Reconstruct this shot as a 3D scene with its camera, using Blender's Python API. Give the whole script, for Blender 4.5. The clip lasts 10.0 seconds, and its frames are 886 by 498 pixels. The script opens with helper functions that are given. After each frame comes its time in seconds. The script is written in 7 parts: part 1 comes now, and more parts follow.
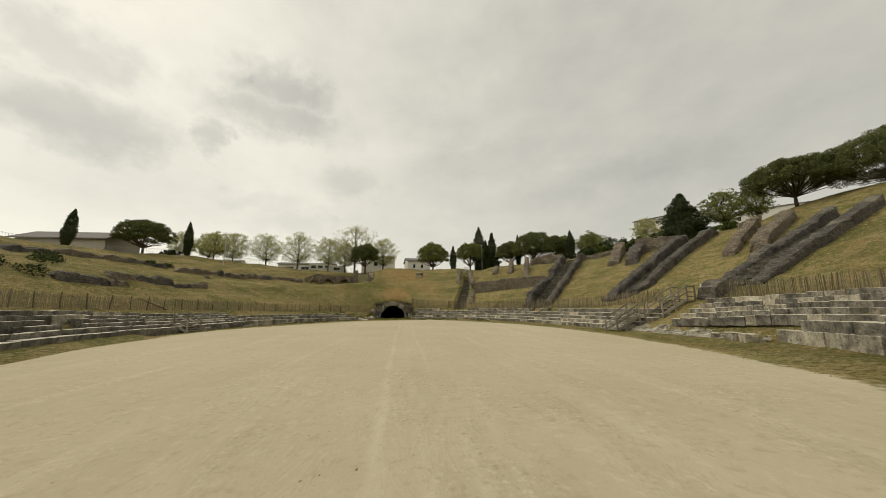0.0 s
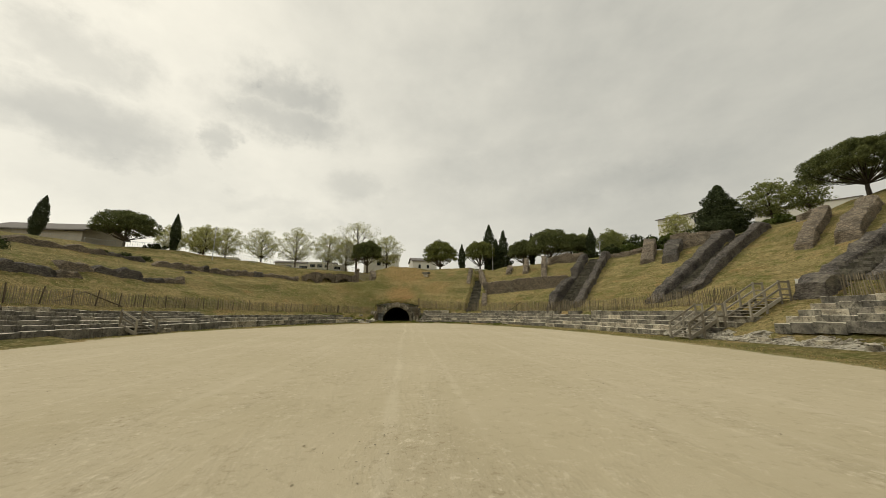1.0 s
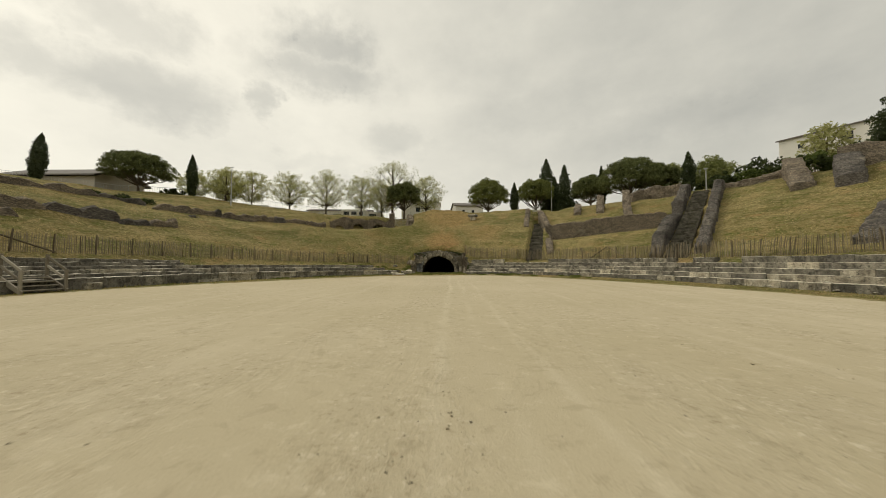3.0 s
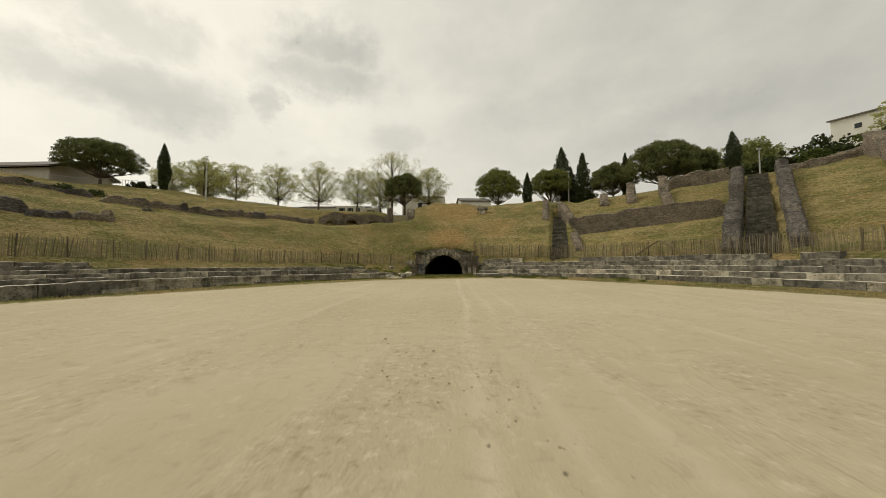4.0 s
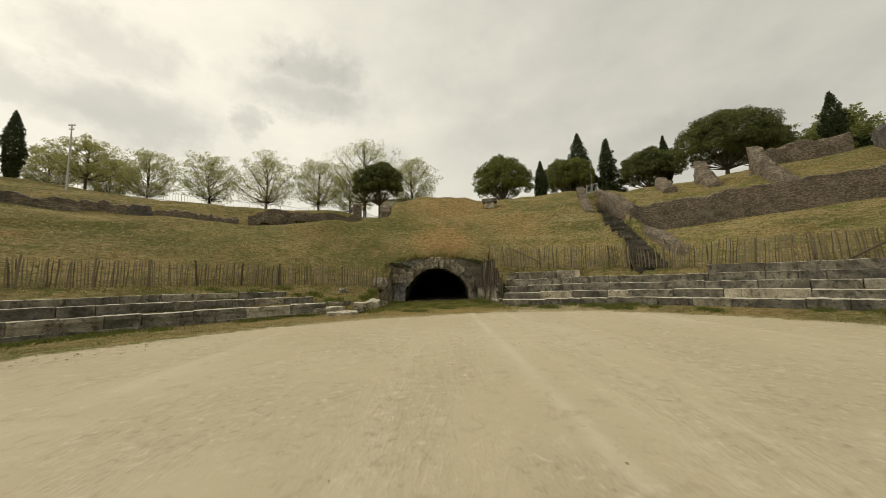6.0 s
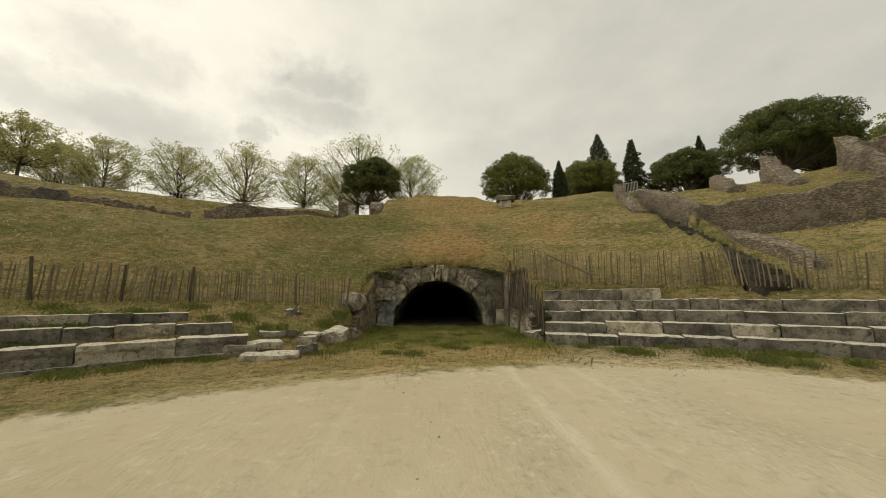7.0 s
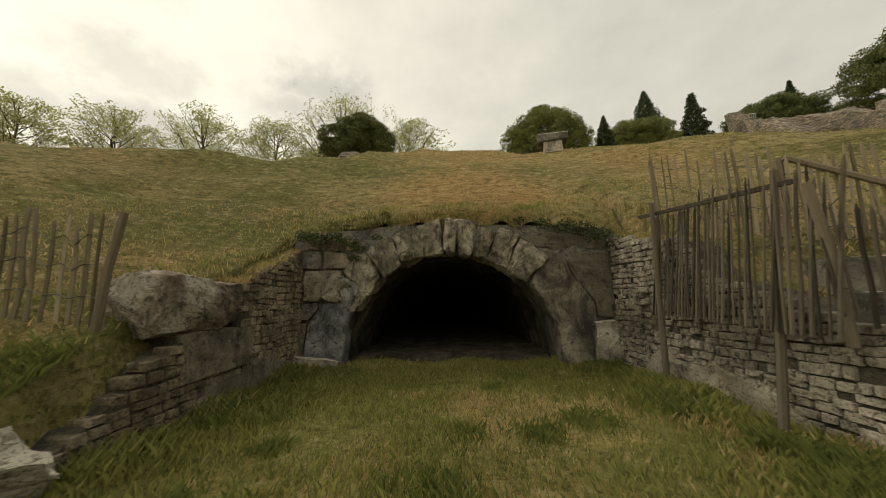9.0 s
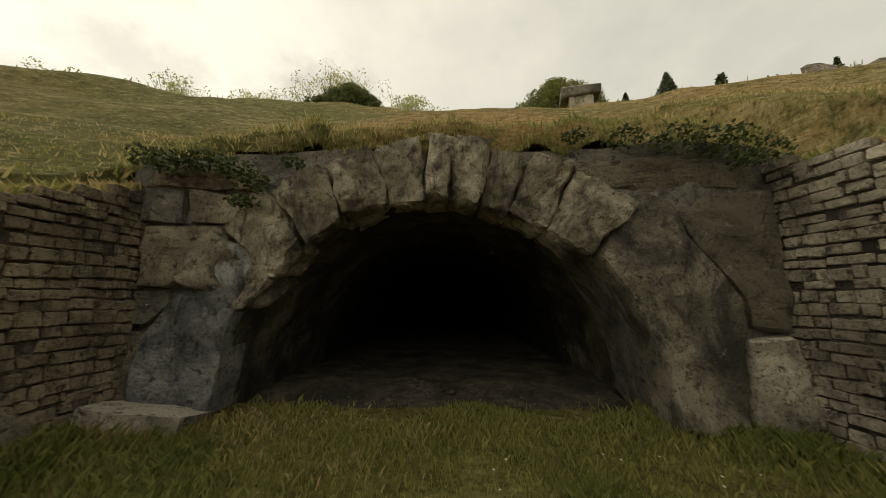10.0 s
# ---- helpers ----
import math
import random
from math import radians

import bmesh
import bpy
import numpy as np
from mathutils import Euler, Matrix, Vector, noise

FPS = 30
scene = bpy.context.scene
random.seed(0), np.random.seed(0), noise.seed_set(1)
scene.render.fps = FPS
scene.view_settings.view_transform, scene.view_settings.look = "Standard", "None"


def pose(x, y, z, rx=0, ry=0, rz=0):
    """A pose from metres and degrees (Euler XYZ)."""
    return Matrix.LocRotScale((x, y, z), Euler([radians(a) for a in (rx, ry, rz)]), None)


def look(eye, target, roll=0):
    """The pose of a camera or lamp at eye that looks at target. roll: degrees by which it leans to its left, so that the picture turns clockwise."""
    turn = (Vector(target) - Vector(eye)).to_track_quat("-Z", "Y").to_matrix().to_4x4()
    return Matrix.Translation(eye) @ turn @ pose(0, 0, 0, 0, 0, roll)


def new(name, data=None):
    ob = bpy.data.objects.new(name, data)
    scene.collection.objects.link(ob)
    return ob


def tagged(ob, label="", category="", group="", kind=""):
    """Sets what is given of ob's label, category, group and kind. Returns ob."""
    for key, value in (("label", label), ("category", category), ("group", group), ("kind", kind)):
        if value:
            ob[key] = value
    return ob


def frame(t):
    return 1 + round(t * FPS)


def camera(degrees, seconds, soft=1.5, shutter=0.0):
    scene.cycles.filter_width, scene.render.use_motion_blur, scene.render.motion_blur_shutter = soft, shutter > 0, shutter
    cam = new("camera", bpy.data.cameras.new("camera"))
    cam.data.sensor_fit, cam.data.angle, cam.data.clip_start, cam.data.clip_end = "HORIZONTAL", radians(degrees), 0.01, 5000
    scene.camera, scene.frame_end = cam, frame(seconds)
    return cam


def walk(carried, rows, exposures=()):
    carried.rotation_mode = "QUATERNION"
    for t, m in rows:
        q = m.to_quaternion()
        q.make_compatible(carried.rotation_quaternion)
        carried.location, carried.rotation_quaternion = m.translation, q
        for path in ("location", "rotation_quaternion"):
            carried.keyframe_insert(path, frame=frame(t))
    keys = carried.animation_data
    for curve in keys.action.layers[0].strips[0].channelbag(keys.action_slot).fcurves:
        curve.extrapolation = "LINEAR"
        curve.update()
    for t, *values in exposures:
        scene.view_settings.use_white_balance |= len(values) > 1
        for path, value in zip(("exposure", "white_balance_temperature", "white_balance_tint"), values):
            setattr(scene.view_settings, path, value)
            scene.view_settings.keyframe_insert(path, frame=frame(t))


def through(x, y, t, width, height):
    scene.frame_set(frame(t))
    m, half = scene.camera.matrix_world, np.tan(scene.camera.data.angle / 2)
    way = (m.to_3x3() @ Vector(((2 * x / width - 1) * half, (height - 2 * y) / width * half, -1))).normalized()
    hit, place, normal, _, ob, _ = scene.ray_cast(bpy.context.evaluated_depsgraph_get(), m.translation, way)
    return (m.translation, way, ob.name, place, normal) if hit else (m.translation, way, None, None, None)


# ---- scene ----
cam = camera(106.2, 10.0, soft=0.8, shutter=0.12)
PATH = [
    (0, (1.961, 1.162, 2.049), (2.191, 3.119, 2.391), -0.3),
    (0.5, (1.855, 4.432, 1.869), (2.1, 6.382, 2.238), 0.1),
    (1, (1.715, 7.386, 1.658), (1.921, 9.341, 2.026), 0.3),
    (1.5, (1.652, 10.118, 1.472), (1.793, 12.09, 1.774), -0.3),
    (2, (1.594, 12.79, 1.339), (1.652, 14.774, 1.581), -0.3),
    (2.5, (1.613, 15.531, 1.314), (1.612, 17.525, 1.467), -0.2),
    (3, (1.56, 18.439, 1.308), (1.518, 20.436, 1.394), 0.1),
    (4.5, (0.931, 29.009, 1.291), (0.861, 31.005, 1.387), -0.5),
    (5, (0.565, 32.794, 1.286), (0.542, 34.79, 1.424), -1.1),
    (5.5, (0.357, 36.563, 1.292), (0.377, 38.557, 1.45), -1.9),
    (7, (0.04, 46.54, 1.553), (0.068, 48.521, 1.829), -0.1),
    (7.5, (-0.016, 49.311, 1.441), (0.01, 51.29, 1.728), 0.3),
    (8, (-0.072, 51.91, 1.375), (-0.049, 53.888, 1.669), 0.0),
    (8.5, (-0.092, 54.067, 1.368), (-0.083, 56.045, 1.662), -0.3),
    (9, (-0.093, 56.072, 1.347), (-0.101, 58.051, 1.636), -0.6),
    (9.5, (-0.026, 57.893, 1.28), (-0.033, 59.872, 1.569), -0.5),
    (10, (0.111, 59.574, 1.214), (0.098, 61.553, 1.5), 0.5),
]
walk(cam, [(t, look(eye, target, roll)) for t, eye, target, roll in PATH],
     [(0, -0.03, 6570, 10), (2.5, 0.0, 6600, 10), (5, 0.02, 6680, 10), (7, 0.1, 6740, 10), (8.5, 0.17, 6800, 10), (10, 0.23, 6880, 10)])
# ---- the lie of the land: distances d outwards from the arena's edge, at turns th round it ----
MID, HALF_X, HALF_Y, SKEW = (1.7, 28.0), 18.5, 29.7, 0.056
SK = math.hypot(1, SKEW)
AX, AY = (1 / SK, SKEW / SK), (-SKEW / SK, 1 / SK)


def ring(th, d):
    """Plan position at the turn th (degrees) and d metres outside the arena's edge."""
    u, v = (HALF_X + d) * math.cos(radians(th)), (HALF_Y + d) * math.sin(radians(th))
    return MID[0] + u * AX[0] + v * AY[0], MID[1] + u * AX[1] + v * AY[1]


def unring(x, y):
    dx, dy = x - MID[0], y - MID[1]
    u, v = dx * AX[0] + dy * AX[1], dx * AY[0] + dy * AY[1]
    lo, hi = -18.4, 3000.0
    for _ in range(46):
        d = (lo + hi) / 2
        if (u / (HALF_X + d)) ** 2 + (v / (HALF_Y + d)) ** 2 > 1:
            lo = d
        else:
            hi = d
    return math.degrees(math.atan2(v / (HALF_Y + d), u / (HALF_X + d))), d


SLOPES = []


def slope(th, *dz):
    SLOPES.append((th, dz[0::2], dz[1::2]))


slope(-180, 0, 0, 3.5, 1.5, 5.5, 2.1, 12, 5.1, 20, 7.8, 30, 10.6, 42, 13, 70, 14.5)
slope(-140, 0, 0, 3.5, 1.7, 6, 2.4, 30, 13, 70, 16)
slope(-90, 0, 0, 4, 2, 6, 2.5, 28, 12, 70, 16)
slope(-40, 0, 0.3, 0.5, 0.4, 1.25, 1.2, 1.95, 1.65, 2.65, 1.95, 3.4, 2.3, 6, 2.7, 30, 13.4, 40, 16.4, 70, 20)
slope(-7, 0, 0.1, 0.5, 0.3, 1.8, 0.95, 2.5, 1.3, 3.2, 1.6, 4, 2.1, 6, 2.6, 8.7, 3.8, 16.5, 7.2, 28, 12.4, 36, 15.9, 50, 19, 70, 21)
slope(4, 0, 0, 0.5, 0.28, 1.15, 0.55, 1.85, 0.86, 2.5, 1.2, 3.2, 1.62, 4.5, 2.1, 7, 2.9, 16.7, 7.0, 27, 12, 36, 15.7, 50, 19, 70, 22)
slope(14, 0, 0, 0.5, 0.28, 1.15, 0.55, 1.85, 0.86, 2.5, 1.2, 3.2, 1.62, 4, 1.75, 7.4, 2.8, 27.4, 11.6, 36, 14.1, 50, 17.5, 70, 20.5)
slope(25, 0, 0, 0.5, 0.28, 1.15, 0.55, 1.85, 0.86, 2.5, 1.2, 3.2, 1.62, 4.2, 1.8, 7, 2.8, 24, 10.2, 30, 11.8, 40, 13.8, 60, 17, 75, 19)
slope(38, 0, 0, 0.5, 0.28, 1.15, 0.55, 1.85, 0.86, 2.5, 1.2, 3.2, 1.62, 4, 1.85, 10.6, 4.4, 24, 10.4, 30, 11.9, 45, 13.5, 75, 16)
slope(50, 0, 0, 0.5, 0.28, 1.15, 0.55, 1.85, 0.86, 2.5, 1.2, 3.2, 1.62, 4, 1.85, 10.2, 4.4, 24, 10.6, 30, 11.8, 45, 13, 75, 14)
slope(58, 0, 0, 0.5, 0.28, 1.15, 0.55, 1.85, 0.86, 2.5, 1.2, 3.2, 1.62, 4, 1.9, 10.2, 4.4, 12, 5.3, 16, 8.0, 24, 10.6, 30, 11.6, 45, 12.6, 75, 13)
slope(62, 0, 0, 0.5, 0.28, 1.15, 0.55, 1.85, 0.86, 2.5, 1.2, 3.2, 1.62, 3.5, 2.0, 8, 4.5, 16, 8.4, 19.6, 10.0, 35, 11, 60, 12)
slope(70, 0, 0, 0.5, 0.28, 1.15, 0.55, 1.85, 0.86, 2.5, 1.2, 3.2, 1.62, 3.45, 2.05, 6, 3.35, 10.4, 5.95, 11.2, 6.8, 20, 10.4, 35, 11, 60, 12)
slope(80, 0, 0, 0.5, 0.28, 1.15, 0.55, 1.85, 0.86, 2.5, 1.2, 3.2, 1.62, 3.5, 2.12, 6.2, 3.75, 10, 6.0, 11.6, 7.0, 15.3, 8.8, 20, 10.4, 35, 11, 60, 12)
slope(84, 0, 0, 1, 0.5, 2.2, 1.3, 3.4, 2.0, 5.6, 2.7, 7, 3.8, 10, 6.1, 15, 8.7, 18.5, 10.6, 35, 11, 60, 12)
slope(90, 0, 0, 3, 1.9, 5.6, 3.05, 7, 3.8, 10, 5.95, 14.5, 8.6, 18.5, 10.6, 22, 10.5, 35, 11, 60, 12)
slope(95.5, 0, 0, 1, .35, 2.4, 1.1, 4, 1.75, 5.6, 2.5, 7, 3.4, 10, 5.6, 12.5, 7.5, 17, 9.7, 22, 10.2, 35, 11, 60, 12)
slope(97.5, 0, 0, 1, .35, 2.4, 1.15, 4, 1.8, 5.6, 2.4, 7, 3.3, 10, 5.7, 11.8, 7.1, 14, 7.2, 22, 7.6, 26, 9.8, 35, 11, 60, 12)
slope(104, 0, 0, 0.6, 0.36, 0.95, 0.56, 1.6, 0.75, 2.6, 1.2, 5, 2.3, 7.6, 3.7, 9.3, 5.0, 11.4, 6.5, 13, 6.6, 20.3, 6.9, 22.2, 9.6, 35, 11, 60, 12)
slope(113, 0, 0, 0.08, 0.34, 0.6, 0.5, 0.95, 0.66, 1.35, 0.8, 1.75, 0.99, 2.15, 1.1, 3.3, 1.35, 7.1, 3.8, 9.5, 5.1, 12, 6.0, 17, 6.4, 20.0, 7.0, 22.2, 9.4, 35, 11.2, 60, 12)
slope(124, 0, 0, 0.08, 0.34, 0.6, 0.5, 0.95, 0.66, 1.35, 0.8, 1.75, 0.99, 2.15, 1.1, 3.6, 1.45, 8, 3.6, 13, 5.9, 18, 6.7, 20.5, 7.6, 23, 9.2, 36, 11.8, 60, 12)
slope(135, 0, 0, 0.08, 0.34, 0.6, 0.5, 0.95, 0.66, 1.35, 0.8, 1.75, 0.99, 2.15, 1.1, 4, 1.55, 9, 3.5, 15, 5.9, 20, 7.0, 24, 8.9, 36, 12.2, 42, 12.8, 60, 13)
slope(147, 0, 0, 0.08, 0.34, 0.6, 0.5, 0.95, 0.66, 1.35, 0.8, 1.75, 0.99, 2.15, 1.1, 4.6, 1.75, 11, 4.6, 12.6, 5.5, 16, 6.2, 21, 7.4, 26, 9.2, 36, 11.3, 46, 12.2, 60, 12.6)
slope(166, 0, 0, 3, 1.2, 5.4, 1.95, 11, 4.5, 13, 5.7, 20, 7.5, 30, 10.2, 42, 12.4, 60, 13.5)
slope(180, 0, 0, 3.5, 1.5, 5.5, 2.1, 12, 5.1, 20, 7.8, 30, 10.6, 42, 13, 70, 14.5)

# flights of steps up the slope: foot, top, half width
FLIGHTS = {
    "north": ((11.4, 57.6, 1.75), (15.5, 70.6, 7.45), 0.85),
    "north_east": ((20.4, 46.6, 1.8), (35.0, 63.0, 10.9), 0.85),
    "east": ((26.6, 37.0, 2.7), (46.8, 46.3, 12.1), 0.85),
    "south_east": ((28.6, 25.1, 3.9), (44.0, 26.8, 10.4), 0.85),
}
RAISED = ((28.4, 59.4), (15.9, 65.8), (16.3, 73.0), (31.0, 64.5))


def inside(poly, x, y):
    turns = 0
    for (ax, ay), (bx, by) in zip(poly, poly[1:] + poly[:1]):
        turns += 1 if (bx - ax) * (y - ay) - (by - ay) * (x - ax) > 0 else -1
    return abs(turns) == len(poly)


def height(th, d, x, y, rough=True):
    """Ground level at the turn th and d metres out, which is x, y in plan."""
    if d <= 0:
        # the verge swells a little below the eastern seats
        z = float(np.interp(th, (-70, -40, -28, -10, 8, 25, 45, 66, 76, 82), (0.3, 0.3, 0.28, 0.1, 0, 0.08, 0.15, 0.15, 0.06, 0))) * max(0.0, min(1.0, (d + 1.9) / 1.5))
    else:
        for (t0, d0, z0), (t1, d1, z1) in zip(SLOPES, SLOPES[1:]):
            if t0 <= th <= t1:
                w = (th - t0) / (t1 - t0)
                w = w * w * (3 - 2 * w)
                z = (1 - w) * float(np.interp(d, d0, z0)) + w * float(np.interp(d, d1, z1))
                break
        else:
            z = 2.0
    if rough and d > 4:
        k = min(1, (d - 4) / 6)
        z += k * (0.28 * noise.noise((x / 4.1, y / 4.1, 3)) + 0.1 * noise.noise((x / 1.3, y / 1.3, 7)))
        # low terracettes that follow the slope
        if d > 6:
            z += 0.16 * k * noise.noise((th * 0.16, d * 0.75 + 0.8 * noise.noise((x / 6, y / 6, 1)), 11)) + 0.07 * k * noise.noise((th * 0.6, d * 1.9, 13))
    elif rough and d > 0:
        z += 0.05 * noise.noise((x / 1.1, y / 1.1, 7))
    # level strip along the foot of the terrace wall
    front = ((65.3 - y) - 0.512 * (x - 15.5)) / 1.123
    if -0.3 < front < 7 and 15.0 < x < 28.3:
        z = min(z, 4.55 + 0.1 * (x - 15.5) - 0.06 * front + 0.08 * noise.noise((x / 1.7, y / 1.7, 4)))
    if inside(RAISED, x, y):
        z = max(z, 6.35 + 0.075 * (x - 15.5) + 0.3 * ((y - 65.5) + 0.512 * (x - 15.5)) + 0.1 * noise.noise((x, y, 2)))
    for (ax, ay, az), (bx, by, bz), half in FLIGHTS.values():
        ux, uy = bx - ax, by - ay
        n = math.hypot(ux, uy)
        along, off = ((x - ax) * ux + (y - ay) * uy) / n, abs((x - ax) * uy - (y - ay) * ux) / n
        if off < half and -0.5 < along < n + 0.4:
            z = min(z, az + (bz - az) * min(1, max(0, along / n)) - 0.45)
    (ax, ay, az), (bx, by, bz), half = FLIGHTS["north"]
    n = math.hypot(bx - ax, by - ay)
    along = ((x - ax) * (bx - ax) + (y - ay) * (by - ay)) / n
    west = -((x - ax) * (by - ay) - (y - ay) * (bx - ax)) / n - half
    if 0 <= west < 2.6 and 0.3 < along < n:
        f = along / n
        z = max(z, az + (bz - az) * f + (1.5 - 1.25 * f) * min(1, along / 1.3) * (1 - west / 2.6) ** 1.3)
    if -3.25 < x < 3.7 and d > -2 and y < 63.55:
        z = 0.04 * noise.noise((x, y, 5)) + 0.02
    return z


def land(x, y):
    th, d = unring(x, y)
    return height(th, d, x, y, True)


# ---- sky and light ----
world = bpy.data.worlds.new("overcast_sky")
scene.world = world
world.use_nodes = True
WN, WL = world.node_tree.nodes, world.node_tree.links
WN.clear()
SUN_AZ, SUN_EL = -48.0, 46.0


def wmath(op, a, b=None, c=None):
    n = WN.new("ShaderNodeMath")
    n.operation = op
    for i, v in enumerate((a, b, c)):
        if v is None:
            continue
        if isinstance(v, (int, float)):
            n.inputs[i].default_value = v
        else:
            WL.new(v, n.inputs[i])
    return n.outputs[0]


def build_sky():
    geo = WN.new("ShaderNodeTexCoord")
    sep = WN.new("ShaderNodeSeparateXYZ")
    WL.new(geo.outputs["Generated"], sep.inputs[0])
    x, y, z = sep.outputs
    az = wmath("MULTIPLY", wmath("ARCTAN2", x, y), 180 / math.pi)
    el = wmath("MULTIPLY", wmath("ARCSINE", z), 180 / math.pi)

    def fbm(scale, detail, squash=1.6, seed=0.0, rough=0.55):
        comb = WN.new("ShaderNodeCombineXYZ")
        WL.new(wmath("MULTIPLY", az, scale), comb.inputs[0])
        WL.new(wmath("MULTIPLY", el, scale * squash), comb.inputs[1])
        comb.inputs[2].default_value = seed
        n = WN.new("ShaderNodeTexNoise")
        n.inputs["Scale"].default_value = 1.0
        n.inputs["Detail"].default_value = detail
        n.inputs["Roughness"].default_value = rough
        WL.new(comb.outputs[0], n.inputs["Vector"])
        return n.outputs["Fac"]

    wa = wmath("MULTIPLY", wmath("SUBTRACT", fbm(0.16, 6, 1.2, 1.0, 0.62), 0.5), 13.0)
    we = wmath("MULTIPLY", wmath("SUBTRACT", fbm(0.16, 6, 1.2, 9.0, 0.62), 0.5), 8.0)
    caz, cel = wmath("ADD", az, wa), wmath("ADD", el, we)

    def cloud(a0, e0, sa, se):
        u = wmath("DIVIDE", wmath("SUBTRACT", caz, a0), sa)
        v = wmath("DIVIDE", wmath("SUBTRACT", cel, e0), se)
        r2 = wmath("ADD", wmath("MULTIPLY", u, u), wmath("MULTIPLY", v, v))
        return wmath("EXPONENT", wmath("MULTIPLY", wmath("POWER", r2, 1.5), -0.8))

    dark = None
    for spec in CLOUDS:
        c = wmath("MULTIPLY", cloud(*spec[:4]), spec[4])
        dark = c if dark is None else wmath("MAXIMUM", dark, c)
    # the grey sheet: thinner to the west, heavier to the east
    bright = wmath("SUBTRACT", 0.985, wmath("MULTIPLY", wmath("SUBTRACT", az, -45), 0.0052))
    bright = wmath("MINIMUM", wmath("MAXIMUM", bright, 0.6), 0.985)
    soft = wmath("MULTIPLY", wmath("SUBTRACT", fbm(0.032, 5, 2.0, 4.0, 0.55), 0.5), 0.3)
    fine = wmath("MULTIPLY", wmath("SUBTRACT", fbm(0.085, 6, 1.5, 6.0, 0.6), 0.5), 0.2)
    low = wmath("MULTIPLY", wmath("EXPONENT", wmath("MULTIPLY", el, -0.09)), 0.05)
    val = wmath("ADD", wmath("ADD", bright, soft), wmath("ADD", fine, low))
    # billows with ragged edges break up the banks
    billow = wmath("MULTIPLY", wmath("SUBTRACT", fbm(0.2, 7, 1.3, 12.0, 0.62), 0.42), 3.2)
    billow = wmath("MINIMUM", wmath("MAXIMUM", billow, 0.62), 1.2)
    dark = wmath("MULTIPLY", dark, billow)
    val = wmath("SUBTRACT", val, wmath("MULTIPLY", dark, 0.47))
    val = wmath("MAXIMUM", val, 0.22)
    ramp = WN.new("ShaderNodeValToRGB")
    ramp.color_ramp.elements[0].position, ramp.color_ramp.elements[0].color = 0.0, (0.0, 0.0, 0.0, 1)
    ramp.color_ramp.elements[1].position, ramp.color_ramp.elements[1].color = 1.0, (1.0, 0.96, 0.815, 1)
    mid = ramp.color_ramp.elements.new(0.45)
    mid.color = (0.44, 0.44, 0.395, 1)
    WL.new(val, ramp.inputs[0])
    sky = WN.new("ShaderNodeTexSky")
    sky.sky_type, sky.sun_disc = "NISHITA", False
    sky.sun_elevation, sky.sun_rotation = radians(SUN_EL), radians(SUN_AZ)
    thin = WN.new("ShaderNodeMixRGB")
    thin.inputs[0].default_value = 0.06
    dim = WN.new("ShaderNodeMixRGB")
    dim.blend_type, dim.inputs[0].default_value, dim.inputs[2].default_value = "MULTIPLY", 1.0, (0.1, 0.1, 0.1, 1)
    WL.new(sky.outputs[0], dim.inputs[1])
    WL.new(ramp.outputs[0], thin.inputs[1])
    WL.new(dim.outputs[0], thin.inputs[2])
    bg = WN.new("ShaderNodeBackground")
    bg.inputs["Strength"].default_value = SKY_STRENGTH
    WL.new(thin.outputs[0], bg.inputs["Color"])
    out = WN.new("ShaderNodeOutputWorld")
    WL.new(bg.outputs[0], out.inputs["Surface"])


SKY_STRENGTH = 1.0
# grey cloud banks: bearing, elevation, width, height in degrees, weight
CLOUDS = [(-46, 28, 6.5, 3.4, 0.9), (-44, 21.3, 10.5, 3.6, 1.1), (-53, 21.5, 5, 2.4, 0.8), (-37, 19, 4, 2.0, 0.6), (-21.5, 32.5, 7, 3.0, 1.0), (-22, 28.3, 11, 2.5, 0.85), (-14, 28.5, 5, 2.0, 0.5),
          (-30.3, 23.4, 2.2, 2.6, 0.9), (-9.6, 20.5, 6, 2.3, 0.45), (-26, 15.5, 8, 1.8, 0.4), (-40, 14.5, 10, 2.0, 0.35), (-47, 37, 5, 2.5, 0.4), (14, 24, 14, 3.0, 0.2), (36, 20, 12, 3.0, 0.25), (-38, 17.5, 15, 6.0, 0.38), (-18, 13.5, 9, 2.2, 0.35), (4, 30, 10, 3.5, 0.2)]
build_sky()
sun = new("sun", bpy.data.lights.new("sun", "SUN"))
sun.data.energy, sun.data.angle, sun.data.color = 0.9, radians(18), (1.0, 0.95, 0.84)
sun.matrix_world = look((MID[0] + 80 * math.sin(radians(SUN_AZ)), MID[1] + 80 * math.cos(radians(SUN_AZ)), 80 * math.tan(radians(SUN_EL))), (*MID, 0))


# ---- materials ----
def material(name, rough=0.9, spec=0.25):
    m = bpy.data.materials.new(name)
    m.use_nodes = True
    b = m.node_tree.nodes["Principled BSDF"]
    b.inputs["Roughness"].default_value = rough
    b.inputs["Specular IOR Level"].default_value = spec
    return m, m.node_tree.nodes, m.node_tree.links, b


def place(N, L, stretch=(1, 1, 1)):
    g = N.new("ShaderNodeNewGeometry")
    if stretch == (1, 1, 1):
        return g.outputs["Position"]
    mp = N.new("ShaderNodeMapping")
    mp.inputs["Scale"].default_value = stretch
    L.new(g.outputs["Position"], mp.inputs["Vector"])
    return mp.outputs[0]


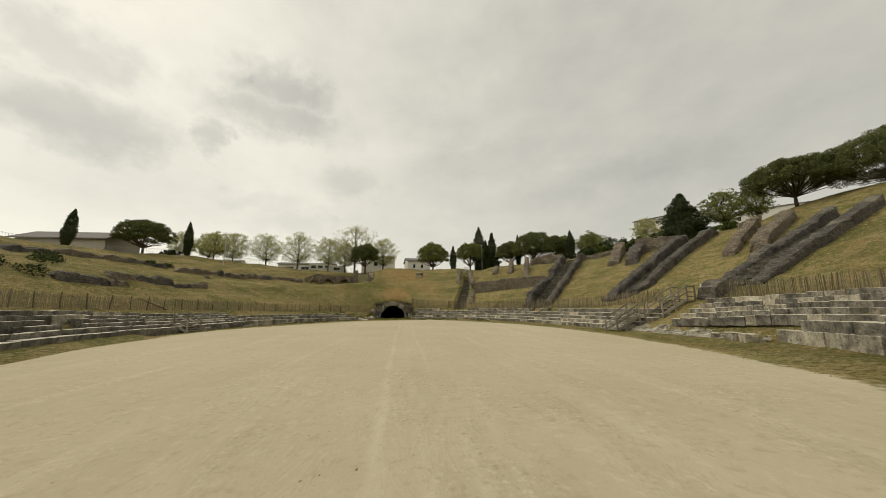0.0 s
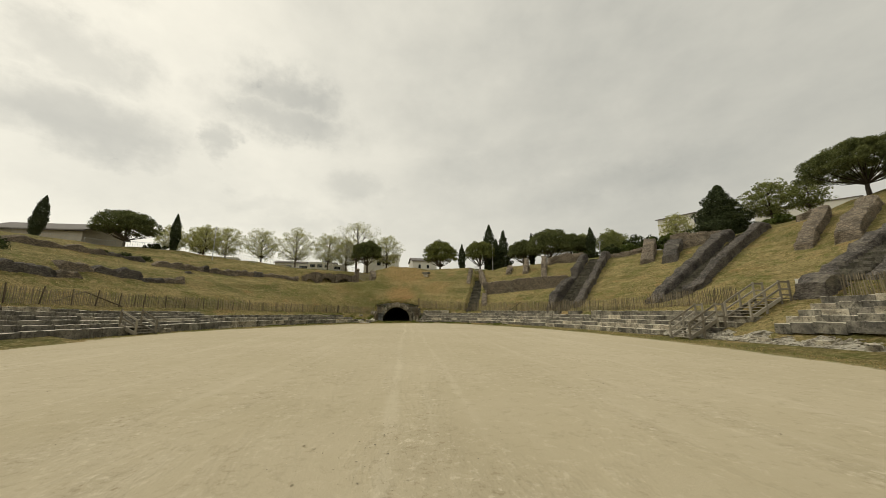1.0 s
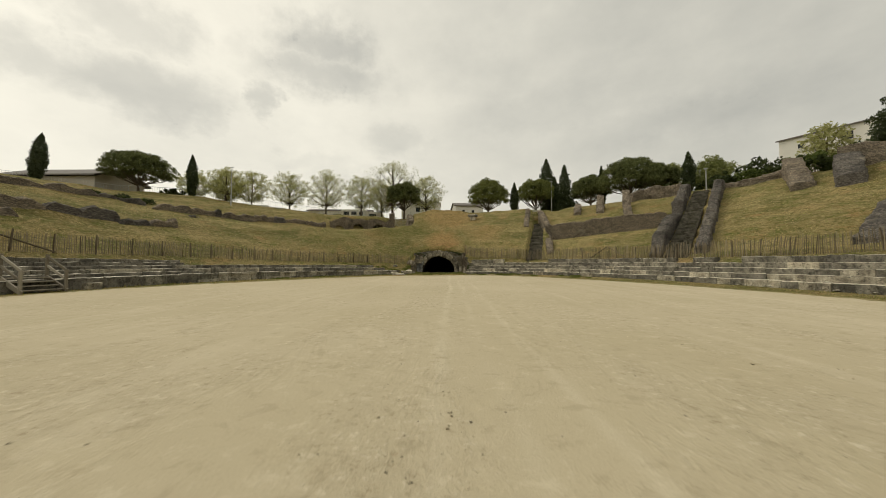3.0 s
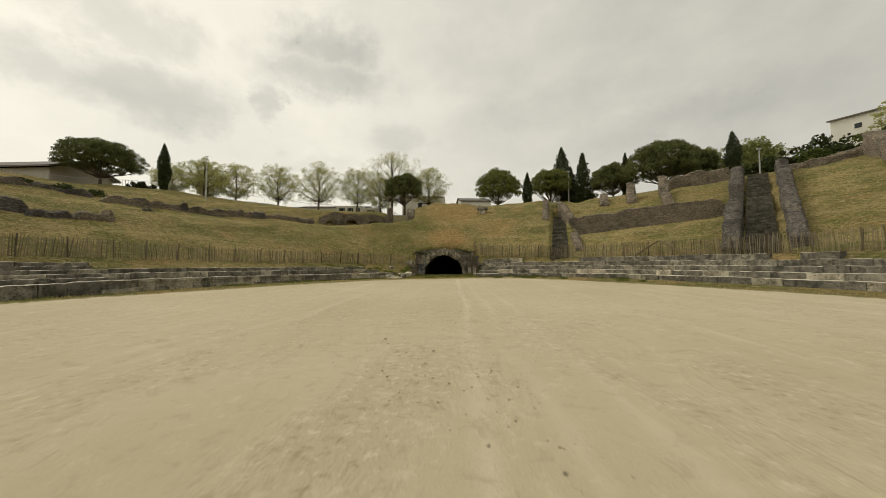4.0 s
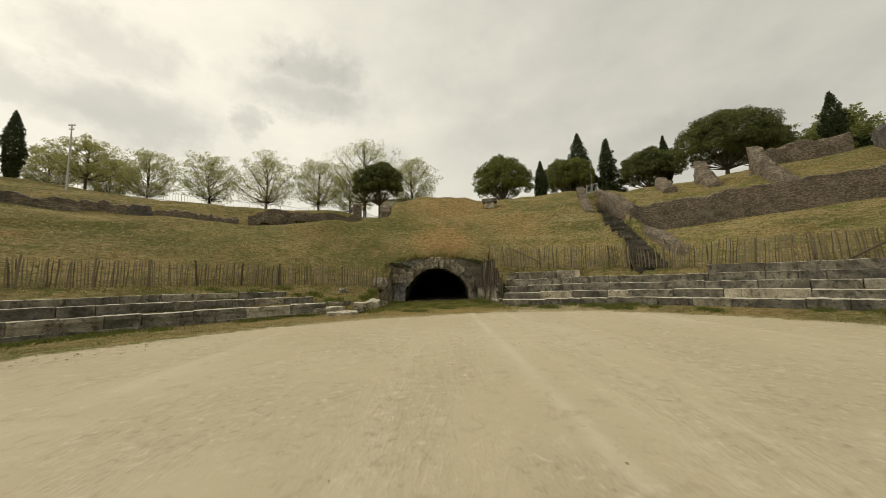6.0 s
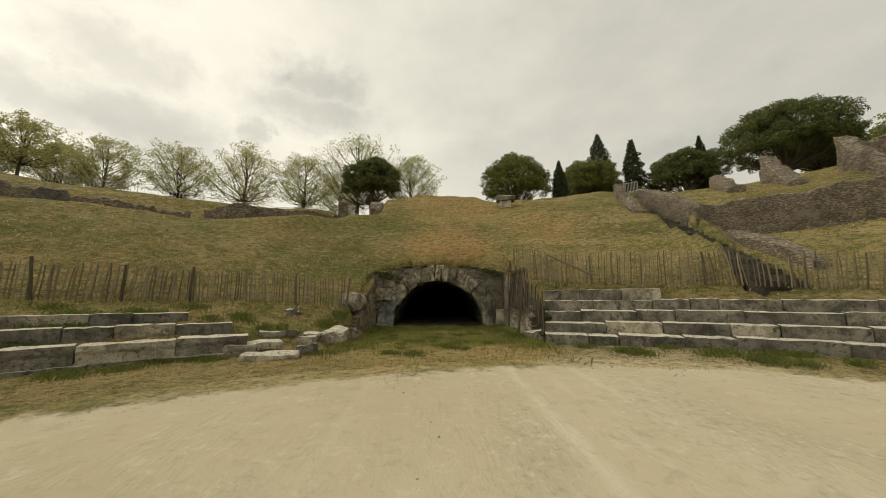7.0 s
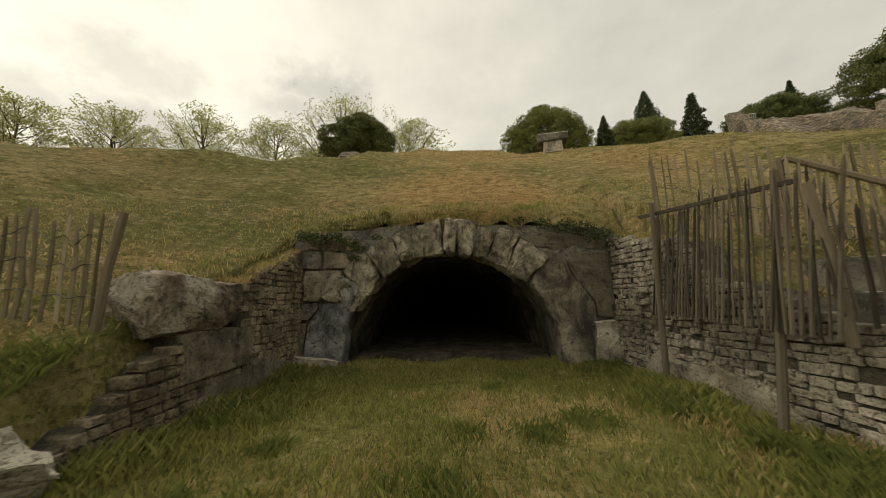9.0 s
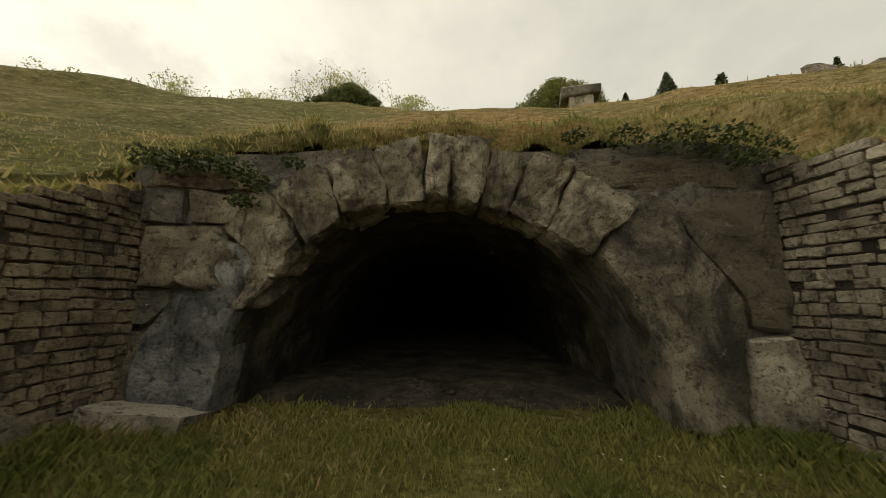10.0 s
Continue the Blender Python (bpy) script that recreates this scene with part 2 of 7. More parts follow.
def grain(N, L, vec, scale, detail=4, rough=0.6, warp=0.0):
    n = N.new("ShaderNodeTexNoise")
    n.inputs["Scale"].default_value, n.inputs["Detail"].default_value = scale, detail
    n.inputs["Roughness"].default_value, n.inputs["Distortion"].default_value = rough, warp
    L.new(vec, n.inputs["Vector"])
    return n.outputs["Fac"]


def ramp(N, L, fac, *stops):
    r = N.new("ShaderNodeValToRGB")
    e = r.color_ramp.elements
    while len(e) < len(stops):
        e.new(0.5)
    for el, (pos, col) in zip(e, stops):
        el.position = pos
        el.color = (*col, 1) if not isinstance(col, (int, float)) else (col, col, col, 1)
    L.new(fac, r.inputs[0])
    return r.outputs[0]


def blend(N, L, a, b, fac, how="MIX"):
    m = N.new("ShaderNodeMixRGB")
    m.blend_type = how
    for sock, v in ((m.inputs[1], a), (m.inputs[2], b), (m.inputs[0], fac)):
        if isinstance(v, (int, float)):
            sock.default_value = v
        elif isinstance(v, tuple):
            sock.default_value = (*v, 1)
        else:
            L.new(v, sock)
    return m.outputs[0]


def relief(N, L, b, fac, strength, distance=0.02):
    bump = N.new("ShaderNodeBump")
    bump.inputs["Strength"].default_value, bump.inputs["Distance"].default_value = strength, distance
    L.new(fac, bump.inputs["Height"])
    L.new(bump.outputs[0], b.inputs["Normal"])


def sand_colour(N, L, p):
    col = ramp(N, L, grain(N, L, p, 0.16, 6, 0.6), (0.36, (0.505, 0.437, 0.295)), (0.64, (0.56, 0.487, 0.343)))
    # soft pale wheel marks bend gently along the arena, worn through in places
    tracks = grain(N, L, place(N, L, (1.0, 0.05, 1)), 0.95, 3, 0.5, 0.9)
    marks = blend(N, L, ramp(N, L, tracks, (0.54, 0.0), (0.68, 0.38)), ramp(N, L, grain(N, L, place(N, L, (1, 0.35, 1)), 0.7, 5, 0.7), (0.38, 0.1), (0.6, 1.0)), 1.0, "MULTIPLY")
    col = blend(N, L, col, (0.68, 0.605, 0.455), marks)
    # two long pale wheel lines left by one cart
    geo = N.new("ShaderNodeNewGeometry")
    sp = N.new("ShaderNodeSeparateXYZ")
    L.new(geo.outputs["Position"], sp.inputs[0])
    sway = N.new("ShaderNodeMath")
    sway.operation = "MULTIPLY_ADD"
    sway.inputs[1].default_value = 1.1
    L.new(grain(N, L, place(N, L, (0.02, 0.06, 1)), 1.0, 2, 0.4), sway.inputs[0])
    L.new(sp.outputs[0], sway.inputs[2])
    for home, wide, amount in ((1.97, 0.1, 0.55), (2.62, 0.07, 0.22), (3.3, 0.06, 0.3)):
        off = N.new("ShaderNodeMath")
        off.operation = "SUBTRACT"
        off.inputs[1].default_value = home + 0.1
        L.new(sway.outputs[0], off.inputs[0])
        away = N.new("ShaderNodeMath")
        away.operation = "ABSOLUTE"
        L.new(off.outputs[0], away.inputs[0])
        fray = N.new("ShaderNodeMath")
        fray.operation = "MULTIPLY_ADD"
        fray.inputs[1].default_value, fray.inputs[2].default_value = 0.35, -0.17
        L.new(grain(N, L, place(N, L, (1, 0.5, 1)), 2.2, 5, 0.7), fray.inputs[0])
        edge = N.new("ShaderNodeMath")
        L.new(away.outputs[0], edge.inputs[0])
        L.new(fray.outputs[0], edge.inputs[1])
        line = N.new("ShaderNodeMapRange")
        line.inputs["From Min"].default_value, line.inputs["From Max"].default_value = wide + 0.06, wide * 0.3
        line.inputs["To Max"].default_value = amount
        L.new(edge.outputs[0], line.inputs["Value"])
        worn = blend(N, L, line.outputs[0], ramp(N, L, grain(N, L, place(N, L, (0.3, 0.12, 1)), 1.3, 4, 0.7), (0.4, 0.15), (0.6, 1.0)), 1.0, "MULTIPLY")
        col = blend(N, L, col, (0.7, 0.63, 0.475), worn)
    ruts = grain(N, L, place(N, L, (1.0, 0.03, 1.7)), 1.6, 2, 0.5, 0.3)
    col = blend(N, L, col, (0.47, 0.4, 0.265), ramp(N, L, ruts, (0.6, 0.0), (0.72, 0.25)))
    col = blend(N, L, col, (0.46, 0.39, 0.262), ramp(N, L, grain(N, L, place(N, L, (1.0, 0.5, 1)), 0.55, 6, 0.72, 0.6), (0.52, 0.0), (0.68, 0.3)))
    # scuffed clods in loose drifts
    clods = grain(N, L, p, 9.0, 6, 0.72, 0.3)
    loose = ramp(N, L, grain(N, L, place(N, L, (1.0, 0.4, 1)), 0.7, 5, 0.7, 0.5), (0.46, 0.05), (0.6, 1.0))
    col = blend(N, L, col, (0.37, 0.3, 0.195), blend(N, L, ramp(N, L, clods, (0.37, 0.75), (0.44, 0.0)), loose, 1.0, "MULTIPLY"))
    col = blend(N, L, col, (0.7, 0.625, 0.47), blend(N, L, ramp(N, L, clods, (0.56, 0.0), (0.64, 0.8)), loose, 1.0, "MULTIPLY"))
    # footprints and hollows: soft spots a hand or two across
    hollow = grain(N, L, p, 3.2, 6, 0.75, 0.5)
    col = blend(N, L, col, (0.4, 0.335, 0.222), ramp(N, L, hollow, (0.36, 0.5), (0.45, 0.0)))
    col = blend(N, L, col, (0.66, 0.585, 0.43), ramp(N, L, hollow, (0.56, 0.0), (0.66, 0.5)))
    speck = grain(N, L, p, 34, 4, 0.75)
    col = blend(N, L, col, (0.41, 0.345, 0.235), ramp(N, L, speck, (0.36, 0.22), (0.43, 0.0)))
    bump = blend(N, L, speck, blend(N, L, clods, loose, 1.0, "MULTIPLY"), 0.7)
    return col, bump


def turf_colour(N, L, p):
    col = ramp(N, L, grain(N, L, p, 0.23, 6, 0.65, 0.4), (0.38, (0.135, 0.13, 0.046)), (0.49, (0.235, 0.192, 0.077)), (0.6, (0.345, 0.265, 0.118)))
    col = blend(N, L, col, (0.14, 0.152, 0.042), ramp(N, L, grain(N, L, p, 0.6, 6, 0.72, 0.6), (0.49, 0.0), (0.6, 0.85)))
    col = blend(N, L, col, (0.38, 0.3, 0.16), ramp(N, L, grain(N, L, place(N, L, (1, 1, 2.6)), 1.5, 6, 0.78, 0.3), (0.52, 0.0), (0.65, 0.8)))
    col = blend(N, L, col, (0.38, 0.23, 0.105), ramp(N, L, grain(N, L, place(N, L, (1, 0.6, 1)), 0.35, 6, 0.72, 0.4), (0.55, 0.0), (0.66, 0.65)))
    col = blend(N, L, col, (0.41, 0.33, 0.155), ramp(N, L, grain(N, L, place(N, L, (0.25, 0.25, 2.2)), 0.55, 5, 0.65, 0.3), (0.52, 0.0), (0.64, 0.6)))
    # scorched patches on the mound and above the arch
    pos = N.new("ShaderNodeNewGeometry")
    for spot, reach, amount, tint in (((1.5, 72.5, 9.0), 6.5, 0.6, (0.43, 0.265, 0.115)), ((0.5, 65.6, 4.2), 3.2, 0.8, (0.43, 0.265, 0.115)), ((1.0, 64.3, 3.4), 1.7, 0.75, (0.36, 0.205, 0.095)), ((-9.0, 66.0, 4.6), 3.0, 0.4, (0.4, 0.25, 0.12)), ((6.5, 66.5, 5.5), 3.0, 0.4, (0.43, 0.265, 0.115)),
                                      ((-7.0, 67.5, 5.5), 5.5, 0.55, (0.15, 0.148, 0.046)), ((-3.4, 69.0, 7.0), 3.0, 0.5, (0.15, 0.148, 0.046)), ((-13.0, 63.0, 4.0), 5.0, 0.45, (0.15, 0.148, 0.046)),
                                      ((4.8, 53.5, 0.0), 3.4, 0.9, (0.56, 0.46, 0.29)), ((-2.5, 54.2, 0.0), 2.6, 0.35, (0.44, 0.33, 0.17)), ((0.6, 56.4, 0.0), 2.2, 0.5, (0.36, 0.28, 0.125)), ((0.0, 61.2, 0.0), 4.2, 0.7, (0.21, 0.2, 0.06)), ((-1.8, 57.6, 0.0), 3.0, 0.6, (0.25, 0.225, 0.07)), ((2.6, 58.4, 0.0), 2.4, 0.7, (0.21, 0.2, 0.06)), ((1.0, 60.2, 0.0), 1.3, 0.75, (0.52, 0.385, 0.175)), ((-0.6, 58.2, 0.0), 1.2, 0.5, (0.5, 0.36, 0.16)),
                                      ((0.4, 57.4, 0.0), 1.7, 0.65, (0.5, 0.34, 0.14)), ((-1.2, 55.6, 0.0), 2.0, 0.6, (0.46, 0.345, 0.15)), ((2.0, 56.0, 0.0), 1.9, 0.65, (0.52, 0.365, 0.165)), ((-4.2, 55.6, 0.2), 1.6, 0.5, (0.5, 0.335, 0.155))):
        far = N.new("ShaderNodeVectorMath")
        far.operation = "DISTANCE"
        far.inputs[1].default_value = spot
        L.new(pos.outputs["Position"], far.inputs[0])
        frayed = N.new("ShaderNodeMath")
        frayed.operation = "MULTIPLY_ADD"
        frayed.inputs[1].default_value, frayed.inputs[2].default_value = reach * 1.1, -reach * 0.55
        L.new(grain(N, L, p, 0.9, 6, 0.75, 0.4), frayed.inputs[0])
        total = N.new("ShaderNodeMath")
        L.new(far.outputs["Value"], total.inputs[0])
        L.new(frayed.outputs[0], total.inputs[1])
        near = N.new("ShaderNodeMapRange")
        near.inputs["From Min"].default_value, near.inputs["From Max"].default_value = reach, reach * 0.45
        near.inputs["To Max"].default_value = amount
        L.new(total.outputs[0], near.inputs["Value"])
        col = blend(N, L, col, tint, near.outputs[0])
    fib = grain(N, L, place(N, L, (1, 1, 0.4)), 19, 5, 0.8)
    col = blend(N, L, col, (0.07, 0.067, 0.024), ramp(N, L, fib, (0.39, 0.75), (0.48, 0.0)))
    tuft = grain(N, L, place(N, L, (1, 1, 1.8)), 4.2, 7, 0.78)
    col = blend(N, L, col, (0.08, 0.077, 0.025), ramp(N, L, tuft, (0.41, 0.75), (0.48, 0.0)))
    col = blend(N, L, col, (0.52, 0.43, 0.225), ramp(N, L, tuft, (0.55, 0.0), (0.64, 0.65)))
    col = blend(N, L, col, (0.5, 0.42, 0.22), ramp(N, L, fib, (0.57, 0.0), (0.65, 0.5)))
    clump = grain(N, L, place(N, L, (1, 1, 2.2)), 1.7, 7, 0.8, 0.5)
    col = blend(N, L, col, (0.1, 0.1, 0.032), ramp(N, L, clump, (0.36, 0.6), (0.46, 0.0)))
    return col, blend(N, L, fib, tuft, 0.6)


def sand_material():
    """Packed sand that gives way to turf in ragged patches along its rim."""
    m, N, L, b = material("packed_sand", 0.95, 0.1)
    p = place(N, L)
    sand, sbump = sand_colour(N, L, p)
    turf, tbump = turf_colour(N, L, p)
    at = N.new("ShaderNodeAttribute")
    at.attribute_name = "sandy"
    mix = N.new("ShaderNodeMath")
    mix.operation = "ADD"
    L.new(at.outputs["Fac"], mix.inputs[0])
    L.new(grain(N, L, p, 1.6, 8, 0.78, 0.4), mix.inputs[1])
    fac = ramp(N, L, mix.outputs[0], (0.86, 0.0), (1.08, 1.0))
    L.new(blend(N, L, turf, sand, fac), b.inputs["Base Color"])
    relief(N, L, b, blend(N, L, tbump, sbump, fac), 0.8, 0.06)
    return m


def turf_material():
    m, N, L, b = material("dry_turf", 1.0, 0.05)
    col, bump = turf_colour(N, L, place(N, L))
    L.new(col, b.inputs["Base Color"])
    relief(N, L, b, bump, 1.0, 0.13)
    return m


def stone_material(name, pale, mid, dark, lichen=0.5, scale=1.0, moss=0.0, worn=0.0):
    m, N, L, b = material(name, 0.92, 0.2)
    p = place(N, L)
    col = ramp(N, L, grain(N, L, p, 1.3 * scale, 6, 0.65, 0.4), (0.38, dark), (0.5, mid), (0.62, pale))
    info = N.new("ShaderNodeObjectInfo")
    shade = N.new("ShaderNodeMapRange")
    shade.inputs["To Min"].default_value, shade.inputs["To Max"].default_value = 0.8, 1.15
    L.new(info.outputs["Random"], shade.inputs["Value"])
    col = blend(N, L, col, shade.outputs[0], 1.0, "MULTIPLY")
    black = ramp(N, L, grain(N, L, place(N, L, (1, 1, 0.45)), 3.1 * scale, 6, 0.72, 0.6), (0.51, 0.0), (0.62, lichen))
    col = blend(N, L, col, (0.045, 0.044, 0.038), black)
    col = blend(N, L, col, (0.55, 0.53, 0.44), ramp(N, L, grain(N, L, p, 9 * scale, 4, 0.7), (0.62, 0.0), (0.72, 0.45)))
    if moss:
        col = blend(N, L, col, (0.08, 0.09, 0.025), ramp(N, L, grain(N, L, p, 2.1, 5, 0.7), (0.52, 0.0), (0.64, moss)))
    # upward faces paler by normal: foot wear, plus skylight put into the colour
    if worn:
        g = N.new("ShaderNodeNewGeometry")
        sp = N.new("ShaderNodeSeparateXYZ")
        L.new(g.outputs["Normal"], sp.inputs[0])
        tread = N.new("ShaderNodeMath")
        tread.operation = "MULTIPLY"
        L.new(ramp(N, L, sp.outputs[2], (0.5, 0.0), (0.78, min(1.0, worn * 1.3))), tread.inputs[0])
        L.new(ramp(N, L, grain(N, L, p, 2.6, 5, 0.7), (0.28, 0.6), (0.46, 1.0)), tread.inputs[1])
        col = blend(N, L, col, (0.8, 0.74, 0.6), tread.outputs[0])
    fine = grain(N, L, p, 34 * scale, 5, 0.75)
    pit = grain(N, L, p, 8 * scale, 7, 0.78, 0.3)
    col = blend(N, L, col, (0.05, 0.047, 0.04), ramp(N, L, fine, (0.38, 0.6), (0.47, 0.0)))
    col = blend(N, L, col, (0.04, 0.038, 0.032), ramp(N, L, pit, (0.37, 0.85), (0.46, 0.0)))
    L.new(col, b.inputs["Base Color"])
    relief(N, L, b, blend(N, L, fine, pit, 0.65), 1.0, 0.09)
    return m


def rubble_material(name, tone=(1, 1, 1), stain=0.7):
    """Small stones laid in mortar, too fine to be told apart singly."""
    m, N, L, b = material(name, 0.95, 0.15)
    p = place(N, L, (1, 1, 2.6))
    wob = N.new("ShaderNodeVectorMath")
    wob.operation = "ADD"
    nz = N.new("ShaderNodeTexNoise")
    nz.inputs["Scale"].default_value = 2.0
    sc = N.new("ShaderNodeVectorMath")
    sc.operation = "SCALE"
    sc.inputs["Scale"].default_value = 0.22
    L.new(p, nz.inputs["Vector"])
    L.new(nz.outputs["Color"], sc.inputs[0])
    L.new(p, wob.inputs[0])
    L.new(sc.outputs[0], wob.inputs[1])
    v = N.new("ShaderNodeTexVoronoi")
    v.inputs["Scale"].default_value = 8.5
    L.new(wob.outputs[0], v.inputs["Vector"])
    e = N.new("ShaderNodeTexVoronoi")
    e.feature = "DISTANCE_TO_EDGE"
    e.inputs["Scale"].default_value = 8.5
    L.new(wob.outputs[0], e.inputs["Vector"])
    bw = N.new("ShaderNodeRGBToBW")
    L.new(v.outputs["Color"], bw.inputs[0])
    col = ramp(N, L, bw.outputs[0], (0.2, (0.105 * tone[0], 0.096 * tone[1], 0.088 * tone[2])), (0.5, (0.175 * tone[0], 0.157 * tone[1], 0.138 * tone[2])), (0.8, (0.27 * tone[0], 0.24 * tone[1], 0.2 * tone[2])))
    col = blend(N, L, col, (0.07, 0.064, 0.054), ramp(N, L, e.outputs["Distance"], (0.0, 0.65), (0.09, 0.0)))
    pp = place(N, L)
    col = blend(N, L, col, (0.055, 0.052, 0.047), ramp(N, L, grain(N, L, pp, 0.7, 6, 0.7), (0.46, 0.0), (0.64, stain)))
    col = blend(N, L, col, (0.40, 0.36, 0.27), ramp(N, L, grain(N, L, pp, 0.5, 5, 0.7, 0.5), (0.58, 0.0), (0.7, 0.6)))
    L.new(col, b.inputs["Base Color"])
    relief(N, L, b, ramp(N, L, e.outputs["Distance"], (0.0, 0.0), (0.13, 1.0)), 1.0, 0.06)
    return m


def wood_material(name, light, dark):
    m, N, L, b = material(name, 0.9, 0.2)
    p = place(N, L, (9, 9, 0.8))
    info = N.new("ShaderNodeObjectInfo")
    fac = blend(N, L, grain(N, L, p, 3, 5, 0.7), info.outputs["Random"], 0.45)
    col = ramp(N, L, fac, (0.28, dark), (0.72, light))
    L.new(col, b.inputs["Base Color"])
    relief(N, L, b, grain(N, L, p, 6, 4), 0.5, 0.01)
    return m


def leaf_material(name, shade, lit, through=0.25):
    m, N, L, b = material(name, 0.75, 0.2)
    g = N.new("ShaderNodeNewGeometry")
    p = grain(N, L, g.outputs["Position"], 0.55, 3)
    fac = blend(N, L, g.outputs["Random Per Island"], p, 0.5)
    col = ramp(N, L, fac, (0.25, shade), (0.75, lit))
    L.new(col, b.inputs["Base Color"])
    t = N.new("ShaderNodeBsdfTranslucent")
    L.new(col, t.inputs["Color"])
    mx = N.new("ShaderNodeMixShader")
    mx.inputs[0].default_value = through
    L.new(b.outputs[0], mx.inputs[1])
    L.new(t.outputs[0], mx.inputs[2])
    L.new(mx.outputs[0], N["Material Output"].inputs["Surface"])
    return m


def plain_material(name, col, rough=0.8, wear=0.25, scale=3.0, metal=0.0):
    m, N, L, b = material(name, rough, 0.3)
    p = place(N, L)
    fac = ramp(N, L, grain(N, L, p, scale, 6, 0.7), (0.45, 0.0), (0.75, wear))
    L.new(blend(N, L, col, tuple(0.5 * c for c in col), fac), b.inputs["Base Color"])
    b.inputs["Metallic"].default_value = metal
    relief(N, L, b, grain(N, L, p, 20, 4), 0.15, 0.01)
    return m


SAND = sand_material()
TURF = turf_material()
# worn sets how far tread wear and painted skylight pale the upward faces
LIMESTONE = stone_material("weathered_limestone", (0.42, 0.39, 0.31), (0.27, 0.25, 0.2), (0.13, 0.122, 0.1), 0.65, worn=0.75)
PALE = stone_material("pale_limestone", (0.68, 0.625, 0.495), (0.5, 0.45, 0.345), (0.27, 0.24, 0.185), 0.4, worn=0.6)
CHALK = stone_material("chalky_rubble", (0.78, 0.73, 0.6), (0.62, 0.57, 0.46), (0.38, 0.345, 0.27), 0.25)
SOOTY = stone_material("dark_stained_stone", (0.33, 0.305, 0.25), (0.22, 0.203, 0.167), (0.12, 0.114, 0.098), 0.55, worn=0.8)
MASON = stone_material("small_coursed_stone", (0.52, 0.43, 0.3), (0.35, 0.285, 0.195), (0.18, 0.14, 0.095), 0.5, 1.0, 0.35)
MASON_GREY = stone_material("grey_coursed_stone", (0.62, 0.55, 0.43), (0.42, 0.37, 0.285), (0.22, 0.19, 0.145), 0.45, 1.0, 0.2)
PLASTER = stone_material("old_render", (0.46, 0.45, 0.42), (0.235, 0.24, 0.24), (0.085, 0.095, 0.115), 0.7, 0.9)
MORTAR = stone_material("earthy_mortar", (0.24, 0.205, 0.145), (0.15, 0.13, 0.095), (0.07, 0.064, 0.05), 0.6, 1.5)
RUBBLE = rubble_material("rubble_masonry", (1.15, 1.15, 1.15))
RING = stone_material("pitted_ring_stone", (0.63, 0.565, 0.43), (0.37, 0.325, 0.24), (0.11, 0.096, 0.07), 0.7, 1.5, 0.15)
# tunnel darkness put into the colour: near-black bore, lowered tone for the lining
BORE_SHADE = stone_material("shaded_bore_stone", (0.04, 0.037, 0.031), (0.022, 0.02, 0.018), (0.012, 0.011, 0.01), 0.5)
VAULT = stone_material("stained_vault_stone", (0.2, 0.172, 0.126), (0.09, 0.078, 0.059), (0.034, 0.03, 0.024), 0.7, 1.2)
POSTWOOD = wood_material("dark_fence_posts", (0.22, 0.18, 0.125), (0.085, 0.068, 0.047))
OLDWOOD = wood_material("old_dark_chestnut", (0.15, 0.125, 0.09), (0.035, 0.029, 0.02))
GRAVEL = stone_material("sand_pebbles", (0.6, 0.52, 0.38), (0.5, 0.43, 0.31), (0.36, 0.31, 0.23), 0.0)
LICHENED = stone_material("brown_lichened_stone", (0.5, 0.45, 0.36), (0.25, 0.195, 0.14), (0.085, 0.06, 0.042), 0.75, 0.8)
MASS = stone_material("stained_facing_stone", (0.42, 0.37, 0.28), (0.21, 0.185, 0.14), (0.085, 0.078, 0.066), 0.75, 1.1, 0.25)
RENDERED = stone_material("old_brown_mortar", (0.24, 0.21, 0.155), (0.185, 0.162, 0.118), (0.12, 0.105, 0.078), 0.35, 0.7, 0.2)
OLD_COAT = stone_material("worn_mortar_coat", (0.44, 0.385, 0.29), (0.33, 0.285, 0.21), (0.2, 0.17, 0.125), 0.35, 0.9, 0.25)
ASHLAR = stone_material("tooled_block", (0.46, 0.4, 0.3), (0.31, 0.265, 0.195), (0.17, 0.145, 0.105), 0.45, 1.2, 0.3)
STEP = stone_material("dark_step_stone", (0.22, 0.2, 0.16), (0.14, 0.128, 0.1), (0.07, 0.064, 0.05), 0.5, 1.2, 0.3)
CLOD = stone_material("sand_clod", (0.62, 0.54, 0.38), (0.54, 0.465, 0.32), (0.42, 0.355, 0.245), 0.0)
RUBBLE_PALE = rubble_material("pale_rubble_masonry", (1.85, 1.7, 1.45), 0.5)
WOOD = wood_material("weathered_chestnut", (0.34, 0.285, 0.19), (0.12, 0.098, 0.066))
PLANK = wood_material("grey_planks", (0.36, 0.33, 0.265), (0.16, 0.14, 0.105))
BARK = wood_material("bark", (0.16, 0.13, 0.095), (0.05, 0.042, 0.032))
PINE_LEAF = leaf_material("pine_needles", (0.08, 0.096, 0.034), (0.2, 0.22, 0.08), 0.25)
PINE_LEAF_LIT = leaf_material("light_pine_needles", (0.11, 0.125, 0.038), (0.26, 0.28, 0.085), 0.28)
CYPRESS_LEAF = leaf_material("cypress_scales", (0.034, 0.046, 0.02), (0.085, 0.105, 0.042), 0.12)
SPRING_LEAF = leaf_material("young_leaves", (0.28, 0.285, 0.1), (0.54, 0.53, 0.24), 0.5)
GREEN_LEAF = leaf_material("green_leaves", (0.06, 0.085, 0.02), (0.18, 0.22, 0.06), 0.35)
LIGHT_LEAF = leaf_material("light_green_leaves", (0.13, 0.15, 0.045), (0.32, 0.34, 0.12), 0.4)
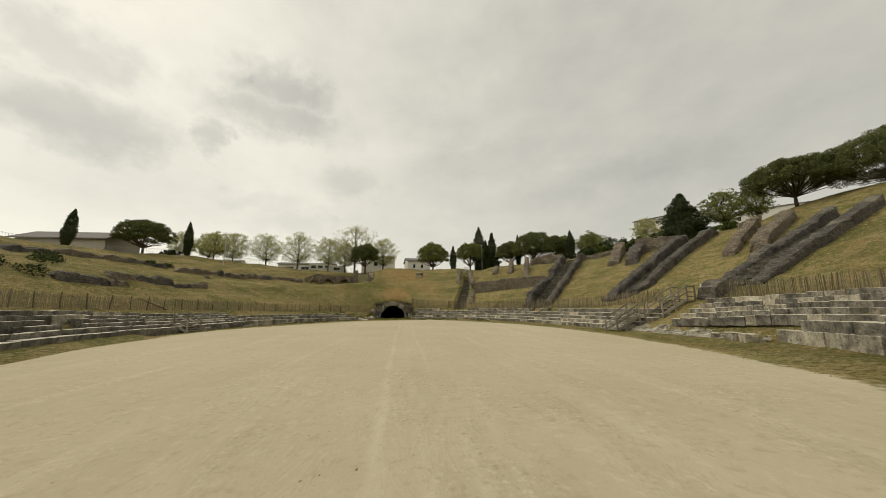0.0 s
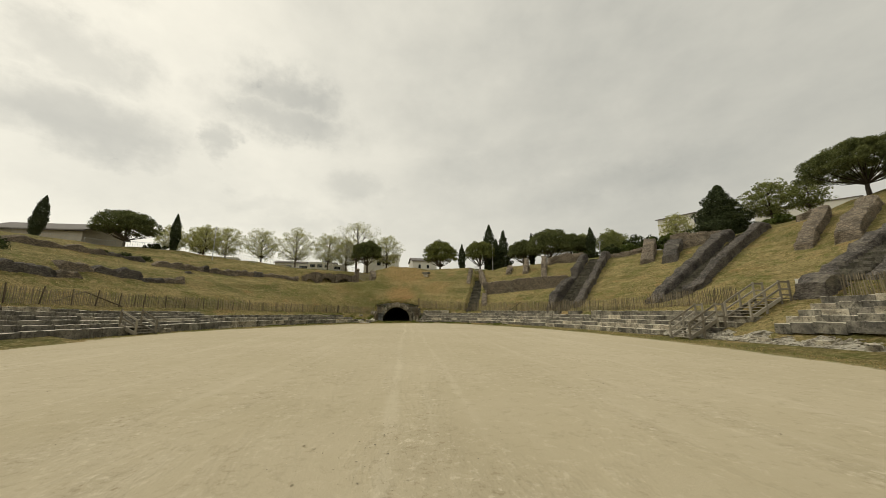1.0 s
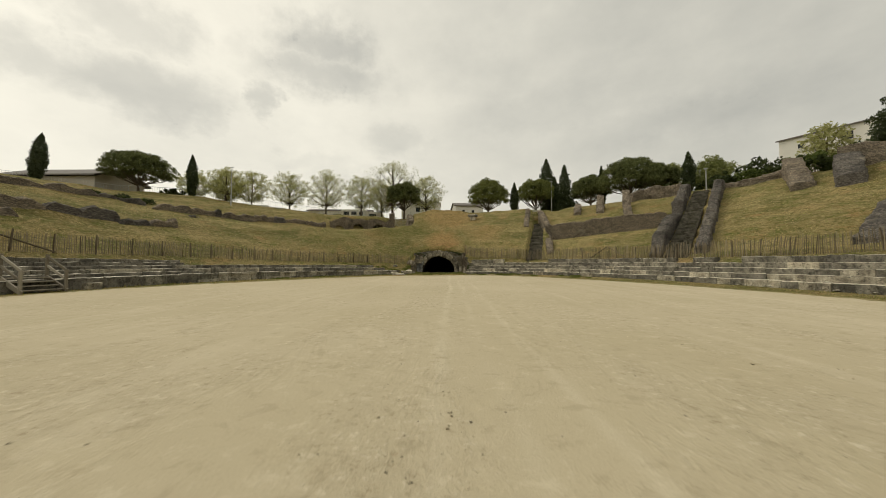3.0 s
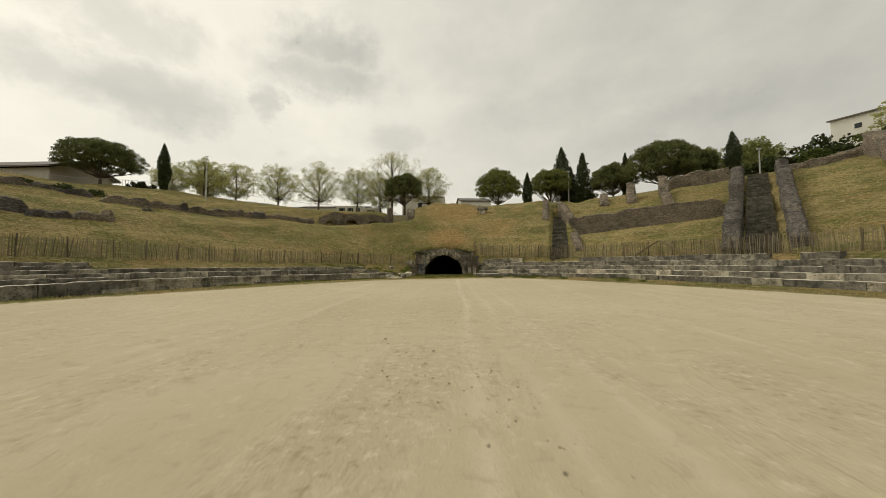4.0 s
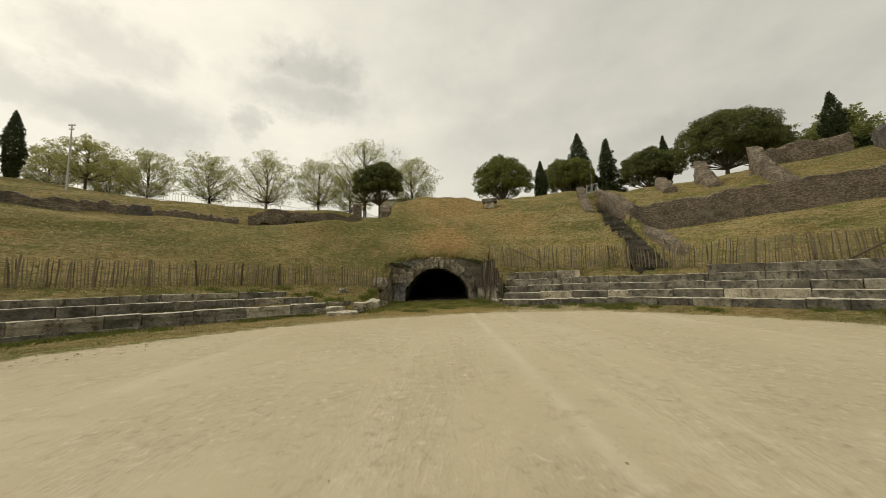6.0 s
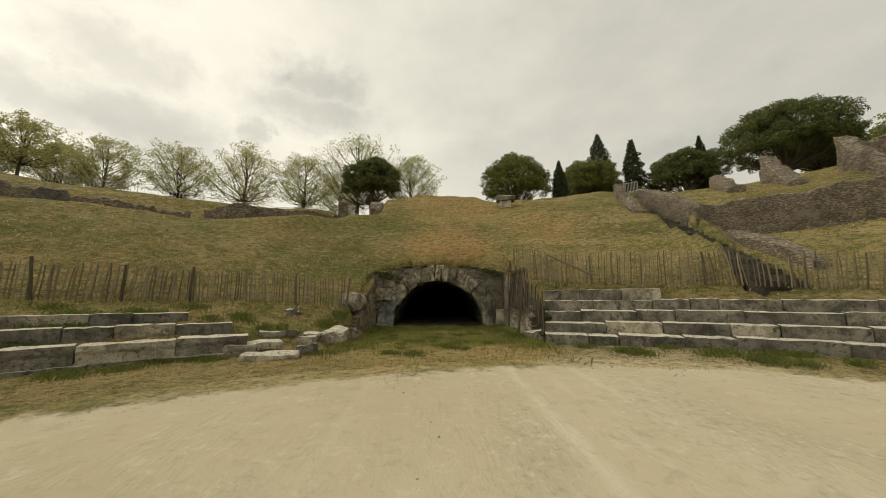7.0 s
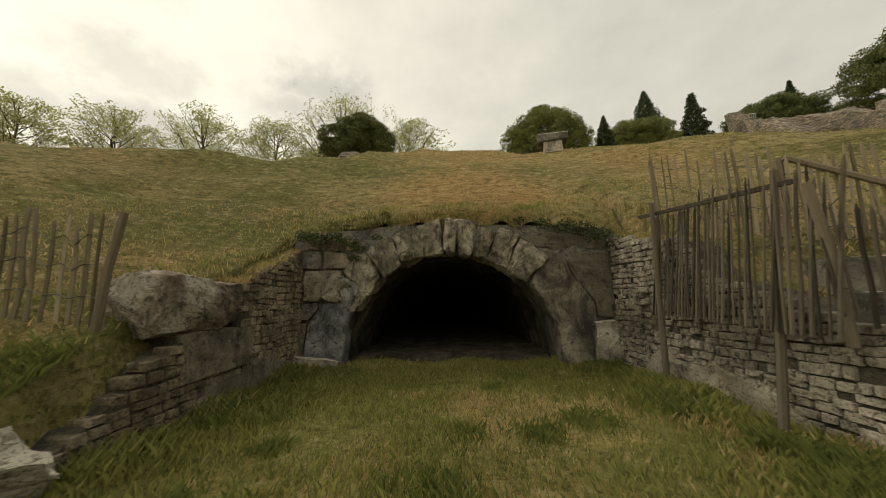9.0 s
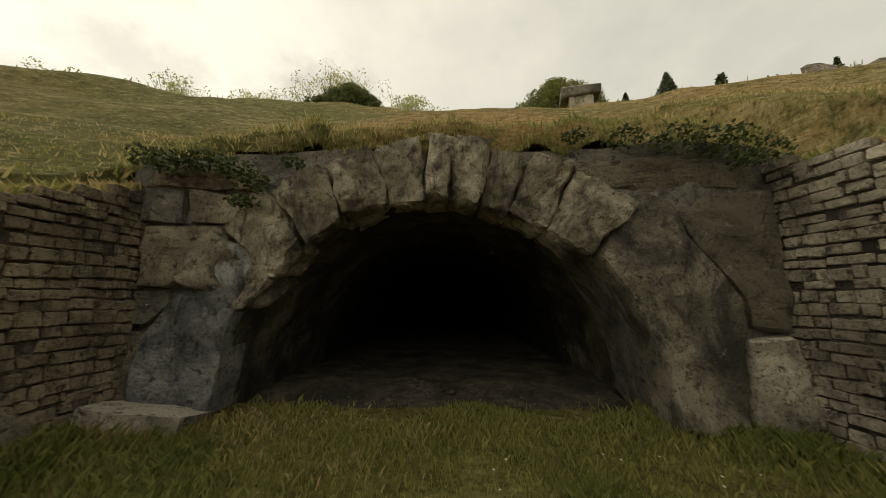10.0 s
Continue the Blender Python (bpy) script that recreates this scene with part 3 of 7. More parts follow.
IVY_LEAF = leaf_material("ivy_leaves", (0.022, 0.032, 0.01), (0.075, 0.095, 0.028), 0.15)
BLADE = leaf_material("grass_blades", (0.14, 0.158, 0.042), (0.36, 0.35, 0.11), 0.4)
LUSH = leaf_material("lush_grass_blades", (0.095, 0.12, 0.03), (0.22, 0.24, 0.065), 0.35)
STRAW = leaf_material("dry_grass_blades", (0.31, 0.24, 0.097), (0.58, 0.46, 0.215), 0.4)
WHITE = plain_material("white_wall_paint", (0.74, 0.72, 0.66), 0.8, 0.2, 0.6)
GREYROOF = plain_material("grey_roof", (0.17, 0.155, 0.14), 0.8, 0.4, 1.2)
STEEL = plain_material("galvanised_steel", (0.42, 0.42, 0.40), 0.5, 0.3, 4, 0.6)
GLASS = plain_material("dark_window_glass", (0.03, 0.035, 0.04), 0.1, 0.0)
BLACK = plain_material("dark_rubber", (0.02, 0.02, 0.02), 0.8, 0.1)
WIRE = plain_material("fence_wire", (0.09, 0.085, 0.075), 0.6, 0.2)


# ---- building helpers ----
def mesh_of(name, verts, faces, mat, smooth=False):
    me = bpy.data.meshes.new(name)
    me.from_pydata([tuple(v) for v in verts], [], faces)
    me.materials.append(mat)
    if smooth:
        me.polygons.foreach_set("use_smooth", [True] * len(me.polygons))
    me.update()
    return me


def bm_mesh(name, bm, mat, smooth=False):
    bmesh.ops.recalc_face_normals(bm, faces=bm.faces)
    me = bpy.data.meshes.new(name)
    bm.to_mesh(me)
    bm.free()
    me.materials.append(mat)
    if smooth:
        me.polygons.foreach_set("use_smooth", [True] * len(me.polygons))
    return me


def part(name, data, parent, label="", m=None, kind=""):
    ob = new(name, data)
    ob.parent = parent
    if m is not None:
        ob.matrix_basis = m
    return tagged(ob, label=label, kind=kind)


def thing(name, label, category, at=(0, 0, 0), group="", kind="", data=None, turn=0.0):
    ob = new(name, data)
    ob.matrix_basis = pose(*at, 0, 0, turn)
    return tagged(ob, label, category, group, kind)


def jitter(bm, amount, scale=1.0, seed=0.0):
    for v in bm.verts:
        v.co += amount * noise.noise_vector(v.co * scale + Vector((seed, seed * 1.7, -seed)))


def block_mesh(name, mat, seed, rough=0.06, edge=0.07):
    """A unit block with chipped edges, one unit each way, its centre at the origin."""
    bm = bmesh.new()
    bmesh.ops.create_cube(bm, size=1)
    bmesh.ops.bevel(bm, geom=bm.edges[:], offset=edge, segments=1, affect="EDGES")
    jitter(bm, rough, 2.3, seed * 3.1 + 1)
    return bm_mesh(name, bm, mat)


def rock_mesh(name, mat, seed, size=(1, 1, 1), rough=0.16, cuts=4, edge=0.16):
    """A squared boulder with a worn, pitted surface."""
    bm = bmesh.new()
    bmesh.ops.create_cube(bm, size=1)
    bmesh.ops.subdivide_edges(bm, edges=bm.edges[:], cuts=cuts, use_grid_fill=True)
    for v in bm.verts:
        r = v.co.copy()
        k = max(abs(r.x), abs(r.y), abs(r.z)) / max(1e-6, r.length)
        v.co = r * (1 - edge * 2 * (1 - k))
        v.co = Vector(c * s for c, s in zip(v.co, size))
        v.co += rough * noise.noise_vector(v.co * 1.7 + Vector((seed, 2 * seed, 0)))
        v.co += rough * 0.4 * noise.noise_vector(v.co * 5.5 + Vector((seed, 0, seed)))
        v.co += rough * 0.2 * noise.noise_vector(v.co * 13 + Vector((0, seed, seed)))
    return bm_mesh(name, bm, mat)


def fit_box(mid, ax, size, lean=0.0):
    """A pose with scale that lays a unit block along the plan direction ax."""
    x = Vector((ax[0], ax[1], 0)).normalized()
    y = Vector((-x.y, x.x, 0))
    m = Matrix(((x.x, y.x, 0, mid[0]), (x.y, y.y, 0, mid[1]), (0, 0, 1, mid[2]), (0, 0, 0, 1)))
    return m @ pose(0, 0, 0, lean, 0.5 * lean, 0) @ Matrix.Diagonal((*size, 1))


def tube(bm, pts, radii, sides=6):
    rings = []
    for i, p in enumerate(pts):
        p = Vector(p)
        a, b = Vector(pts[max(0, i - 1)]), Vector(pts[min(len(pts) - 1, i + 1)])
        d = (b - a).normalized()
        u = d.cross(Vector((0.31, 0.87, 0.4))).normalized()
        w = d.cross(u)
        rings.append([bm.verts.new(p + radii[i] * (u * math.cos(k * math.tau / sides) + w * math.sin(k * math.tau / sides))) for k in range(sides)])
    for r0, r1 in zip(rings, rings[1:]):
        for k in range(sides):
            bm.faces.new((r0[k], r0[(k + 1) % sides], r1[(k + 1) % sides], r1[k]))
    bm.faces.new(rings[0][::-1])
    bm.faces.new(rings[-1])


def box(bm, lo, hi):
    vs = [bm.verts.new((x, y, z)) for x in (lo[0], hi[0]) for y in (lo[1], hi[1]) for z in (lo[2], hi[2])]
    for f in ((0, 1, 3, 2), (4, 6, 7, 5), (0, 4, 5, 1), (2, 3, 7, 6), (0, 2, 6, 4), (1, 5, 7, 3)):
        bm.faces.new([vs[i] for i in f])


def box_mesh(name, lo, hi, mat, bevel=0.0):
    bm = bmesh.new()
    box(bm, lo, hi)
    if bevel:
        bmesh.ops.bevel(bm, geom=bm.edges[:], offset=bevel, segments=1, affect="EDGES")
    return bm_mesh(name, bm, mat)


def beam_mesh(name, a, b, w, h, mat):
    """A squared timber from a to b."""
    bm = bmesh.new()
    a, b = Vector(a), Vector(b)
    d = (b - a).normalized()
    s = d.cross(Vector((0, 0, 1)))
    s = s.normalized() if s.length > 0.01 else Vector((1, 0, 0))
    u = s.cross(d)
    vs = [bm.verts.new(p + i * s * w / 2 + j * u * h / 2) for p in (a, b) for i, j in ((-1, -1), (1, -1), (1, 1), (-1, 1))]
    for f in ((3, 2, 1, 0), (4, 5, 6, 7), (0, 1, 5, 4), (1, 2, 6, 5), (2, 3, 7, 6), (3, 0, 4, 7)):
        bm.faces.new([vs[i] for i in f])
    return bm_mesh(name, bm, mat)


# ---- ground ----
SAND_TH = (-180, -160, -60, -48, -40, -20, 32, 45, 62, 70, 85, 97, 113, 135, 146, 165, 180)
SAND_D = (-1.75, -1.85, -2.2, -2.4, -3.0, -3.7, -3.6, -3.2, -2.5, -2.8, -3.9, -4.5, -4.5, -4.4, -3.8, -1.9, -1.75)


def build_ground():
    ths, t = [], -180.0
    while t < 180:
        ths.append(t)
        t += 0.5 if 35 <= t < 106 else 1.0 if -45 <= t < 180 else 3.0
    ds = [-4.0, -3.0, -2.0, -1.5, -1, -.6, -.3] + [0.25 * i for i in range(0, 34)]
    while ds[-1] < 34:
        ds.append(ds[-1] + (0.35 if ds[-1] < 24 else 0.7))
    ds += [36, 39, 43, 48, 55, 65, 80, 110, 170, 300, 700, 2000]
    verts, faces = [], []
    n = len(ths)
    for s in (0.0, 0.35, 0.7):
        for th in ths:
            verts.append((MID[0] + s * (ring(th, -4)[0] - MID[0]), MID[1] + s * (ring(th, -4)[1] - MID[1]), 0))
    for d in ds:
        for th in ths:
            x, y = ring(th, d)
            verts.append((x, y, height(th, d, x, y)))
    for r in range(len(ds) + 2):
        for k in range(n):
            q = (r * n + k, r * n + (k + 1) % n, (r + 1) * n + (k + 1) % n, (r + 1) * n + k)
            zs = [verts[i][2] for i in q]
            if r > 4 and max(zs) - min(zs) > 1.4 and all(abs(verts[i][0]) < 3.0 and 62.5 < verts[i][1] < 64.6 for i in q):
                continue
            faces.append(q)
    me = mesh_of("ground", verts, faces, TURF, True)
    tagged(new("ground", me), "olive and straw-coloured grass on the slopes round the arena", "grass", kind="structure")


def build_arena():
    ths = [i * 0.5 - 180 for i in range(720)]
    verts, faces, sandy = [(MID[0], MID[1], 0.02)], [], [1.0]
    outs = [-30, -20, -12, -7, -4, -2.5, -1.6, -0.9, -0.3, 0.3, 0.9, 1.4]
    for o in outs:
        for th in ths:
            d = float(np.interp(th, SAND_TH, SAND_D))
            d = min(d + o, -0.25)
            if o < -5:
                s = (30 + o) / 28 + 0.1
                x, y = ring(th, float(np.interp(th, SAND_TH, SAND_D)) - 5)
                x, y = MID[0] + s * (x - MID[0]), MID[1] + s * (y - MID[1])
            else:
                x, y = ring(th, d)
            verts.append((x, y, -0.04 if o == outs[-1] else 0.024 + 0.022 * noise.noise((x / 2, y / 6, 8)) + 0.008 * noise.noise((x * 1.5, y * 0.8, 8))))
            sandy.append(max(0.0, min(1.0, 0.5 - o / 2.6)))
    n = len(ths)
    for k in range(n):
        faces.append((0, 1 + k, 1 + (k + 1) % n))
    for r in range(len(outs) - 1):
        for k in range(n):
            faces.append((1 + r * n + k, 1 + (r + 1) * n + k, 1 + (r + 1) * n + (k + 1) % n, 1 + r * n + (k + 1) % n))
    me = mesh_of("arena_floor", verts, faces, SAND, True)
    me.attributes.new("sandy", "FLOAT", "POINT").data.foreach_set("value", sandy)
    tagged(new("arena_floor", me), "beige packed sand with pale wheel marks and pebbles", "sand", kind="structure")


# ---- seating: rows of worn stone blocks round the arena ----
def bench_mesh(mat, seed, lip=0.0):
    """A long seat block, one unit each way: crumbling arrises, uneven faces and, for a podium block, a moulded lip."""
    bm = bmesh.new()
    bmesh.ops.create_cube(bm, size=1)
    long = [e for e in bm.edges if abs(e.verts[0].co.x - e.verts[1].co.x) > 0.5]
    bmesh.ops.subdivide_edges(bm, edges=long, cuts=7, use_grid_fill=True)
    if lip:
        up = [e for e in bm.edges if abs(e.verts[0].co.z - e.verts[1].co.z) > 0.5]
        bmesh.ops.subdivide_edges(bm, edges=up, cuts=3, use_grid_fill=True)
        for v in bm.verts:
            if v.co.z > 0.2:
                v.co.y *= 1 + lip
            if 0.2 < v.co.z < 0.3:
                v.co.z = 0.2
    for v in bm.verts:
        q = v.co + Vector((seed * 3.7, 0, seed))
        v.co.y += 0.045 * noise.noise(q * Vector((5, 1, 2))) + 0.025 * noise.noise(q * 11)
        v.co.z += (0.05 if v.co.z > 0 else 0.02) * noise.noise(q * 4 + Vector((0, 7, 0)))
        if abs(v.co.x) > 0.49:
            v.co.x *= 1 - 0.02 * abs(noise.noise(q * 3))
    sharp = [e for e in bm.edges if len(e.link_faces) == 2 and e.calc_face_angle() > 0.9 and abs(e.verts[0].co.x - e.verts[1].co.x) > 0.05]
    bmesh.ops.bevel(bm, geom=sharp, offset=0.022, segments=1, affect="EDGES")
    return bm_mesh("block", bm, mat)


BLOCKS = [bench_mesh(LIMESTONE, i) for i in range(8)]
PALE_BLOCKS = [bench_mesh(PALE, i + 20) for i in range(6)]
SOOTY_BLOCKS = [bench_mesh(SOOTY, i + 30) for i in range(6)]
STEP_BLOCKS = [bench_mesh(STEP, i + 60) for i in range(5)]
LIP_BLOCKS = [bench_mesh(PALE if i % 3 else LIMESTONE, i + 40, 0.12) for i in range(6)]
rnd = random.Random(11)


def bench_row(label, th0, th1, front, top, low, deep, lengths, group, mix=(0.7, 0.1), gaps=0.0, lip=0.0):
    """Blocks end to end along the arena's edge: front (d) and top and low (z) as functions of th."""
    row = thing("stone_bench_row", label, "stone seating", (*ring((th0 + th1) / 2, front((th0 + th1) / 2)), 0), group)
    home = Vector(row.matrix_basis.translation)
    th, step = th0, 1 if th1 > th0 else -1
    while (th1 - th) * step > 0:
        length = rnd.uniform(*lengths)
        a = Vector(ring(th, front(th)))
        b = Vector(ring(th + step * 1.0, front(th + step)))
        dth = step * length / (b - a).length
        b = Vector(ring(th + dth, front(th + dth)))
        tm = th + dth / 2
        th += dth
        if rnd.random() < gaps:
            continue
        along = (b - a).normalized()
        out = Vector((along.y, -along.x))
        mid = (a + b) / 2
        if (mid - Vector(MID)).dot(out) < 0:
            out = -out
        z1, z0 = top(tm) + rnd.uniform(-0.022, 0.018), low(tm)
        dp = deep + rnd.uniform(-0.05, 0.06)
        mid = mid + out * (dp / 2 + rnd.uniform(-0.035, 0.045))
        pick = rnd.random()
        kit = SOOTY_BLOCKS if pick < mix[0] * 0.45 else BLOCKS if pick < 1 - mix[1] else PALE_BLOCKS
        if lip:
            kit = LIP_BLOCKS
        m = fit_box((mid.x - home.x, mid.y - home.y, (z0 + z1) / 2), along, ((b - a).length - rnd.uniform(0.006, 0.03), dp, z1 - z0), rnd.uniform(-0.9, 0.9))
        part("block", rnd.choice(kit), row, m=m)


def build_seating():
    up = lambda *a: (lambda th: float(np.interp(th, a[0::2], a[1::2])))
    right = "row of long grey limestone blocks forming a low seat"
    tops = (0.28, 0.6, 0.93, 1.27, 1.66)
    for k, t in enumerate(tops):
        f, l = -0.22 + 0.68 * k, (-0.1, *tops)[k]
        front = up(-8, f + 0.3, 4, f + 0.1, 45, f, 66, f + 0.03, 76, f - 0.03, 80, f)
        lift = up(-8, 0.16, 8, 0.12, 40, 0.19 - 0.02 * k, 50, 0.2 - 0.02 * k, 66, 0.16, 75, 0.08, 80, 0.05)
        top = lambda th, t=t, q=lift: t + q(th)
        low = lambda th, l=l, q=lift: max(-0.1, l - 0.14 + q(th) * (l > 0))
        begin = 79.6 - 0.35 * k
        if k < 4:
            bench_row(right, begin, 4 if k < 1 else -4, front, top, low, 0.84, (0.7, 1.9), "seat rows of the arena", (0.55, 0.4) if k < 2 else (0.8, 0.16))
        else:
            bench_row("broken upper row of lichened limestone blocks below the fence", begin, 69.6, front, top, low, 0.62, (0.9, 1.6), "seat rows of the arena", (0.5, 0.1), 0.03)
            bench_row("broken upper row of lichened limestone blocks below the fence", 55, -4, front, top, low, 0.62, (0.8, 1.9), "seat rows of the arena", (0.8, 0.12), 0.06)
    for k in range(5):
        bench_row("row of darkened limestone blocks with black lichen", -10.5, -62, up(-62, 1.2 + 0.7 * k, -26, 1.15 + 0.7 * k, -8, 0.85 + 0.68 * k), up(-62, 1.82 + 0.3 * k, -26, 1.62 + 0.29 * k, -8, 1.02 + 0.36 * k), up(-62, 1.3 + 0.3 * k, -26, 1.1 + 0.29 * k, -8, 0.5 + 0.34 * k), 0.85, (0.6, 1.5), "seat rows of the arena", (0.9, 0.28), 0.06)
    # pale footing stones of the ruined podium
    bench_row("pale heavy footing blocks of the ruined podium wall", -27, -62, up(-60, 0.4, -23, 0.45), up(-60, 1.02, -23, 0.92), up(-60, 0.1, -23, 0.1), 0.9, (0.9, 1.7), "podium footings", (0.0, 1.0), 0.04)
    bench_row("tall dark podium blocks above a pale footing", -29.5, -62, up(-60, 0.47, -26, 0.52), up(-60, 1.52, -26, 1.4), up(-60, 1.0, -26, 0.9), 0.8, (0.9, 1.4), "podium footings", (1.6, 0.0))
    # western side: lower, more ruined
    left = "row of sunken weathered limestone blocks in the grass"
    bench_row("row of tall pale podium blocks with a worn moulding", 106.6, 152, up(105, -0.5, 118, -0.3, 152, -0.3), up(105, 0.5, 118, 0.5, 143, 0.6), up(105, 0.08, 118, 0.08, 143, 0.18), 0.5, (0.7, 1.7), "podium blocks", (0.25, 0.45), 0.03, 1)
    bench_row("low plinth course under the podium blocks", 106.4, 152, up(105, -0.52, 118, -0.32, 152, -0.32), up(105, 0.1, 118, 0.1, 143, 0.2), up(105, -0.15, 138, -0.15), 0.5, (0.6, 1.5), "podium blocks", (0.2, 0.3))
    bench_row("row of dark weathered podium blocks", 152, 222, up(138, -0.3, 170, -0.3, 222, -0.2), up(152, 0.58, 170, 0.54, 190, 0.6), up(138, -0.1, 222, -0.1), 0.6, (0.8, 2.2), "podium blocks", (1.5, 0.04), 0.03)
    for k, front, first in ((0, 0.58, 108.2), (1, 1.35, 111.5)):
        top = up(105, 0.7 + 0.3 * k, 113, 0.81 + 0.28 * k, 143, 0.92 + 0.23 * k)
        bench_row(left, first, 152, up(105, front, 152, front), top, lambda th, top=top: top(th) - 0.36, 0.42, (0.7, 1.8), "sunken seat rows", (1.3, 0.1), 0.08)
    for k in range(5):
        bench_row(left, 152, 226, up(152, 0.5 + 0.6 * k, 170, 0.5 + 0.66 * k, 226, 0.5 + 0.66 * k), up(152, 0.78 + 0.18 * k, 168, 0.72 + 0.21 * k, 182, 0.86 + 0.27 * k, 226, 0.9 + 0.28 * k),
                  up(152, 0.2 + 0.1 * k, 170, 0.25 + 0.17 * k, 226, 0.4 + 0.24 * k), 0.44, (0.8, 2.6), "sunken seat rows", (1.7, 0.06), 0.09 if k else 0.03)


# ---- walls of rubble that run up the slope ----
def ruin_wall(name, label, line, tops, thick, mat, seed, group="", under=0.5, rough=0.17, step=0.3, level=False):
    """A wall along a plan line; tops: (share of the way, height over the ground, or over the arena if level); its crest is broken and uneven."""
    line = [Vector(p) for p in line]
    lens = [(b - a).length for a, b in zip(line, line[1:])]
    total = sum(lens)
    n = max(3, int(total / step))
    rings = []
    for i in range(n + 1):
        s = total * i / n
        for (a, b), ln in zip(zip(line, line[1:]), lens):
            if s <= ln + 1e-6:
                c, along = a.lerp(b, s / ln), (b - a).normalized()
                break
            s -= ln
        side = Vector((-along.y, along.x))
        g = land(c.x, c.y)
        gl, gr = land(*(c + side * thick * 0.62)), land(*(c - side * thick * 0.62))
        f = i / n
        h = float(np.interp(f, [t[0] for t in tops], [t[1] for t in tops]))
        top = h if level else max(gl, gr, g) + h
        top += 0.16 * noise.noise((c.x * 0.9, c.y * 0.9, seed)) + 0.12 * noise.noise((c.x * 2.7, c.y * 2.7, seed + 4))
        base = min(g, gl, gr) - under
        w = thick / 2
        levels = max(3, int((top - base) / 0.4))
        prof = []
        for k in range(levels + 1):
            prof.append((w * (1.06 - 0.1 * k / levels), base + (top - base) * k / levels))
        prof.append((w * 0.45, top + 0.1))
        pts = [(side * o, z) for o, z in prof] + [(-side * o, z) for o, z in reversed(prof)]
        rings.append([Vector((c.x + o.x, c.y + o.y, z)) for o, z in pts])
    m = max(len(r) for r in rings)
    m += m % 2
    verts = []
    for r in rings:
        half = len(r) // 2
        for hs in (r[:half], r[half:]):
            for k in range(m // 2):
                q = k * (half - 1) / (m // 2 - 1)
                a = int(min(q, half - 2))
                p = hs[a].lerp(hs[a + 1], q - a)
                p += rough * noise.noise_vector(p * 1.1 + Vector((seed, 0, 0))) * 0.8 + rough * 0.7 * noise.noise_vector(p * 3.4 + Vector((0, seed, 0)))
                verts.append(p)
    home = Vector((line[0].x, line[0].y, land(*line[0])))
    faces = []
    for i in range(len(rings) - 1):
        for k in range(m - 1):
            faces.append((i * m + k, i * m + k + 1, (i + 1) * m + k + 1, (i + 1) * m + k))
    faces.append(tuple(range(m))[::-1])
    faces.append(tuple((len(rings) - 1) * m + k for k in range(m)))
    me = mesh_of(name, [v - home for v in verts], faces, mat)
    bm = bmesh.new()
    bm.from_mesh(me)
    bmesh.ops.recalc_face_normals(bm, faces=bm.faces)
    bm.to_mesh(me)
    bm.free()
    ob = new(name, me)
    ob.location = home
    return tagged(ob, label, "ruined wall", group)


def flight(label, foot, top, half, n, group):
    st = thing("stone_staircase", label, "staircase", (foot[0], foot[1], foot[2]), group)
    a, b = Vector(foot), Vector(top)
    along = Vector((b.x - a.x, b.y - a.y))
    run = along.length / n
    along.normalize()
    for i in range(n):
        z = (i + 1) * (b.z - a.z) / n
        c = along * (run * (i + 0.75))
        m = fit_box((c.x, c.y, z - 0.22), (-along.y, along.x), (2 * half - 0.05, run * 1.55, 0.5), rnd.uniform(-0.6, 0.6))
        part("step", rnd.choice(STEP_BLOCKS), st, m=m)


# ---- the tunnel mouth and its walled approach ----
FACE_Y, ARCH_W, ARCH_H = 63.25, 2.2, 2.33


def bow(x):
    """How far the front wall stands forward of the crown at x."""
    return float(np.interp(x, (-3.1, -2.6, -0.6, 1.1, 2.2, 3.3), (-0.34, -0.24, 0.0, 0.0, -0.5, -0.7)))


def arch_pt(a, grow=0.0, w=ARCH_W, h=ARCH_H):
    return (w + grow) * math.cos(a), (h + grow) * math.sin(a)


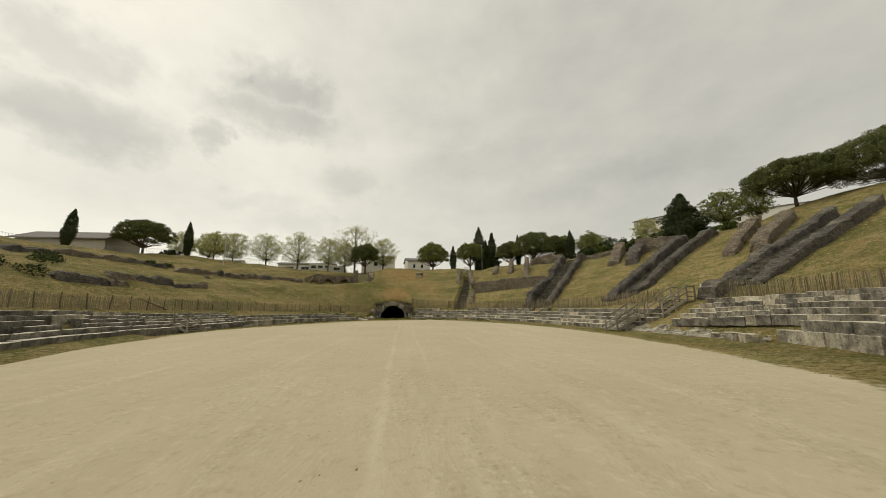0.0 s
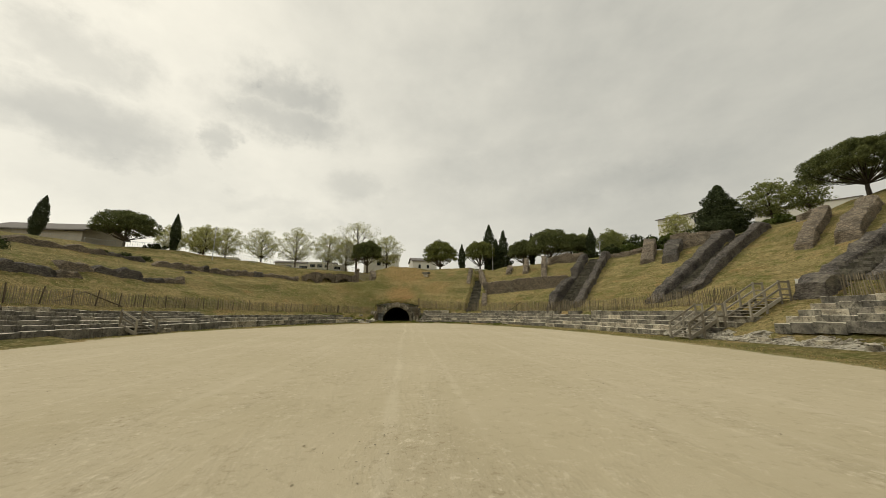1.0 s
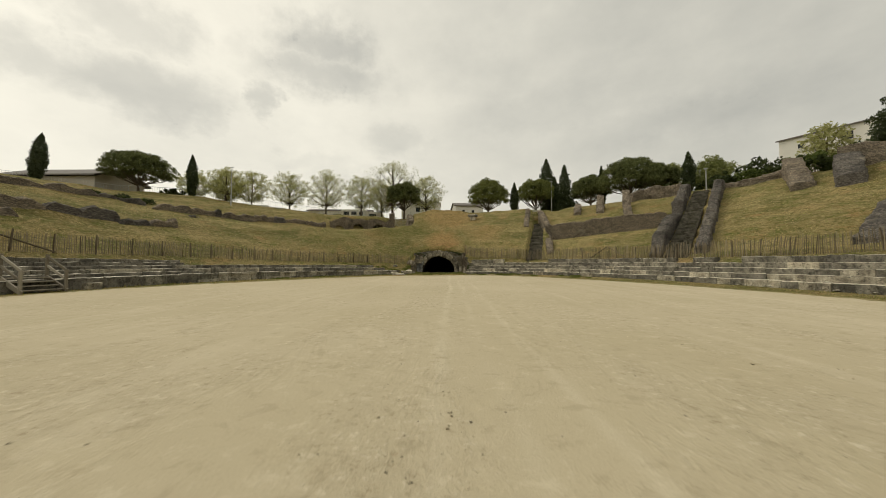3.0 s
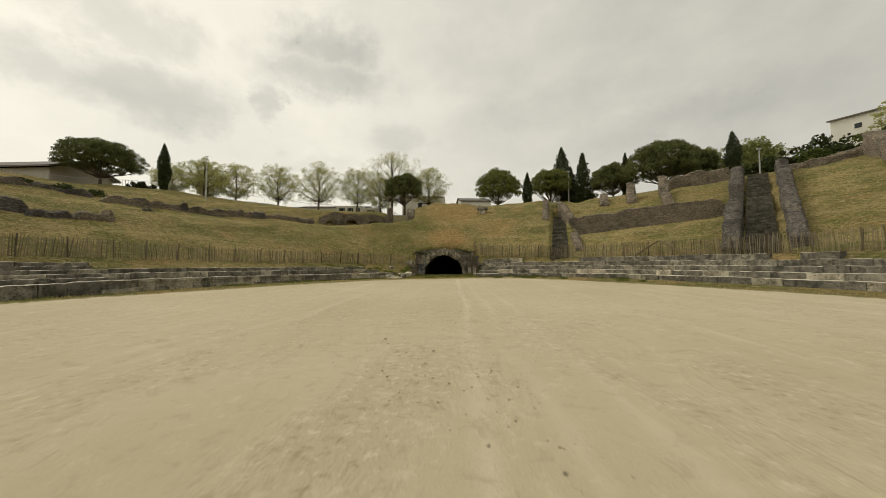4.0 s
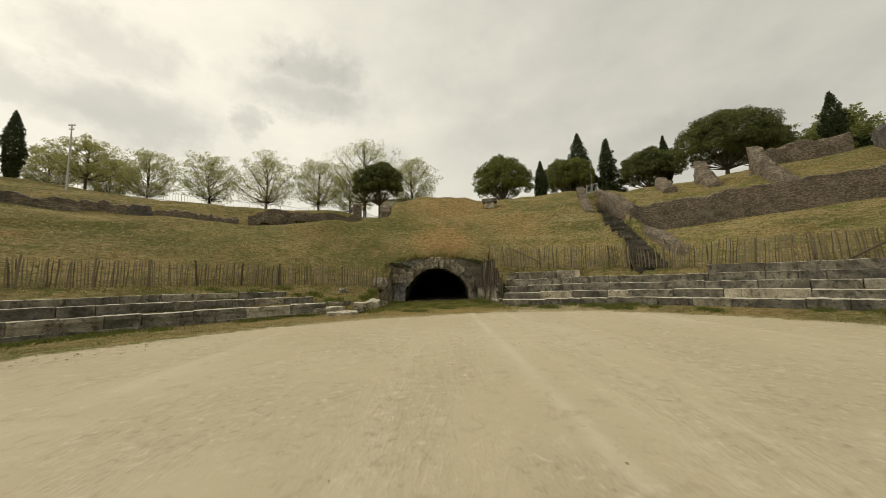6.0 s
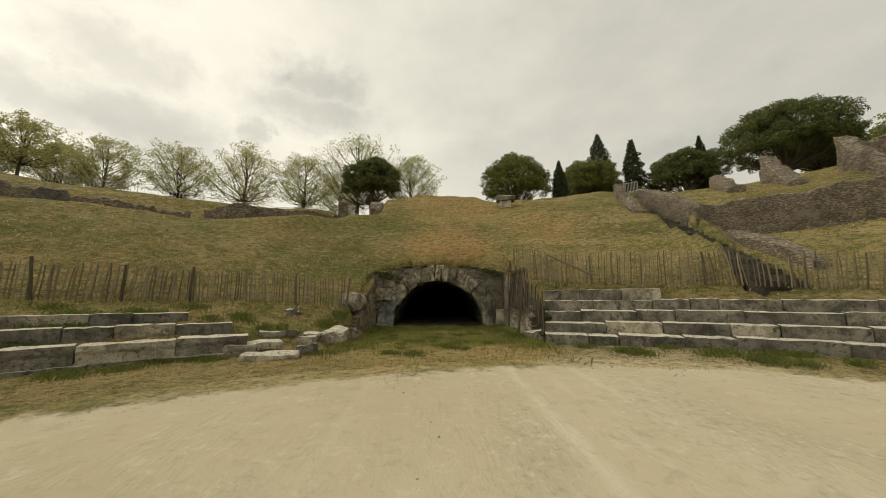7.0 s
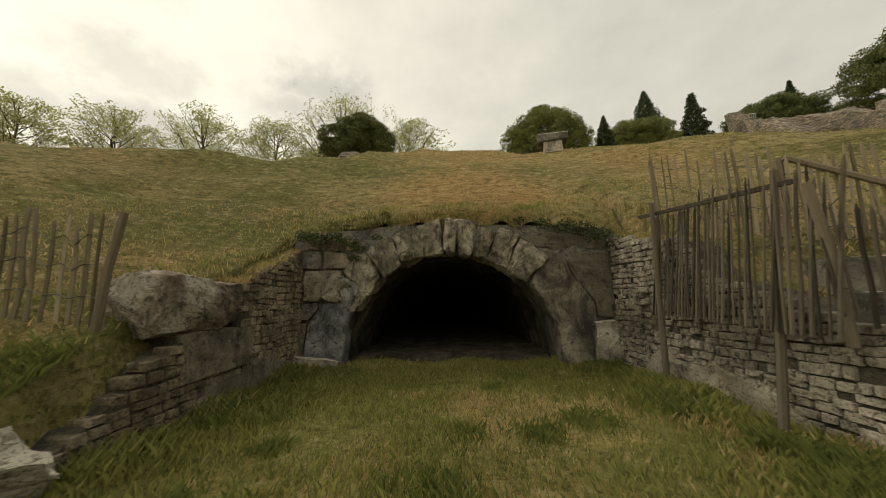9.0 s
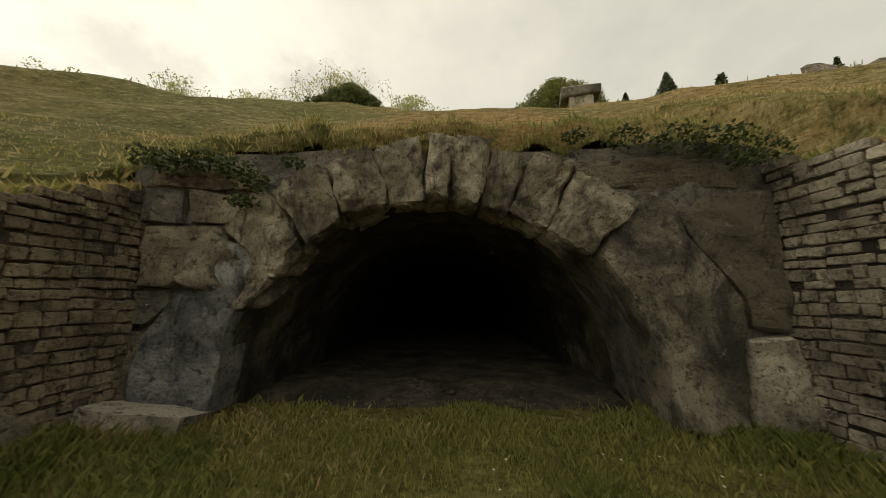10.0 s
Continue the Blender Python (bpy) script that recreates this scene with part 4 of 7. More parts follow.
def build_tunnel():
    tun = tagged(new("tunnel"), "dark vaulted stone tunnel under the grassy bank", "tunnel", kind="structure")
    # core of the front wall, with the opening cut through it
    n = 40
    inner = [arch_pt(math.pi * i / n, 0.12) for i in range(n + 1)]
    outer = []
    for i in range(n + 1):
        a = math.pi * i / n
        c, s = math.cos(a), math.sin(a)
        k = min(3.25 / max(1e-6, abs(c)), 3.05 / max(1e-6, s))
        outer.append((c * k, min(s * k, 2.62 + 0.52 * s ** 3)))
    verts, faces = [], []
    w, layers = n + 1, 9
    for j in range(layers):
        f = j / (layers - 1)
        for p, q in zip(inner, outer):
            v = Vector((p[0] + (q[0] - p[0]) * f, FACE_Y + 0.12, p[1] + (q[1] - p[1]) * f - 0.1))
            v.y += bow(v.x) + 0.12 * noise.noise(v * 1.3) + 0.07 * noise.noise(v * 4) - (0.05 if v.x > 2.2 else 0)
            verts.append(v)
    for p in (outer, inner):
        for q in p:
            verts.append((q[0], FACE_Y + 0.8, q[1] - 0.1))
    for j in range(layers + 1):
        for i in range(n):
            faces.append((j * w + i, j * w + i + 1, (j + 1) * w + i + 1, (j + 1) * w + i))
    for i in range(n):
        faces.append(((layers + 1) * w + i, (layers + 1) * w + i + 1, i + 1, i))
    part("front_wall", mesh_of("front_wall", verts, faces, SOOTY), tun)
    # earth behind the front wall, up to just below the turf
    k = 40
    rim = [arch_pt(math.pi * i / k, 0.25) for i in range(k + 1)]
    far = []
    for i in range(k + 1):
        x = 3.25 * math.cos(math.pi * i / k)
        far.append((x, min(land(x, FACE_Y + 0.75) - 0.06, 3.15) if i not in (0, k) else 0.0))
    verts = [(p[0], FACE_Y + 0.4, p[1] - 0.1) for p in rim] + [(p[0], FACE_Y + 0.45, p[1]) for p in far]
    faces = [(i, i + 1, k + 2 + i, k + 1 + i) for i in range(k)]
    part("earth_fill", mesh_of("earth_fill", verts, faces, MORTAR), tun)
    # vault: a stained, darkened stone lining, then behind a step the inner bore in painted shade
    m = 36

    def bore(name, secs, mat, end=False):
        verts, faces = [], []
        for y, ww, hh in secs:
            for i in range(m + 1):
                x, z = arch_pt(math.pi * i / m, 0, ww, hh)
                p = Vector((x + 0.08, y, z - 0.05))
                if y < FACE_Y + 0.3:
                    p.y += bow(x)
                p += 0.07 * noise.noise_vector(p * 1.7) + 0.05 * noise.noise_vector(p * 5)
                verts.append(p)
        for r in range(len(secs) - 1):
            for i in range(m):
                faces.append((r * (m + 1) + i, r * (m + 1) + i + 1, (r + 1) * (m + 1) + i + 1, (r + 1) * (m + 1) + i))
        if end:
            faces.append(tuple((len(secs) - 1) * (m + 1) + i for i in range(m + 1)))
        part(name, mesh_of(name, verts, faces, mat), tun)

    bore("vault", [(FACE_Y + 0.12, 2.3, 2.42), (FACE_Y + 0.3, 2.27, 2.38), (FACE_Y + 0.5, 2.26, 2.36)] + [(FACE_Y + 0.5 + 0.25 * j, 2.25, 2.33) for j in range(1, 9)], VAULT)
    bore("inner_vault", [(FACE_Y + 2.45, 2.5, 2.55), (FACE_Y + 2.47, 2.14, 2.24)] + [(FACE_Y + 2.5 + 0.6 * j, 2.13, 2.22) for j in range(1, 26)], BORE_SHADE, True)
    verts, faces = [], []
    for r in range(40):
        for i in range(13):
            x, y = -2.4 + 0.4 * i, FACE_Y - 0.5 + (0.25 * r if r < 12 else 3 + 0.66 * (r - 12))
            verts.append((x, y, -0.07 + 0.03 * noise.noise((x * 1.5, y * 1.5, 1)) + 0.13 * min(1, max(0, (y - FACE_Y + 0.5 * noise.noise((x * 1.1, 0, 2))) / 0.9))))
    for r in range(39):
        for i in range(12):
            faces.append((r * 13 + i, r * 13 + i + 1, r * 13 + i + 14, r * 13 + i + 13))
    part("earth_floor", mesh_of("earth_floor", verts, faces, MORTAR, True), tun)
    # ring stones
    rr = random.Random(5)
    angles = [0.8, 1.02, 1.2, 1.36, 1.5, 1.62, 1.82, 2.02, 2.24, 2.46, 2.66]
    for a0, a1 in zip(angles, angles[1:]):
        bm = bmesh.new()
        bmesh.ops.create_cube(bm, size=1)
        bmesh.ops.subdivide_edges(bm, edges=bm.edges[:], cuts=10, use_grid_fill=True)
        t, deep = rr.uniform(0.56, 0.7) + 0.1 * math.sin((a0 + a1) / 2), rr.uniform(0.0, 0.11)
        sd = rr.uniform(0, 50)
        for v in bm.verts:
            q = v.co.copy()
            rim = max(abs(q.x), abs(q.y), abs(q.z))
            lim = sorted((abs(q.x), abs(q.y), abs(q.z)))[1]
            q *= 1 - 0.07 * max(0, (lim - 0.36) / 0.14)
            a = (a0 + a1) / 2 + q.x * (a1 - a0) * 0.985
            x, z = arch_pt(a, (q.z + 0.5) * t)
            p = Vector((x, FACE_Y + 0.22 + bow(x) + q.y * 0.65 - deep, z - 0.05))
            p += 0.08 * noise.noise_vector(p * 1.9 + Vector((sd, 0, 0))) + 0.05 * noise.noise_vector(p * 5 + Vector((0, sd, 0))) + 0.03 * noise.noise_vector(p * 12)
            v.co = p
        part("voussoir", bm_mesh("voussoir", bm, RING), tun)

    # broken facing slabs to either side of the ring
    def slab(name, outline, y, thick, mat, seed, label=""):
        """An upright slab with an irregular outline, given as x, z pairs."""
        pts = []
        k = len(outline)
        for i in range(k):
            a, b = Vector(outline[i]), Vector(outline[(i + 1) % k])
            steps = max(1, int((b - a).length / 0.12))
            for s in range(steps):
                pts.append(a.lerp(b, s / steps))
        mid = sum(pts, Vector((0, 0))) / len(pts)
        verts, faces = [], []
        levels = [(1.0, thick), (1.0, 0.05), (0.965, 0.0), (0.82, -0.006), (0.66, -0.01), (0.5, -0.012), (0.34, -0.014), (0.17, -0.014)]
        for sc, dy in levels:
            for p in pts:
                q = mid + (p - mid) * sc
                v = Vector((q.x, y + dy + bow(q.x), q.y))
                nn = noise.noise_vector(Vector((v.x, 0, v.z)) * 2.3 + Vector((seed, 0, 0)))
                verts.append(v + Vector((0.035 * nn.x + 0.015 * noise.noise(v * 9), 0.07 * nn.y + 0.03 * noise.noise(v * 6) + 0.012 * noise.noise(v * 15), 0.035 * nn.z + 0.015 * noise.noise(v * 9.5))))
        n = len(pts)
        for r in range(len(levels) - 1):
            for i in range(n):
                faces.append((r * n + i, r * n + (i + 1) % n, (r + 1) * n + (i + 1) % n, (r + 1) * n + i))
        verts.append(Vector((mid.x, y - 0.012 + bow(mid.x), mid.y)))
        for i in range(n):
            faces.append(((len(levels) - 1) * n + i, (len(levels) - 1) * n + (i + 1) % n, len(verts) - 1))
        me = mesh_of(name, verts, faces, mat)
        bm = bmesh.new()
        bm.from_mesh(me)
        bmesh.ops.recalc_face_normals(bm, faces=bm.faces)
        bm.to_mesh(me)
        bm.free()
        part(name, me, tun, label)

    slab("facing_slab", [(-2.91, 0.06), (-2.87, 0.79), (-2.64, 1.2), (-2.35, 1.43), (-2.16, 1.77), (-2.0, 1.74), (-1.86, 1.6), (-2.02, 1.2), (-2.1, 0.75), (-2.14, 0.06)], FACE_Y - 0.1, 0.4, PLASTER, 3, "smooth stained grey facing slab with a crack beside it")
    slab("facing_slab", [(-3.02, 1.91), (-2.24, 1.94), (-2.27, 1.72), (-2.45, 1.5), (-2.7, 1.3), (-2.98, 1.29)], FACE_Y - 0.03, 0.4, ASHLAR, 7, "brown stained squared stone")
    slab("facing_slab", [(-3.02, 1.25), (-2.74, 1.25), (-2.72, 1.12), (-2.9, 0.92), (-3.02, 0.93)], FACE_Y, 0.4, SOOTY, 8)
    slab("facing_slab", [(-3.03, 2.32), (-2.68, 2.31), (-2.66, 1.97), (-3.02, 1.95)], FACE_Y - 0.01, 0.4, LIMESTONE, 9)
    slab("facing_slab", [(-2.64, 2.34), (-2.2, 2.3), (-2.1, 2.12), (-2.2, 1.99), (-2.61, 1.98)], FACE_Y + 0.01, 0.4, ASHLAR, 10)
    slab("facing_slab", [(-3.04, 2.6), (-2.3, 2.62), (-1.9, 2.55), (-2.05, 2.36), (-3.03, 2.36)], FACE_Y + 0.04, 0.4, MASON, 16)
    slab("facing_slab", [(-3.05, 0.86), (-2.94, 0.84), (-2.96, 0.08), (-3.05, 0.06)], FACE_Y - 0.02, 0.4, ASHLAR, 11)
    slab("facing_slab", [(1.86, 2.22), (2.04, 2.3), (2.25, 2.13), (2.34, 1.79), (2.65, 1.46), (2.78, 1.22), (2.79, 0.93), (2.73, 0.8), (2.72, 0.41), (2.7, 0.05), (2.18, 0.05), (2.14, 0.5), (2.08, 0.85), (1.92, 1.2), (1.68, 1.64), (1.8, 1.93)], FACE_Y - 0.1, 0.4, MASS, 12, "stained grey facing slab, its edge cracked away")
    slab("facing_slab", [(2.79, 0.85), (3.14, 0.9), (3.2, 0.43), (3.2, 0.02), (2.76, 0.02)], FACE_Y - 0.07, 0.4, PALE, 13, "pale squared block at the foot of the arch")
    slab("facing_slab", [(2.3, 2.22), (3.16, 2.24), (3.14, 1.08), (3.14, 0.94), (2.85, 0.96), (2.83, 1.24), (2.71, 1.47), (2.4, 1.83)], FACE_Y, 0.4, RENDERED, 14, "smooth patch of old grey-brown mortar")
    slab("facing_slab", [(1.5, 2.4), (2.0, 2.36), (2.28, 2.28), (3.15, 2.29), (3.1, 2.5), (2.55, 2.62), (1.45, 2.7)], FACE_Y + 0.06, 0.4, RENDERED, 15)
    # flat slab fallen at the left foot
    sl = thing("fallen_slab", "flat pale stone slab fallen at the foot of the arch", "stone", (-2.55, 62.72, 0.1))
    sl.matrix_basis = sl.matrix_basis @ pose(0, 0, 0, -8, 7, 6)
    part("stone", rock_mesh("stone", PALE, 41, (0.85, 0.5, 0.2), 0.05, 4, 0.06), sl)


COURSE = [block_mesh("coursed_stone", MASON, i + 50, 0.09, 0.1) for i in range(14)]

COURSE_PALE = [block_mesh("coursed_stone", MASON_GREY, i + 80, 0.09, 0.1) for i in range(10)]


def coursed_wall(name, label, a, b, low, tops, thick, inward, seed, skip=0.05, mat=None, single=(60.9, 62.6)):
    """A retaining wall with single stones in courses on the side that faces inward; tops: (share, height)."""
    a, b = Vector(a), Vector(b)
    along = (b - a).normalized()
    out = Vector(inward).normalized()
    total = (b - a).length
    rr = random.Random(seed)
    wall = tagged(new(name), label, "retaining wall", kind="structure")
    wall.location = (a.x, a.y, 0)
    top_at = lambda s: float(np.interp(s / total, [t[0] for t in tops], [t[1] for t in tops]))
    verts, faces = [], []
    n = 24
    for i in range(n + 1):
        s = total * i / n
        c = along * s
        t = top_at(s) - 0.05
        for o, z in ((-0.03, -0.4), (-0.03, t), (-thick, t + 0.02), (-thick, -0.4)):
            verts.append((c.x + out.x * o, c.y + out.y * o, z))
    for i in range(n):
        for k in range(4):
            faces.append((i * 4 + k, i * 4 + (k + 1) % 4, i * 4 + 4 + (k + 1) % 4, i * 4 + 4 + k))
    faces += [(0, 1, 2, 3), tuple(n * 4 + k for k in (3, 2, 1, 0))]
    part("wall_core", mesh_of("wall_core", verts, faces, MORTAR), wall)
    rest_v, rest_f = [], []
    z = low
    while z < max(t[1] for t in tops):
        h = rr.uniform(0.075, 0.125)
        s = rr.uniform(-0.2, 0)
        while s < total:
            ln = rr.uniform(0.09, 0.24)
            mid = s + ln / 2
            if 0 < mid < total and z + h * 0.6 < top_at(mid) and rr.random() > skip:
                dep = 0.2
                c = along * mid + out * (-dep / 2 + rr.uniform(-0.012, 0.016))
                m = fit_box((c.x, c.y, z + h / 2 + rr.uniform(-0.012, 0.012) + 0.03 * noise.noise((mid * 1.3, z * 2, seed))), along, (ln - rr.uniform(0.004, 0.018), dep, h * rr.uniform(0.86, 0.97)), rr.uniform(-1.2, 1.2))
                me = rr.choice(mat or COURSE)
                if single[0] < a.y + mid * along.y < single[1]:
                    part("coursed_stone", me, wall, m=m)
                else:
                    o = len(rest_v)
                    rest_v += [m @ v.co for v in me.vertices]
                    rest_f += [tuple(o + i for i in f.vertices) for f in me.polygons]
            s += ln
        z += h
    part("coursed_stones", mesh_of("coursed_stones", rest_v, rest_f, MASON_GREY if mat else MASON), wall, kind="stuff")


def build_approach():
    coursed_wall("wall_west", "retaining wall of small coursed stones left of the passage", (-2.98, 58.6), (-3.02, 63.05), -0.05, ((0, 0.2), (0.1, 0.45), (0.2, 0.72), (0.3, 0.95), (0.52, 1.0), (0.53, 1.6), (0.75, 1.95), (1, 2.4)), 0.55, (1, 0), 1)
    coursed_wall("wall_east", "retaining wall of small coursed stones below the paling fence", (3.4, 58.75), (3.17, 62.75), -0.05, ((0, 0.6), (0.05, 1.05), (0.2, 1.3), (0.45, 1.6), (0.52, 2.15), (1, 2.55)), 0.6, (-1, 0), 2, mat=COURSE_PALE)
    for wall, a, b, y0, y1, out, sd in (("wall_west", (-2.98, 58.6), (-3.02, 63.05), 60.0, 62.5, 1, 3), ("wall_east", (3.4, 58.75), (3.17, 62.75), 59.3, 62.0, -1, 9)):
        verts, faces, n = [], [], 44
        for i in range(n + 1):
            y = y0 + (y1 - y0) * i / n
            x = a[0] + (b[0] - a[0]) * (y - a[1]) / (b[1] - a[1])
            end = min(1.0, 6 * i / n, 6 * (n - i) / n)
            top = (0.44 + 0.22 * noise.noise((y * 0.9, 0, sd)) + 0.1 * noise.noise((y * 3.5, 0, sd))) * end
            for k in range(7):
                z = -0.1 + (top + 0.1) * k / 6
                proud = (0.022 if k < 6 else -0.03) if 0 < i < n else -0.03
                verts.append((x + out * (proud + 0.012 * noise.noise((y * 2.5, z * 2.5, sd)) + 0.006 * noise.noise((y * 9, z * 9, sd))) - a[0], y - a[1], z))
        for i in range(n):
            for k in range(6):
                faces.append((i * 7 + k, (i + 1) * 7 + k, (i + 1) * 7 + k + 1, i * 7 + k + 1) if out < 0 else (i * 7 + k, i * 7 + k + 1, (i + 1) * 7 + k + 1, (i + 1) * 7 + k))
        part("mortar_patch", mesh_of("mortar_patch", verts, faces, OLD_COAT), bpy.data.objects[wall], "patch of smooth old mortar over the stones")
    q = thing("quoin_boulder", "large rounded lichened block on the end of the retaining wall", "stone", (-3.34, 60.22, 1.32), turn=88)
    part("stone", rock_mesh("stone", LICHENED, 7, (1.5, 0.86, 0.76), 0.11, 12, 0.26), q)
    q = thing("ashlar_block", "large smooth squared block under the quoin boulder", "stone", (-3.1, 60.5, 0.7), turn=89)
    part("stone", rock_mesh("stone", ASHLAR, 17, (1.25, 0.3, 0.54), 0.03, 5, 0.04), q)
    # rough rocks and loose slabs at the left corner of the benches
    for name, label, mat, at, size, turn, tilt, sd in (
            ("boulder", "long rough grey boulder in the grass by the passage", PALE, (-3.22, 57.8, 0.22), (1.6, 0.66, 0.52), 66, 0, 3),
            ("stone_slab", "flat pale slab lying in the grass", PALE, (-4.15, 55.15, 0.06), (1.35, 0.6, 0.18), 14, 3, 4),
            ("stone_slab", "flat pale slab lying in the grass", PALE, (-5.0, 56.0, 0.18), (1.5, 0.6, 0.24), 34, 2, 5),
            ("squared_stone", "small squared pale block resting on another", PALE, (-3.52, 55.9, 0.36), (0.5, 0.42, 0.24), 10, 0, 6),
            ("squared_stone", "small squared grey block set in the ground", LIMESTONE, (-3.5, 55.9, 0.12), (0.54, 0.45, 0.26), 6, 0, 8),
            ("stone_slab", "thin grey slab set in the bank", LIMESTONE, (-4.85, 57.1, 0.36), (1.15, 0.5, 0.24), 22, 0, 9),
            ("stone_slab", "thin grey slab set in the bank", LIMESTONE, (-3.75, 57.3, 0.32), (0.85, 0.45, 0.2), 24, 0, 10),
            ("stone_slab", "long sunken slab in the grass", SOOTY, (-6.0, 57.6, 0.5), (1.6, 0.5, 0.24), 32, 0, 11),
            ("stone_slab", "long sunken slab in the grass", LIMESTONE, (-7.5, 57.4, 0.85), (1.5, 0.5, 0.26), 38, 0, 13),
            ("squared_stone", "broken pale stone fallen from the ragged end of the passage wall", PALE, (3.35, 58.5, 0.14), (0.5, 0.36, 0.3), 30, 6, 31),
            ("squared_stone", "broken grey stone at the ragged end of the passage wall", LIMESTONE, (3.5, 58.2, 0.22), (0.42, 0.34, 0.32), 70, -8, 32),
            ("boulder", "small rounded rock half sunk in the bank", LIMESTONE, (-5.1, 58.4, 0.95), (0.42, 0.36, 0.3), 10, 0, 14)):
        ob = thing(name, label, "stone", at, "loose stones by the passage", turn=turn)
        ob.matrix_basis = ob.matrix_basis @ pose(0, 0, 0, tilt, 0, 0)
        part("stone", rock_mesh("stone", mat, sd, size, 0.07 if name != "boulder" else 0.19, 6 if name != "boulder" else 14, 0.12 if name != "boulder" else 0.18), ob)


def build_turf_lip():
    """The ragged edge of turf that overhangs the arch."""
    cols, rows = 70, 9
    verts, faces = [], []
    for i in range(cols + 1):
        x = -3.55 + 7.2 * i / cols
        top = 2.5 + 0.72 * math.sqrt(max(0, 1 - (x / 3.4) ** 2)) + 0.1 * noise.noise((x * 1.3, 0, 3)) + 0.05 * noise.noise((x * 4, 0, 5))
        for k in range(rows):
            f = k / (rows - 1)
            y = FACE_Y + 1.15 + f * bow(x) - 1.05 * math.sin(f * 1.75)
            z = top + (land(x, FACE_Y + 1.2) + 0.02 - top) * (1 - f) ** 1.4 - 0.26 * max(0, f - 0.72) / 0.28 * (0.8 + 0.8 * noise.noise((x * 2.3, 1, 1)))
            v = Vector((x, y, z))
            verts.append(v + 0.09 * noise.noise_vector(v * 2.2) + 0.05 * noise.noise_vector(v * 6))
    for i in range(cols):
        for k in range(rows - 1):
            faces.append((i * rows + k, (i + 1) * rows + k, (i + 1) * rows + k + 1, i * rows + k + 1))
    tagged(new("turf_edge", mesh_of("turf_edge", verts, faces, TURF, True)), "ragged edge of dry turf overhanging the arch", "grass", kind="structure")
    return [v + Vector((0, 0, 0.01)) for v in verts]


# ---- ruins on the slopes ----
def build_ruins():
    grey = "ruined radial wall of dark grey rubble beside the steps"
    g = "radial walls of the stands"
    ruin_wall("ruined_wall", grey, [(19.3, 47.6), (33.4, 63.6)], ((0, 0.25), (0.08, 1.5), (0.5, 1.2), (0.9, 1.6), (1, 1.1)), 1.0, RUBBLE, 1, g)
    ruin_wall("ruined_wall", grey, [(21.6, 45.4), (37.0, 62.4)], ((0, 0.5), (0.12, 0.8), (0.5, 0.9), (0.9, 1.3), (1, 0.9)), 0.9, RUBBLE, 2, g)
    ruin_wall("ruined_wall", grey, [(25.4, 38.0), (45.3, 47.4)], ((0, 0.2), (0.1, 0.8), (0.5, 1.05), (0.8, 1.35), (1, 1.0)), 1.2, RUBBLE, 3, g)
    ruin_wall("ruined_wall", grey, [(27.4, 35.8), (48.3, 45.1)], ((0, 0.3), (0.3, 0.9), (0.9, 1.2), (1, 0.5)), 1.0, RUBBLE, 4, g)
    ruin_wall("ruined_wall", grey, [(28.3, 26.3), (43.6, 28.2)], ((0, 0.3), (0.2, 0.8), (1, 1.1)), 1.1, RUBBLE, 5, g)
    ruin_wall("ruined_wall", grey, [(28.6, 23.7), (44.2, 25.3)], ((0, 0.3), (0.2, 0.7), (1, 1.0)), 1.1, RUBBLE, 6, g)
    ruin_wall("ruined_wall", "low heap of dark masonry by the wooden landing", [(25.6, 25.0), (27.6, 25.2)], ((0, 0.8), (0.6, 1.0), (1, 0.4)), 1.6, RUBBLE, 7)
    # terrace wall below the stubs, with its flank along the north steps
    ruin_wall("terrace_wall", "long terrace wall of grey rubble with dark stains", [(28.2, 58.8), (22.0, 62.2), (15.4, 65.3)], ((0, 6.6), (0.05, 7.4), (0.35, 7.4), (0.7, 6.9), (1, 6.6)), 0.9, RUBBLE_PALE, 8, under=0.7, rough=0.12, level=True)
    ruin_wall("terrace_wall", "flank wall of grey rubble beside the north steps", [(14.6, 62.4), (15.3, 65.0), (15.9, 71.4)], ((0, 3.9), (0.26, 5.4), (0.29, 6.6), (0.6, 8.1), (1, 9.7)), 0.8, RUBBLE_PALE, 9, under=0.7, rough=0.12, level=True)
    ruin_wall("ruined_wall", "low broken wall of rubble by the north steps", [(12.5, 66.4), (13.9, 71.0)], ((0, -0.1), (0.4, 0.3), (0.85, 0.5), (1, 0.85)), 0.7, RUBBLE_PALE, 10)
    ruin_wall("ruined_wall", "low broken wall of pale rubble at the foot of the north steps", [(13.4, 57.9), (14.5, 62.2)], ((0, 0.05), (0.3, 0.4), (1, 0.35)), 0.8, RUBBLE_PALE, 23)
    stub = "weathered masonry stub standing on the grass slope"
    sg = "masonry stubs on the slope"
    ruin_wall("masonry_stub", stub, [(35.5, 50.8), (42.4, 58.6)], ((0, 0.3), (0.3, 0.9), (1, 2.0)), 1.7, RUBBLE_PALE, 11, sg)
    ruin_wall("masonry_stub", stub, [(36.2, 47.6), (41.8, 52.6)], ((0, 0.7), (0.4, 1.2), (1, 1.6)), 1.8, RUBBLE, 12, sg)
    ruin_wall("masonry_stub", "broad mass of rubble masonry at the top of the slope", [(41.8, 53.4), (46.4, 48.0)], ((0, 13.3), (1, 12.9)), 1.6, RUBBLE_PALE, 13, sg, level=True)
    ruin_wall("masonry_stub", stub, [(37.3, 33.4), (46.0, 37.4)], ((0, 0.4), (0.2, 0.8), (1, 1.1)), 1.3, RUBBLE_PALE, 14, sg)
